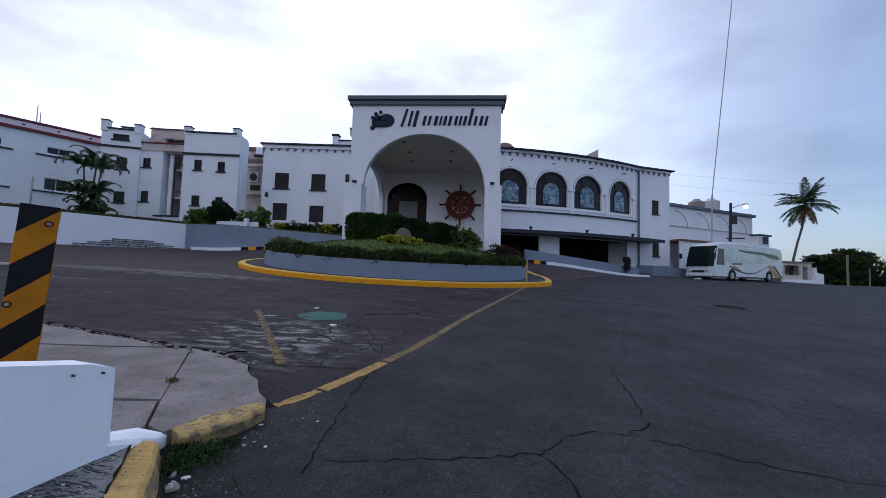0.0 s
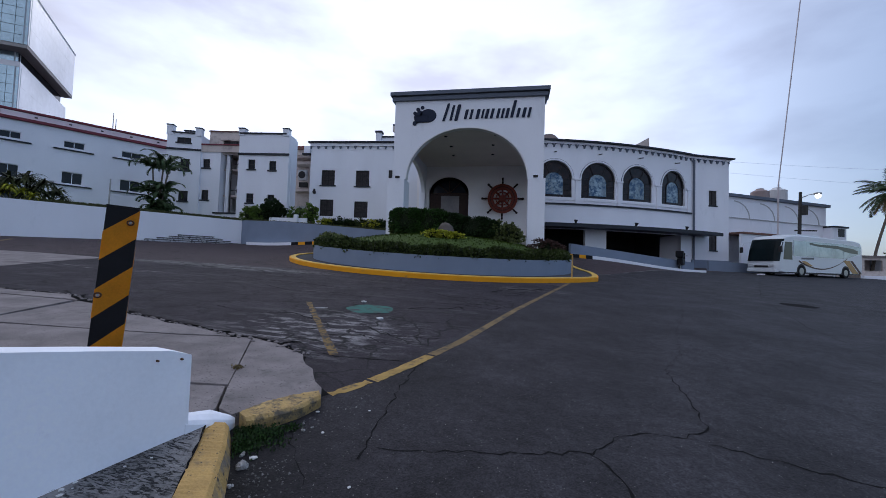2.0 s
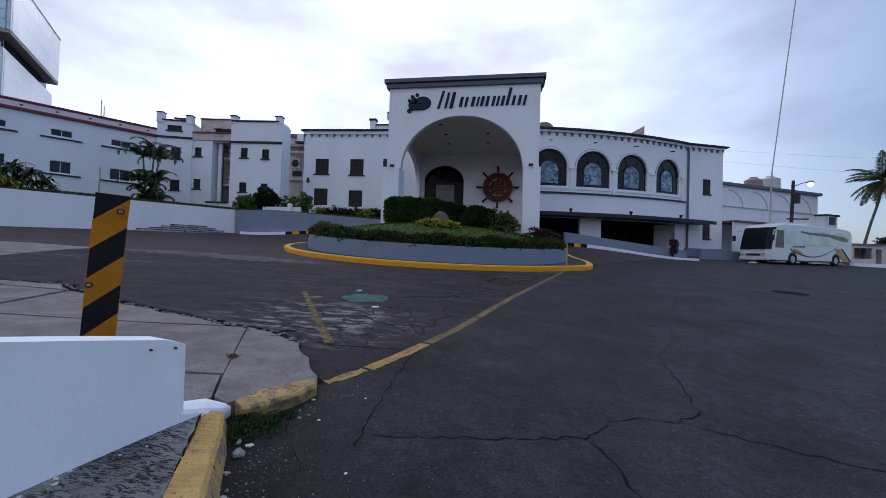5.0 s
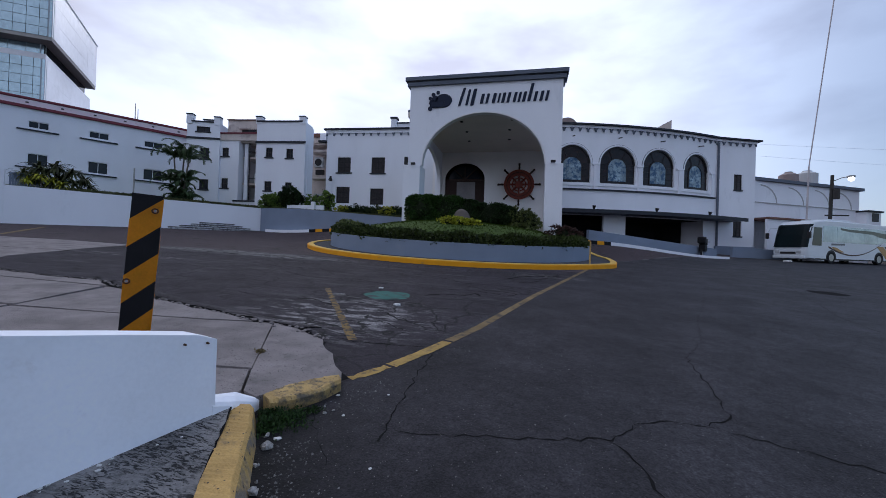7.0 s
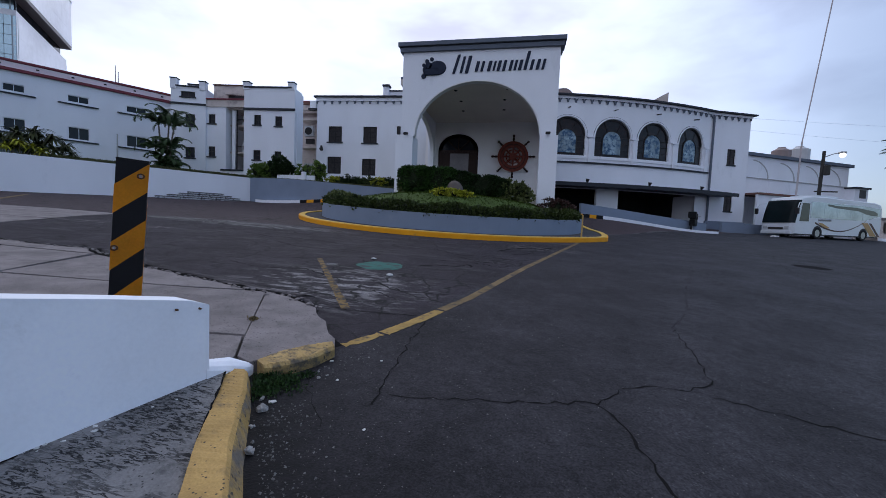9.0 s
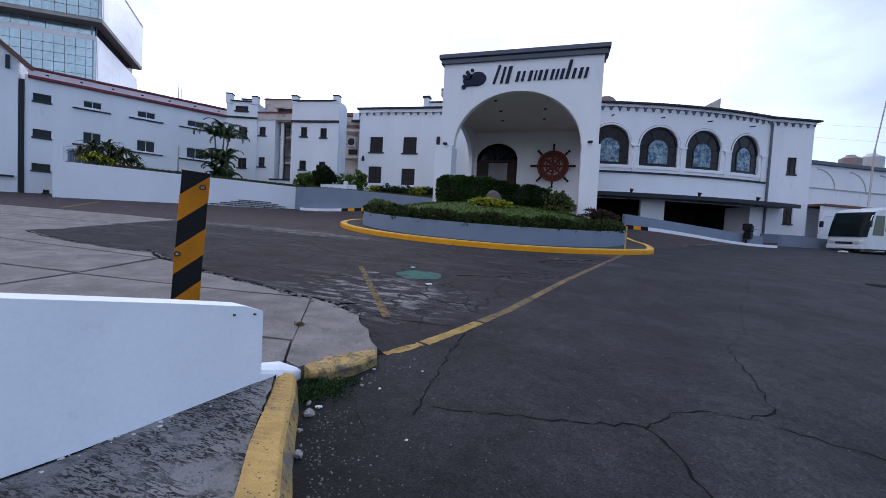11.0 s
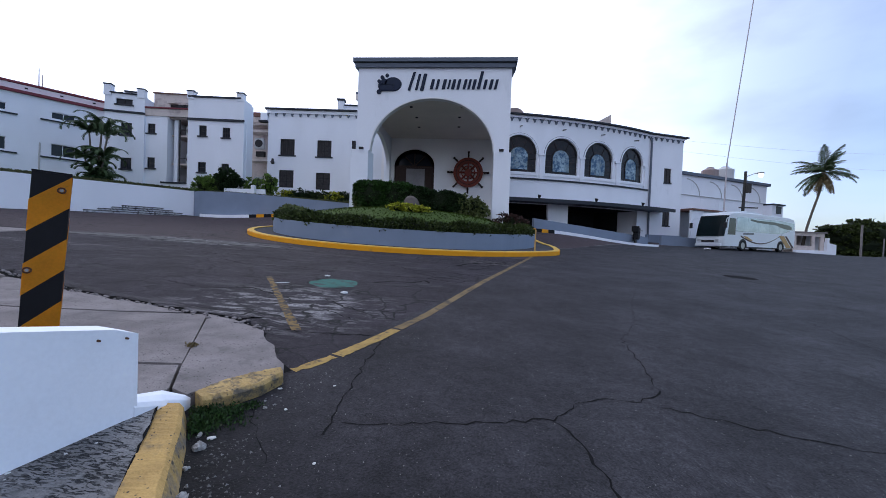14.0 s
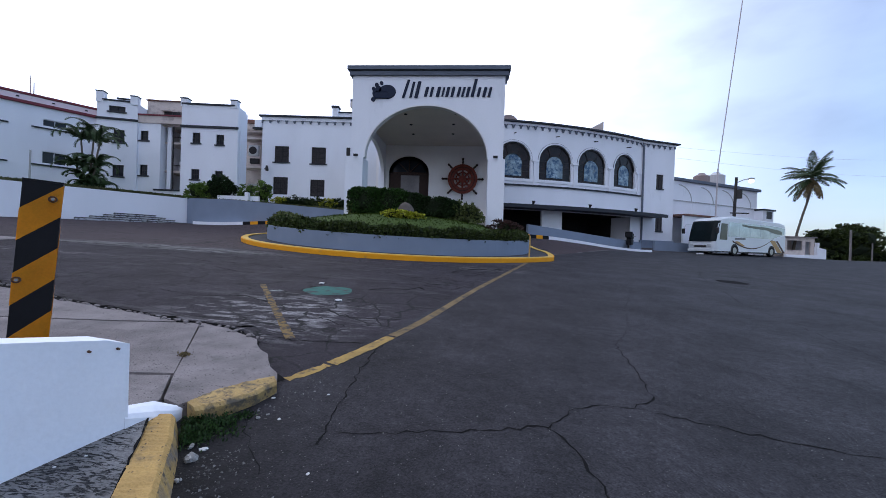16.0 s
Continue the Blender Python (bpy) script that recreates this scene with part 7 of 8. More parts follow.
# ---- palms and trees ----
def frond(length, droop, width, n, seed, leaf=0.5, hang=0.0):
    """One pinnate palm leaf along +x from the origin: a bowed rib with leaflets on both sides."""
    rng = random.Random(seed)
    bm = bmesh.new()
    pts = []
    at = Vector((0, 0, 0))
    for k in range(13):
        pts.append(at.copy())
        th = radians(12 - 125 * droop * ((k + 0.5) / 12) ** 1.3)
        at += Vector((math.cos(th), 0, math.sin(th))) * (length / 12)
    tube(pts, [0.035 * (1 - 0.85 * k / 12) * length / 3 + 0.006 for k in range(13)], 5, bm)
    for i in range(n):
        q = 0.12 + 0.88 * i / n
        j = min(11, int(q * 12))
        p = pts[j].lerp(pts[j + 1], q * 12 - j)
        d = (pts[j + 1] - pts[j]).normalized()
        ll = leaf * (math.sin(math.pi * min(1, 0.18 + q * 0.80)) ** 0.7) * rng.uniform(0.8, 1.15)
        for s in (1, -1):
            side = Vector((0, s, 0))
            tip = p + (side * 0.75 + d * 0.55 + Vector((0, 0, -0.30 - hang - 0.35 * rng.random()))).normalized() * ll
            mid = p.lerp(tip, 0.5) + Vector((0, 0, 0.06 * ll))
            w = d * width * rng.uniform(0.8, 1.2)
            v = [bm.verts.new(c) for c in (p - w * 0.4, mid - w * 0.5, tip, mid + w * 0.5, p + w * 0.4)]
            bm.faces.new(v)
    return bm


def palm(m, trunk, radii, fronds, label, seed, category="palm tree"):
    t = thing("palm_tree", m, label, category)
    part("trunk", tube(trunk, radii, 12), BARK, t, smooth=True)
    top = Vector(trunk[-1])
    meshes = {}
    for i, (az, up, length, droop, dry) in enumerate(fronds):
        me = mesh_of(frond(length, droop, 0.060 * length / 2.5, 34, seed + i, leaf=length * 0.26), "frond", PALMDRY if dry else PALMLEAF)
        ob = new("frond", me)
        ob.parent = t
        ob.matrix_basis = Matrix.Translation(top) @ pose(0, 0, 0, 0, -up, az)
    return t


rng = random.Random(5)
fr = []
for i in range(23):
    up = (62, 40, 18, -8, -30)[i % 5] + rng.uniform(-8, 8)
    fr.append((i * 137.5 % 360, up, rng.uniform(3.2, 3.9), rng.uniform(0.35, 0.6), False))
for i in range(6):
    fr.append((i * 61 + 20, -62 + rng.uniform(-8, 8), 3.0, 0.3, True))
trunk = [(0, 0, -0.3), (0.25, 0, 1.5), (0.6, 0.05, 3.2), (1.15, 0.1, 5.2), (1.75, 0.1, 7.2), (2.1, 0.1, 9.0), (2.25, 0.1, 10.2)]
palm(pose(40.8, 53.0, gz(40.8, 53)), trunk, [0.24, 0.165, 0.14, 0.13, 0.125, 0.15, 0.22], fr, "tall leaning coconut palm with a ragged crown", 100)
areca = thing("palm_tree", pose(-30.35, 29.0, 4.9), "bushy areca palm with several stems on the terrace", "palm tree")
rng = random.Random(8)
for k, (dx, dy, h, nf, size) in enumerate(((-0.6, 0.0, 4.1, 8, 2.5), (0.15, 0.3, 4.3, 8, 2.6), (0.85, 0.1, 3.9, 8, 2.5), (-0.7, -0.2, 2.0, 8, 2.0), (0.9, -0.2, 2.1, 8, 2.0), (0.3, -0.1, 1.5, 8, 1.8), (0.2, -0.3, 0.8, 9, 1.7), (0.6, 0.2, 0.5, 9, 1.6), (-0.2, 0.1, 0.4, 8, 1.4))):
    part("stem", tube([(dx * 0.35, dy * 0.35, -0.2), (dx * 0.6, dy * 0.6, h * 0.5), (dx, dy, h)], [0.10, 0.075, 0.06], 8), BARK, areca, smooth=True)
    for i in range(nf):
        up = (80, 62, 48, 66)[i % 4] + rng.uniform(-8, 8)
        ob = new("frond", mesh_of(frond(size * rng.uniform(0.95, 1.2), rng.uniform(1.15, 1.4), 0.032, 64, 200 + 20 * k + i, leaf=0.60, hang=0.75), "frond", PALMLEAF))
        ob.parent = areca
        ob.matrix_basis = Matrix.Translation((dx, dy, h)) @ pose(0, 0, 0, 0, -up, i * 137.5 + 40 * k)


def tree(m, trunk_h, blobs, n, size, material, label, seed):
    t = thing("tree", m, label, "tree")
    part("trunk", tube([(0, 0, -0.2), (0.1, 0, trunk_h * 0.5), (0, 0.1, trunk_h)], [0.3, 0.22, 0.18], 10), BARK, t, smooth=True)
    for i, (c, r) in enumerate(blobs):
        part("limb", tube([(0, 0.1, trunk_h * 0.9), (c[0] * 0.5, c[1] * 0.5, (trunk_h + c[2]) / 2), c], [0.14, 0.09, 0.03], 7), BARK, t)
    # solid dark cores under the leaves stand in for the crown's inner shade
    for i, (c, r) in enumerate(blobs):
        body = bmesh.new()
        bmesh.ops.create_icosphere(body, subdivisions=2, radius=1.0)
        for v in body.verts:
            k = 0.86 + 0.2 * noise.noise(v.co * 2.0 + Vector((seed, i, 0)))
            v.co = Vector((c[0] + v.co.x * r[0] * k, c[1] + v.co.y * r[1] * k, c[2] + v.co.z * r[2] * k))
        part("shade_core", body, INNERSHADE, t)
    tot = sum(r[0] * r[2] for c, r in blobs)
    ps, ds = zip(*[blob_points(c, r, int(n * r[0] * r[2] / tot), seed + i, 0.4) for i, (c, r) in enumerate(blobs)])
    me = leaves(np.concatenate(ps), np.concatenate(ds), size, seed)
    me.materials.append(material)
    cr = new("crown", me)
    cr.parent = t
    return t


tree(pose(56.2, 63.5, gz(56.2, 63.5)), 2.2, [((-2.7, 0, 2.7), (2.1, 2.4, 1.5)), ((-0.6, 0, 3.6), (2.3, 2.6, 1.5)), ((2.0, 0, 3.3), (2.3, 2.6, 1.5)), ((0, 0, 1.7), (4.0, 2.4, 1.6)), ((3.4, 0.5, 2.2), (1.6, 1.8, 1.6)), ((-4.3, -0.5, 3.9), (1.2, 1.1, 0.45)), ((3.3, 0.2, 4.6), (1.4, 1.2, 0.5)), ((0.6, 0.2, 4.9), (1.3, 1.2, 0.5)), ((-2.7, -0.3, 0.9), (2.0, 1.6, 1.0)), ((2.4, -0.3, 1.0), (2.4, 1.6, 1.1))], 26000, 0.30, LEAF, "broad dark almond tree beyond the road", 300)
shrub("shrub", pose(60.6, 62.5, gz(60.6, 62.5)), [((0, 0, 0.9), (1.5, 1.2, 1.1)), ((2.4, 0, 1.1), (1.8, 1.2, 1.2)), ((5.0, 0, 0.9), (2.0, 1.2, 1.0))], 1800, 0.26, LEAFDARK, "low dark bushes beyond the road", "shrub", 331)

shrub("shrub", pose(-23.3, 32.2, 4.9), [((-0.3, 0, 0.7), (0.9, 0.6, 0.8)), ((0.6, 0.0, 0.6), (0.7, 0.5, 0.7))], 2200, 0.15, LEAFLIGHT, "light green shrub on the terrace edge", "shrub", 41)
shrub("shrub", pose(-21.5, 32.2, 4.85), [((-0.4, 0, 0.95), (0.95, 0.7, 1.05)), ((0.4, 0.1, 1.05), (0.9, 0.7, 1.1))], 3400, 0.15, LEAFDARK, "round dark green bush on the terrace edge", "shrub", 42)
shrub("shrub", pose(-19.0, 33.0, 4.75), [((-0.6, 0, 0.7), (0.8, 0.5, 0.7)), ((0.9, 0, 1.0), (0.6, 0.5, 1.0))], 1800, 0.15, LEAFLIGHT, "light green shrub beside the service bay", "shrub", 43)
for i, (x, mt, lab) in enumerate(((-18.3, LEAFYEL, "small yellow croton bush"), (-17.1, LEAFDARK, "low dark green hedge clump"), (-15.9, LEAFDARK, "low dark green hedge clump"), (-14.7, LEAF, "low green hedge clump"), (-13.6, LEAFYEL, "small yellow croton bush"), (-12.6, LEAFDARK, "low dark green hedge clump"), (-11.4, LEAFDARK, "low dark green hedge clump"), (-10.4, LEAFDARK, "low dark green hedge clump"))):
    shrub("shrub", pose(x, 36.4, 4.85 - 0.03 * i), [((0, 0, 0.45), (0.75, 0.5, 0.55)), ((0.4, 0, 0.4), (0.6, 0.5, 0.5))], 900, 0.13, mt, lab, "shrub", 50 + i, group="shrubs under the hotel windows")
heads = [(-1.1, -1.2, 1.0, 60, 1.0), (-0.5, -0.6, 1.5, 70, 1.1), (0.0, 0.0, 1.7, 70, 1.1), (0.6, 0.7, 1.5, 70, 1.0), (1.1, 1.2, 1.0, 60, 0.9), (0.3, 0.2, 0.9, 70, 1.0), (-0.6, -0.9, 0.7, 60, 0.9), (1.3, 1.5, 0.5, 50, 0.8), (0.7, 0.8, 0.7, 60, 0.9), (0.0, -0.2, 0.5, 60, 0.9)]
blade_bush(pose(-34.1, 22.1, 5.0), heads, "loose dark croton bush with long arching blades behind the white wall", 61, mat("croton_blade", (0.045, 0.052, 0.018), 0.5, 0.3, 3, 20, 0.0, island=0.6))
blade_bush(pose(-33.85, 21.25, 5.0), [(-0.5, -0.6, 0.55, 60, 0.6), (-0.1, -0.1, 0.9, 70, 0.7), (0.3, 0.4, 0.7, 60, 0.65), (0.6, 0.7, 0.4, 50, 0.6)], "yellow croton bush behind the white wall", 62, LEAFYEL)
shrub("shrub", pose(-29.6, 28.4, 4.85), [((0, 0, 0.35), (1.0, 0.6, 0.5))], 900, 0.16, LEAFDARK, "low dark shrub below the palm", "shrub", 63)
# low white garden wall and bench-like blocks before the service bay
beam((-21.4, 31.7), (-17.9, 31.9), 0.2, (4.5, 5.30, 4.4, 5.30), WHITE, "garden_wall", "low white garden wall on the terrace")
beam((-18.9, 31.5), (-18.6, 31.5), 0.3, (4.4, 5.58, 4.4, 5.58), WHITE, "garden_pier", "small white garden pier", cat="pier")


# ---- vehicles ----
def wheel(parent, x, y, r=0.5, w=0.28):
    t = part("wheel", rod((x, y, r), (x, y + w, r), r * 0.62, r * 0.62, 20), STEEL, parent)
    bm = bmesh.new()
    rows = []
    for k in range(24):
        a = k * math.tau / 24
        rows.append([bm.verts.new((x + q * math.cos(a), y + d, r + q * math.sin(a))) for q, d in ((r * 0.6, 0), (r * 0.94, -0.01), (r, 0.05), (r, w - 0.05), (r * 0.94, w), (r * 0.6, w))])
    for k in range(24):
        p, q = rows[k], rows[(k + 1) % 24]
        for j in range(5):
            bm.faces.new((p[j], p[j + 1], q[j + 1], q[j]))
    part("tyre", bm, RUBBER, t)
    return t


def coach():
    bx, by = 21.94, 37.08
    t = thing("coach", pose(bx, by, gz(bx, by), 0, 0, 29), "white long-distance coach with tinted windows and gold stripes", "bus")
    L_, W_ = 12.2, 2.55
    # side profile (x, z), front at x = 0
    prof = [(0.06, 0.35), (0.0, 0.9), (0.05, 1.35), (0.30, 2.3), (0.62, 3.15), (1.0, 3.45), (2.0, 3.58), (3.6, 3.62), (11.0, 3.5), (11.9, 3.35), (12.15, 2.9), (12.2, 1.2), (12.1, 0.45), (11.0, 0.32), (1.2, 0.30)]
    bm = bmesh.new()
    n = len(prof)
    rings = []
    for y, k in ((0.0, 0.945), (0.05, 0.965), (0.14, 0.985), (0.34, 1.0), (W_ - 0.34, 1.0), (W_ - 0.14, 0.985), (W_ - 0.05, 0.965), (W_, 0.945)):
        rings.append([bm.verts.new((6.1 + (x - 6.1) * k, y, 1.7 + (z - 1.7) * k)) for x, z in prof])
    for p, q in zip(rings, rings[1:]):
        for k in range(n):
            bm.faces.new((p[k], p[(k + 1) % n], q[(k + 1) % n], q[k]))
    bm.faces.new(rings[0]), bm.faces.new(rings[-1])
    part("body", bm, BUSWHITE, t)

    def panel(pts, y0, y1, name, material, label="", parent=None):
        bm = bmesh.new()
        a = [bm.verts.new((x, y0, z)) for x, z in pts]
        b = [bm.verts.new((x, y1, z)) for x, z in pts]
        bm.faces.new(a), bm.faces.new(b)
        for k in range(len(pts)):
            bm.faces.new((a[k], a[(k + 1) % len(pts)], b[(k + 1) % len(pts)], b[k]))
        return part(name, bm, material, parent or t, label)
    # windscreen wrapped over the nose
    ws = [(0.0, 1.28), (0.27, 2.3), (0.58, 3.12), (0.70, 3.2)]
    bm = bmesh.new()
    rows = [[bm.verts.new((x - 0.03 + (0.0, 0.09, 0.22, 0.33)[e if e < 4 else 7 - e], y, z)) for e, y in ((3, 0.02), (2, 0.06), (1, 0.15), (0, 0.36), (7, W_ - 0.36), (6, W_ - 0.15), (5, W_ - 0.06), (4, W_ - 0.02))] for x, z in ws]
    for p, q in zip(rows, rows[1:]):
        for k in range(7):
            bm.faces.new((p[k], p[k + 1], q[k + 1], q[k]))
    bmesh.ops.solidify(bm, geom=bm.faces[:], thickness=0.02)
    part("windscreen", bm, BUSGLASS, t, "large dark raked windscreen")
    for y0 in (-0.012, W_ - 0.006):
        y1 = y0 + 0.02
        panel([(0.75, 1.45), (1.9, 1.45), (1.9, 2.95), (0.98, 2.95)], y0, y1, "driver_window", BUSGLASS)
        for a, b in ((2.05, 3.78), (3.80, 5.53), (5.55, 7.28), (7.30, 9.03)):
            panel([(a, 1.78), (b, 1.80), (b, 3.10), (a, 3.10)], y0, y1, "side_window", BUSSIDE, "pale reflecting side window")
        panel([(9.05, 1.82), (9.6, 1.84), (11.6, 2.30), (11.7, 2.95), (9.05, 3.10)], y0, y1, "side_window", BUSSIDE, "pale reflecting side window")
        # a dark sweep-shaped panel laid over the side glass
        panel([(4.2, 3.02), (5.4, 2.92), (8.2, 2.90), (10.6, 2.72), (11.2, 2.55), (11.2, 2.28), (10.4, 2.30), (9.4, 2.40), (8.4, 2.62), (5.4, 2.72), (4.2, 2.84)], y0 - 0.004, y1 + 0.004, "glass_sweep", BUSGLASS, "dark sweep across the side glass")
    # painted sweeps on the near side
    sweep = [(2.75 + 0.31 * k, 1.45 - 0.82 * math.sin(math.pi * k / 22) ** 0.9 + 0.016 * k) for k in range(23)]
    panel(sweep + [(x, z - 0.15 + 0.005 * i) for i, (x, z) in reversed(list(enumerate(sweep)))], -0.016, -0.002, "stripe", BUSDARK, "dark curved stripe")
    panel([(3.1, 1.40), (3.7, 1.36), (4.7, 0.98), (3.9, 0.94)], -0.014, -0.004, "stripe", BUSGOLD, "gold painted patch")
    panel([(9.0, 1.62), (9.9, 1.62), (11.3, 0.45), (10.4, 0.45)], -0.016, -0.003, "stripe", BUSGOLD, "gold slanting stripe")
    panel([(10.05, 1.62), (10.4, 1.62), (11.8, 0.45), (11.45, 0.45)], -0.016, -0.003, "stripe", BUSDARK, "brown slanting stripe")
    panel([(3.1, 1.68), (4.8, 1.72), (4.8, 1.56), (3.1, 1.52)], -0.013, -0.003, "name_bar", mat("bus_grey_bar", (0.15, 0.15, 0.16), 0.4), "plain dark bar")
    panel([(1.2, 0.31), (11.0, 0.33), (11.0, 0.42), (1.2, 0.40)], -0.01, 0.02, "skirt_trim", FRAME)
    for x in (3.1, 9.35):
        panel([(x - 0.68, 0.30)] + [(x - 0.62 * math.cos(math.pi * k / 12), 0.5 + 0.62 * math.sin(math.pi * k / 12)) for k in range(13)] + [(x + 0.68, 0.30)], -0.008, 0.012, "wheel_arch", FRAME)
        for y in (-0.02, W_ - 0.26):
            wheel(t, x, y)
    part("bumper", box(-0.02, 0.35, 0.12, W_ - 0.12, 0.34, 0.62, bevel=0.06), BUSWHITE, t)
    part("grille", box(-0.015, 0.03, 0.7, W_ - 0.7, 0.72, 0.9, bevel=0.01), FRAME, t)
    for y in (0.3, W_ - 0.65):
        part("headlight", box(-0.02, 0.12, y, y + 0.35, 0.78, 1.0, bevel=0.04), mat("headlamp_lens", (0.5, 0.52, 0.55), 0.1, spec=0.7), t, "clear headlight")
    for s, y in ((-1, 0.0), (1, W_)):
        mr = part("mirror_arm", tube([(0.75, y, 2.95), (0.2, y + s * 0.22, 2.9), (-0.05, y + s * 0.28, 2.5)], [0.03, 0.03, 0.03], 6), BUSWHITE, t)
        part("mirror", box(-0.16, 0.0, y + s * 0.28 - 0.12, y + s * 0.28 + 0.12, 2.0, 2.5, bevel=0.04), FRAME, mr)
    part("roof_unit", box(3.0, 6.2, 0.35, W_ - 0.35, 3.58, 3.74, bevel=0.05), BUSWHITE, t, "white roof air unit")


coach()


def motorbike():
    x, y = 13.9, 35.4
    t = thing("motorcycle", pose(x, y, gz(x, y), 0, 0, 60), "dark covered motorcycle parked at the ramp end", "motorcycle")
    for u in (-0.65, 0.65):
        wheel(t, u, -0.06, 0.3, 0.12)
    part("body", box(-0.75, 0.5, -0.22, 0.22, 0.45, 1.0, bevel=0.12), BLACK, t)
    part("seat", box(-0.7, 0.1, -0.2, 0.2, 1.0, 1.15, bevel=0.06), RUBBER, t)
    part("top_box", box(-0.95, -0.45, -0.28, 0.28, 1.1, 1.6, bevel=0.06), BLACK, t)
    part("handlebar", rod((0.45, -0.4, 1.25), (0.45, 0.4, 1.25), 0.025, 0.025, 8), STEEL, t)
    part("windshield", box(0.45, 0.6, -0.2, 0.2, 1.0, 1.5, bevel=0.04), FRAME, t)


motorbike()


# ---- poles and cables ----
mast = thing("mast", pose(24.75, 41.9, gz(24.75, 41.9)), "tall pale mast rising behind the coach", "mast")
part("lower_tube", rod((0, 0, -0.2), (0.2, 0.1, 8.6), 0.085, 0.07, 14), POLEPINK, mast)
part("upper_tube", rod((0.2, 0.1, 8.6), (3.3, 0.8, 34.0), 0.05, 0.05, 12), POLEPINK, mast)
lamp_post = thing("street_lamp", pose(27.9, 44.1, gz(27.9, 44.1)), "dark utility pole with a lit street lamp", "street lamp")
part("pole", rod((0, 0, -0.2), (0.28, 0.1, 8.2), 0.17, 0.13, 12), POLEDARK, lamp_post)
part("arm", tube([(0.26, 0.1, 7.6), (0.7, -0.4, 7.85), (1.0, -0.8, 7.9)], [0.05, 0.04, 0.04], 8), STEEL, lamp_post)
head = part("lamp_head", box(0.85, 1.35, -1.1, -0.7, 7.78, 7.98, bevel=0.06), STEEL, lamp_post)
bm = bmesh.new()
bmesh.ops.create_icosphere(bm, subdivisions=2, radius=0.24, matrix=Matrix.Translation((1.1, -0.95, 7.66)))
part("bulb", bm, BULB, head, "glowing lamp")
part("transformer", rod((0.45, -0.2, 5.9), (0.45, -0.2, 6.8), 0.25, 0.25, 12), POLEDARK, lamp_post, "dark pole-mounted can")
part("crossarm", box(-0.3, 1.6, -0.06, 0.06, 4.3, 4.42), POLEDARK, lamp_post)
for za, zb in ((13.6, 19.8), (12.4, 16.6)):
    pts = [(22.6 + 62 * k / 20, 46 + 28 * k / 20, za + (zb - za) * k / 20 - 0.9 * math.sin(math.pi * k / 20)) for k in range(21)]
    tagged(part("overhead_cable", tube(pts, [0.008] * len(pts), 5), POLEPINK), "thin overhead cable across the sky", "cable")
far_pole = thing("fence_post", pose(53.0, 58.8, gz(53, 58.8)), "pale concrete post before the almond tree", "post")
part("post", rod((0, 0, -0.1), (0, 0, 4.3), 0.14, 0.12, 8), CONCRETE, far_pole)
for x in (57.0,):
    p2 = thing("fence_post", pose(x, 60.0, gz(x, 60)), "thin pale post before the almond tree", "post")
    part("post", rod((0, 0, -0.1), (0, 0, 2.6), 0.09, 0.08, 8), CONCRETE, p2)
terrace_pole = thing("terrace_pole", pose(-32.2, 26.45, 4.85), "thin grey pole on the terrace", "pole")
part("pole", rod((0, 0, -0.1), (0.03, 0, 2.8), 0.06, 0.05, 8), STEEL, terrace_pole)


def kiosk():
    t = thing("small_house", pose(38.6, 51.2, gz(38.6, 51.2), 0, 0, 8), "small weathered white kiosk beyond the coach", "house")
    part("wall", wall_bm(0, 3.9, -0.2, 2.45, [(0.3, 2.3, 0.9, 2.1, 0), (2.7, 3.4, 0.3, 2.0, 0)], 0.2), CREAM, t)
    part("side_wall", box(3.7, 3.9, 0.2, 3, -0.2, 2.45), WHITE, t)
    part("roof", box(-0.2, 4.1, -0.2, 3.2, 2.45, 2.6), CONCRETE, t)
    part("back_wall", box(0, 3.9, 2.8, 3.0, -0.2, 2.45), CREAM, t)
    part("plinth", box(-0.1, 4.6, -0.35, 0.0, -0.2, 0.35), WHITE, t)
    part("gate_pier", box(3.95, 4.25, -0.3, 0.0, -0.2, 1.9), WHITE, t)


kiosk()
beam((43.2, 52.4), (44.6, 52.6), 0.2, (0.6, 3.0, 0.6, 2.7), WHITE, "garden_wall", "low white wall beside the kiosk")


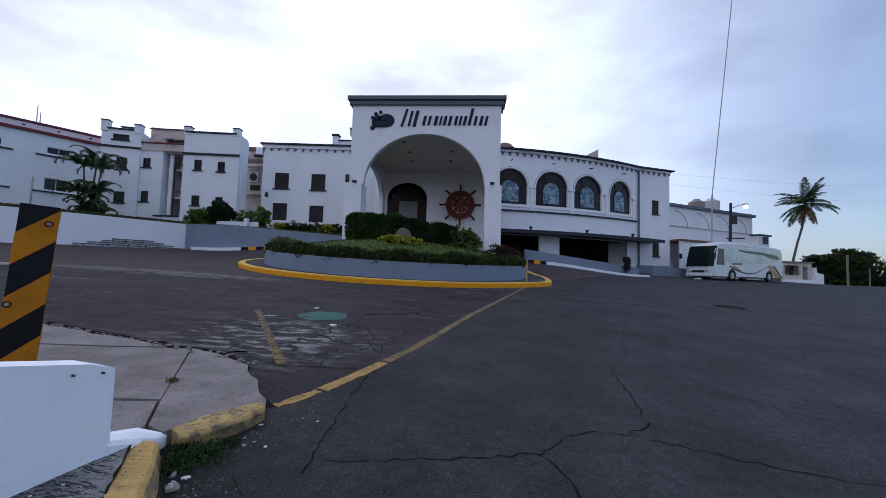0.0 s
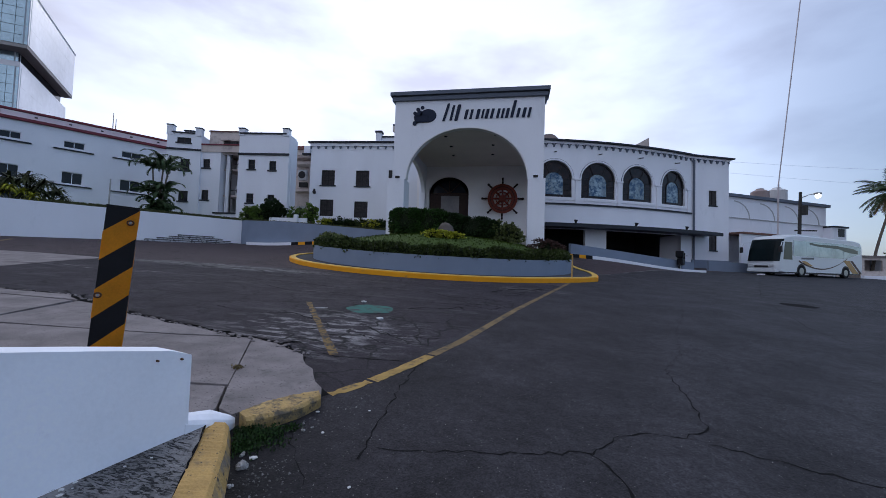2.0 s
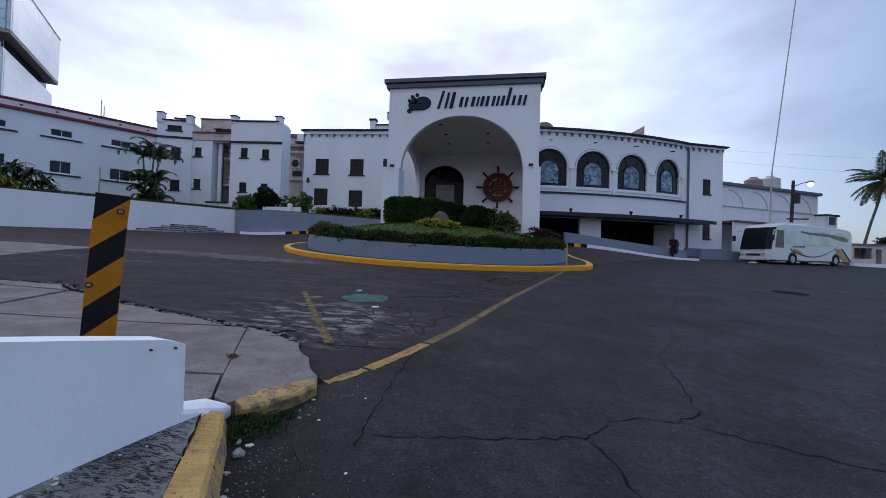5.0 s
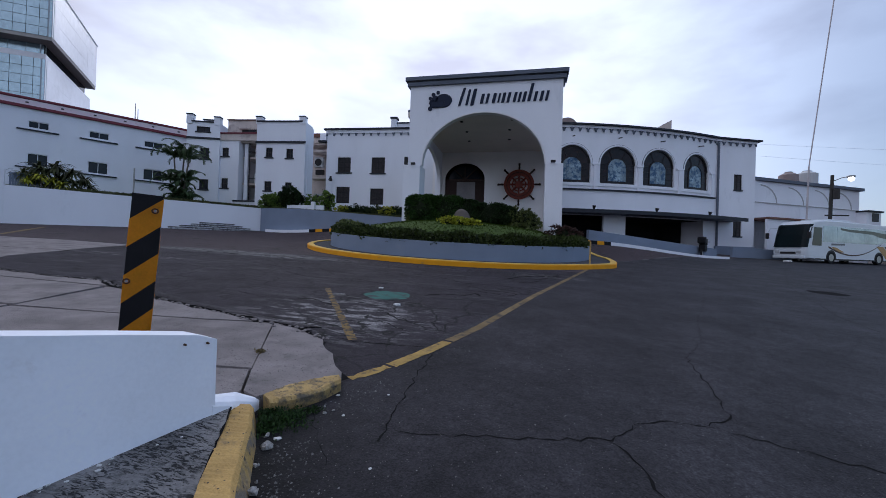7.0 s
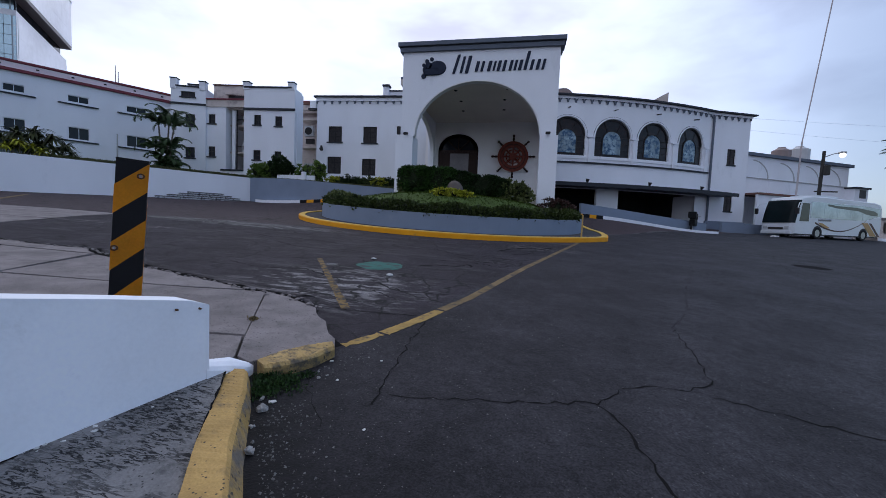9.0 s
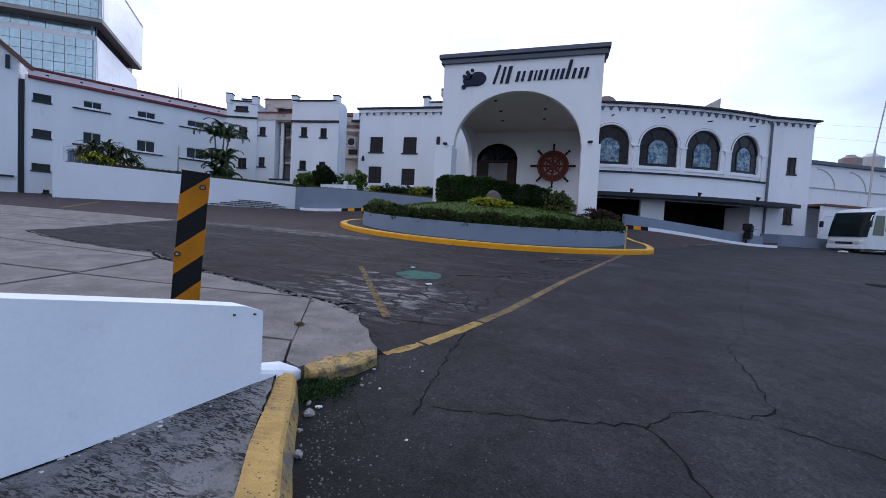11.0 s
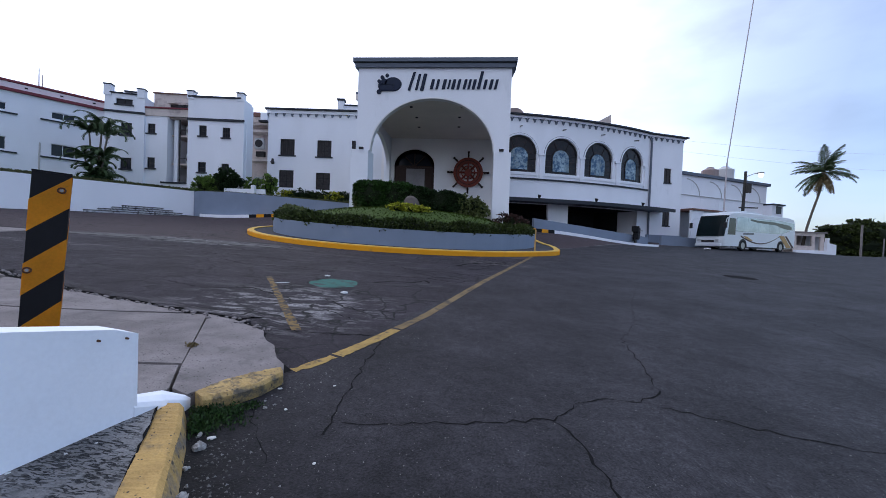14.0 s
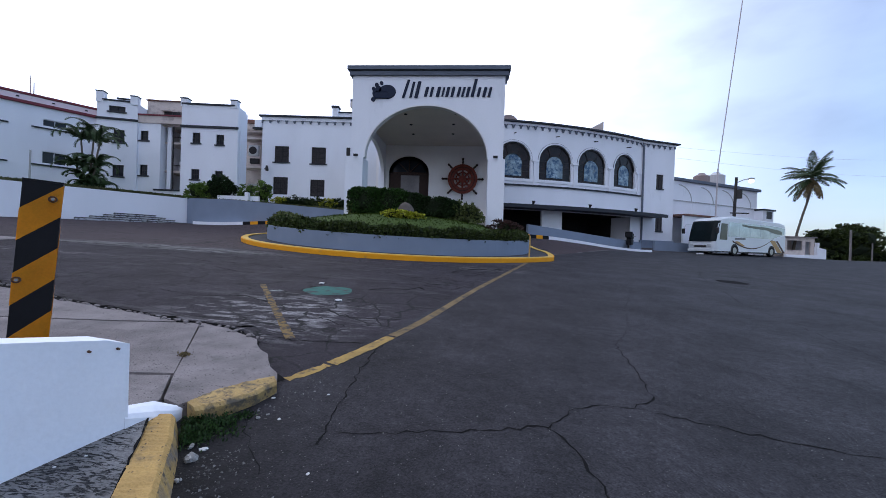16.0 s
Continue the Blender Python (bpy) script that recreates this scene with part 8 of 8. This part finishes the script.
# ---- glass tower behind the hotel ----
def glass_tower():
    t = thing("glass_tower", Matrix(), "tall modern glass office tower behind the hotel", "tower")
    C = Vector((-81.0, 51.4, 0))
    ul = Vector((-11.5, -7.4, 0)).normalized()
    ur = Vector((-14.0, 16.6, 0)).normalized()

    def face(o, u, w, z0, z1, nx, nz, glass, name, normal, gap=0.035):
        pane_bm = box(gap, w / nx - gap, -0.05, 0.05, gap, (z1 - z0) / nz - gap)
        me = mesh_of(pane_bm, "pane", glass)
        ang = math.atan2(u.y, u.x)
        f = part(name, box(0, w, 0.1, 0.6, 0, z1 - z0), MULLION, t, m=Matrix.Translation((o.x, o.y, z0)) @ Matrix.Rotation(ang, 4, "Z") @ Matrix.Diagonal((1, normal, 1, 1)))
        for i in range(nx):
            for j in range(nz):
                ob = new("pane", me)
                ob.parent = f
                ob.matrix_basis = Matrix.Translation((i * w / nx, 0, j * (z1 - z0) / nz))
        return f
    # upper volume
    face(C, ul, 24, 36.2, 45.4, 14, 6, GLASSBLUE, "upper_front", -1)
    face(C, ur, 24.2, 36.2, 45.4, 4, 3, GLASSPALE, "upper_side", 1, 0.006)
    bm = bmesh.new()
    P4 = [C + ul * 24, C, C + ur * 24.2, C + ur * 24.2 + ul * 24]
    lo = [bm.verts.new((p.x, p.y, 35.6)) for p in P4]
    hi = [bm.verts.new((p.x, p.y, 36.2)) for p in P4]
    bm.faces.new(lo), bm.faces.new(hi)
    for k in range(4):
        bm.faces.new((lo[k], lo[(k + 1) % 4], hi[(k + 1) % 4], hi[k]))
    part("soffit", bm, mat("soffit_panel", (0.40, 0.37, 0.35), 0.7, 0.1, 1, 10, 0.0), t, "grey soffit under the overhang")
    edge = box(0, 24.3, -0.12, 0.3, 0, 0.3)
    part("roof_edge", edge, MULLION, t, m=Matrix.Translation((C.x, C.y, 45.4)) @ Matrix.Rotation(math.atan2(ur.y, ur.x), 4, "Z"))
    part("roof", rod((C.x - 18, C.y + 6, 45.2), (C.x - 18, C.y + 6, 45.6), 9, 9, 4), MULLION, t)
    # recessed floor and lower volume
    D_ = Vector((-84.0, 52.3, 0))
    face(D_, ul, 22, 33.9, 35.6, 9, 1, GLASSBLUE, "recess_front", -1)
    face(D_, ur, 21.0, 33.9, 35.6, 3, 1, PANE, "recess_side", 1)
    E_ = D_ - ul * 0.3 - ur * 0.3
    face(E_, ul, 22, 14, 33.0, 14, 12, GLASSBLUE, "lower_front", -1)
    face(E_, ur, 24.0, 14, 33.0, 4, 6, GLASSPALE, "lower_side", 1, 0.006)
    bm = bmesh.new()
    P4 = [E_ + ul * 22, E_, E_ + ur * 24.0, E_ + ur * 24.0 + ul * 22]
    lo = [bm.verts.new((p.x, p.y, 33.0)) for p in P4]
    hi = [bm.verts.new((p.x, p.y, 33.9)) for p in P4]
    bm.faces.new(lo), bm.faces.new(hi)
    for k in range(4):
        bm.faces.new((lo[k], lo[(k + 1) % 4], hi[(k + 1) % 4], hi[k]))
    part("floor_band", bm, GLASSPALE, t, "pale floor band")
    bm = bmesh.new()
    P4 = [E_ + ul * 21 + ur * 1, E_ + ul * 1 + ur * 1, E_ + ur * 18 + ul * 1, E_ + ur * 18 + ul * 21]
    lo = [bm.verts.new((p.x, p.y, 1)) for p in P4]
    hi = [bm.verts.new((p.x, p.y, 45.0)) for p in P4]
    bm.faces.new(lo), bm.faces.new(hi)
    for k in range(4):
        bm.faces.new((lo[k], lo[(k + 1) % 4], hi[(k + 1) % 4], hi[k]))
    part("core", bm, MULLION, t)


glass_tower()
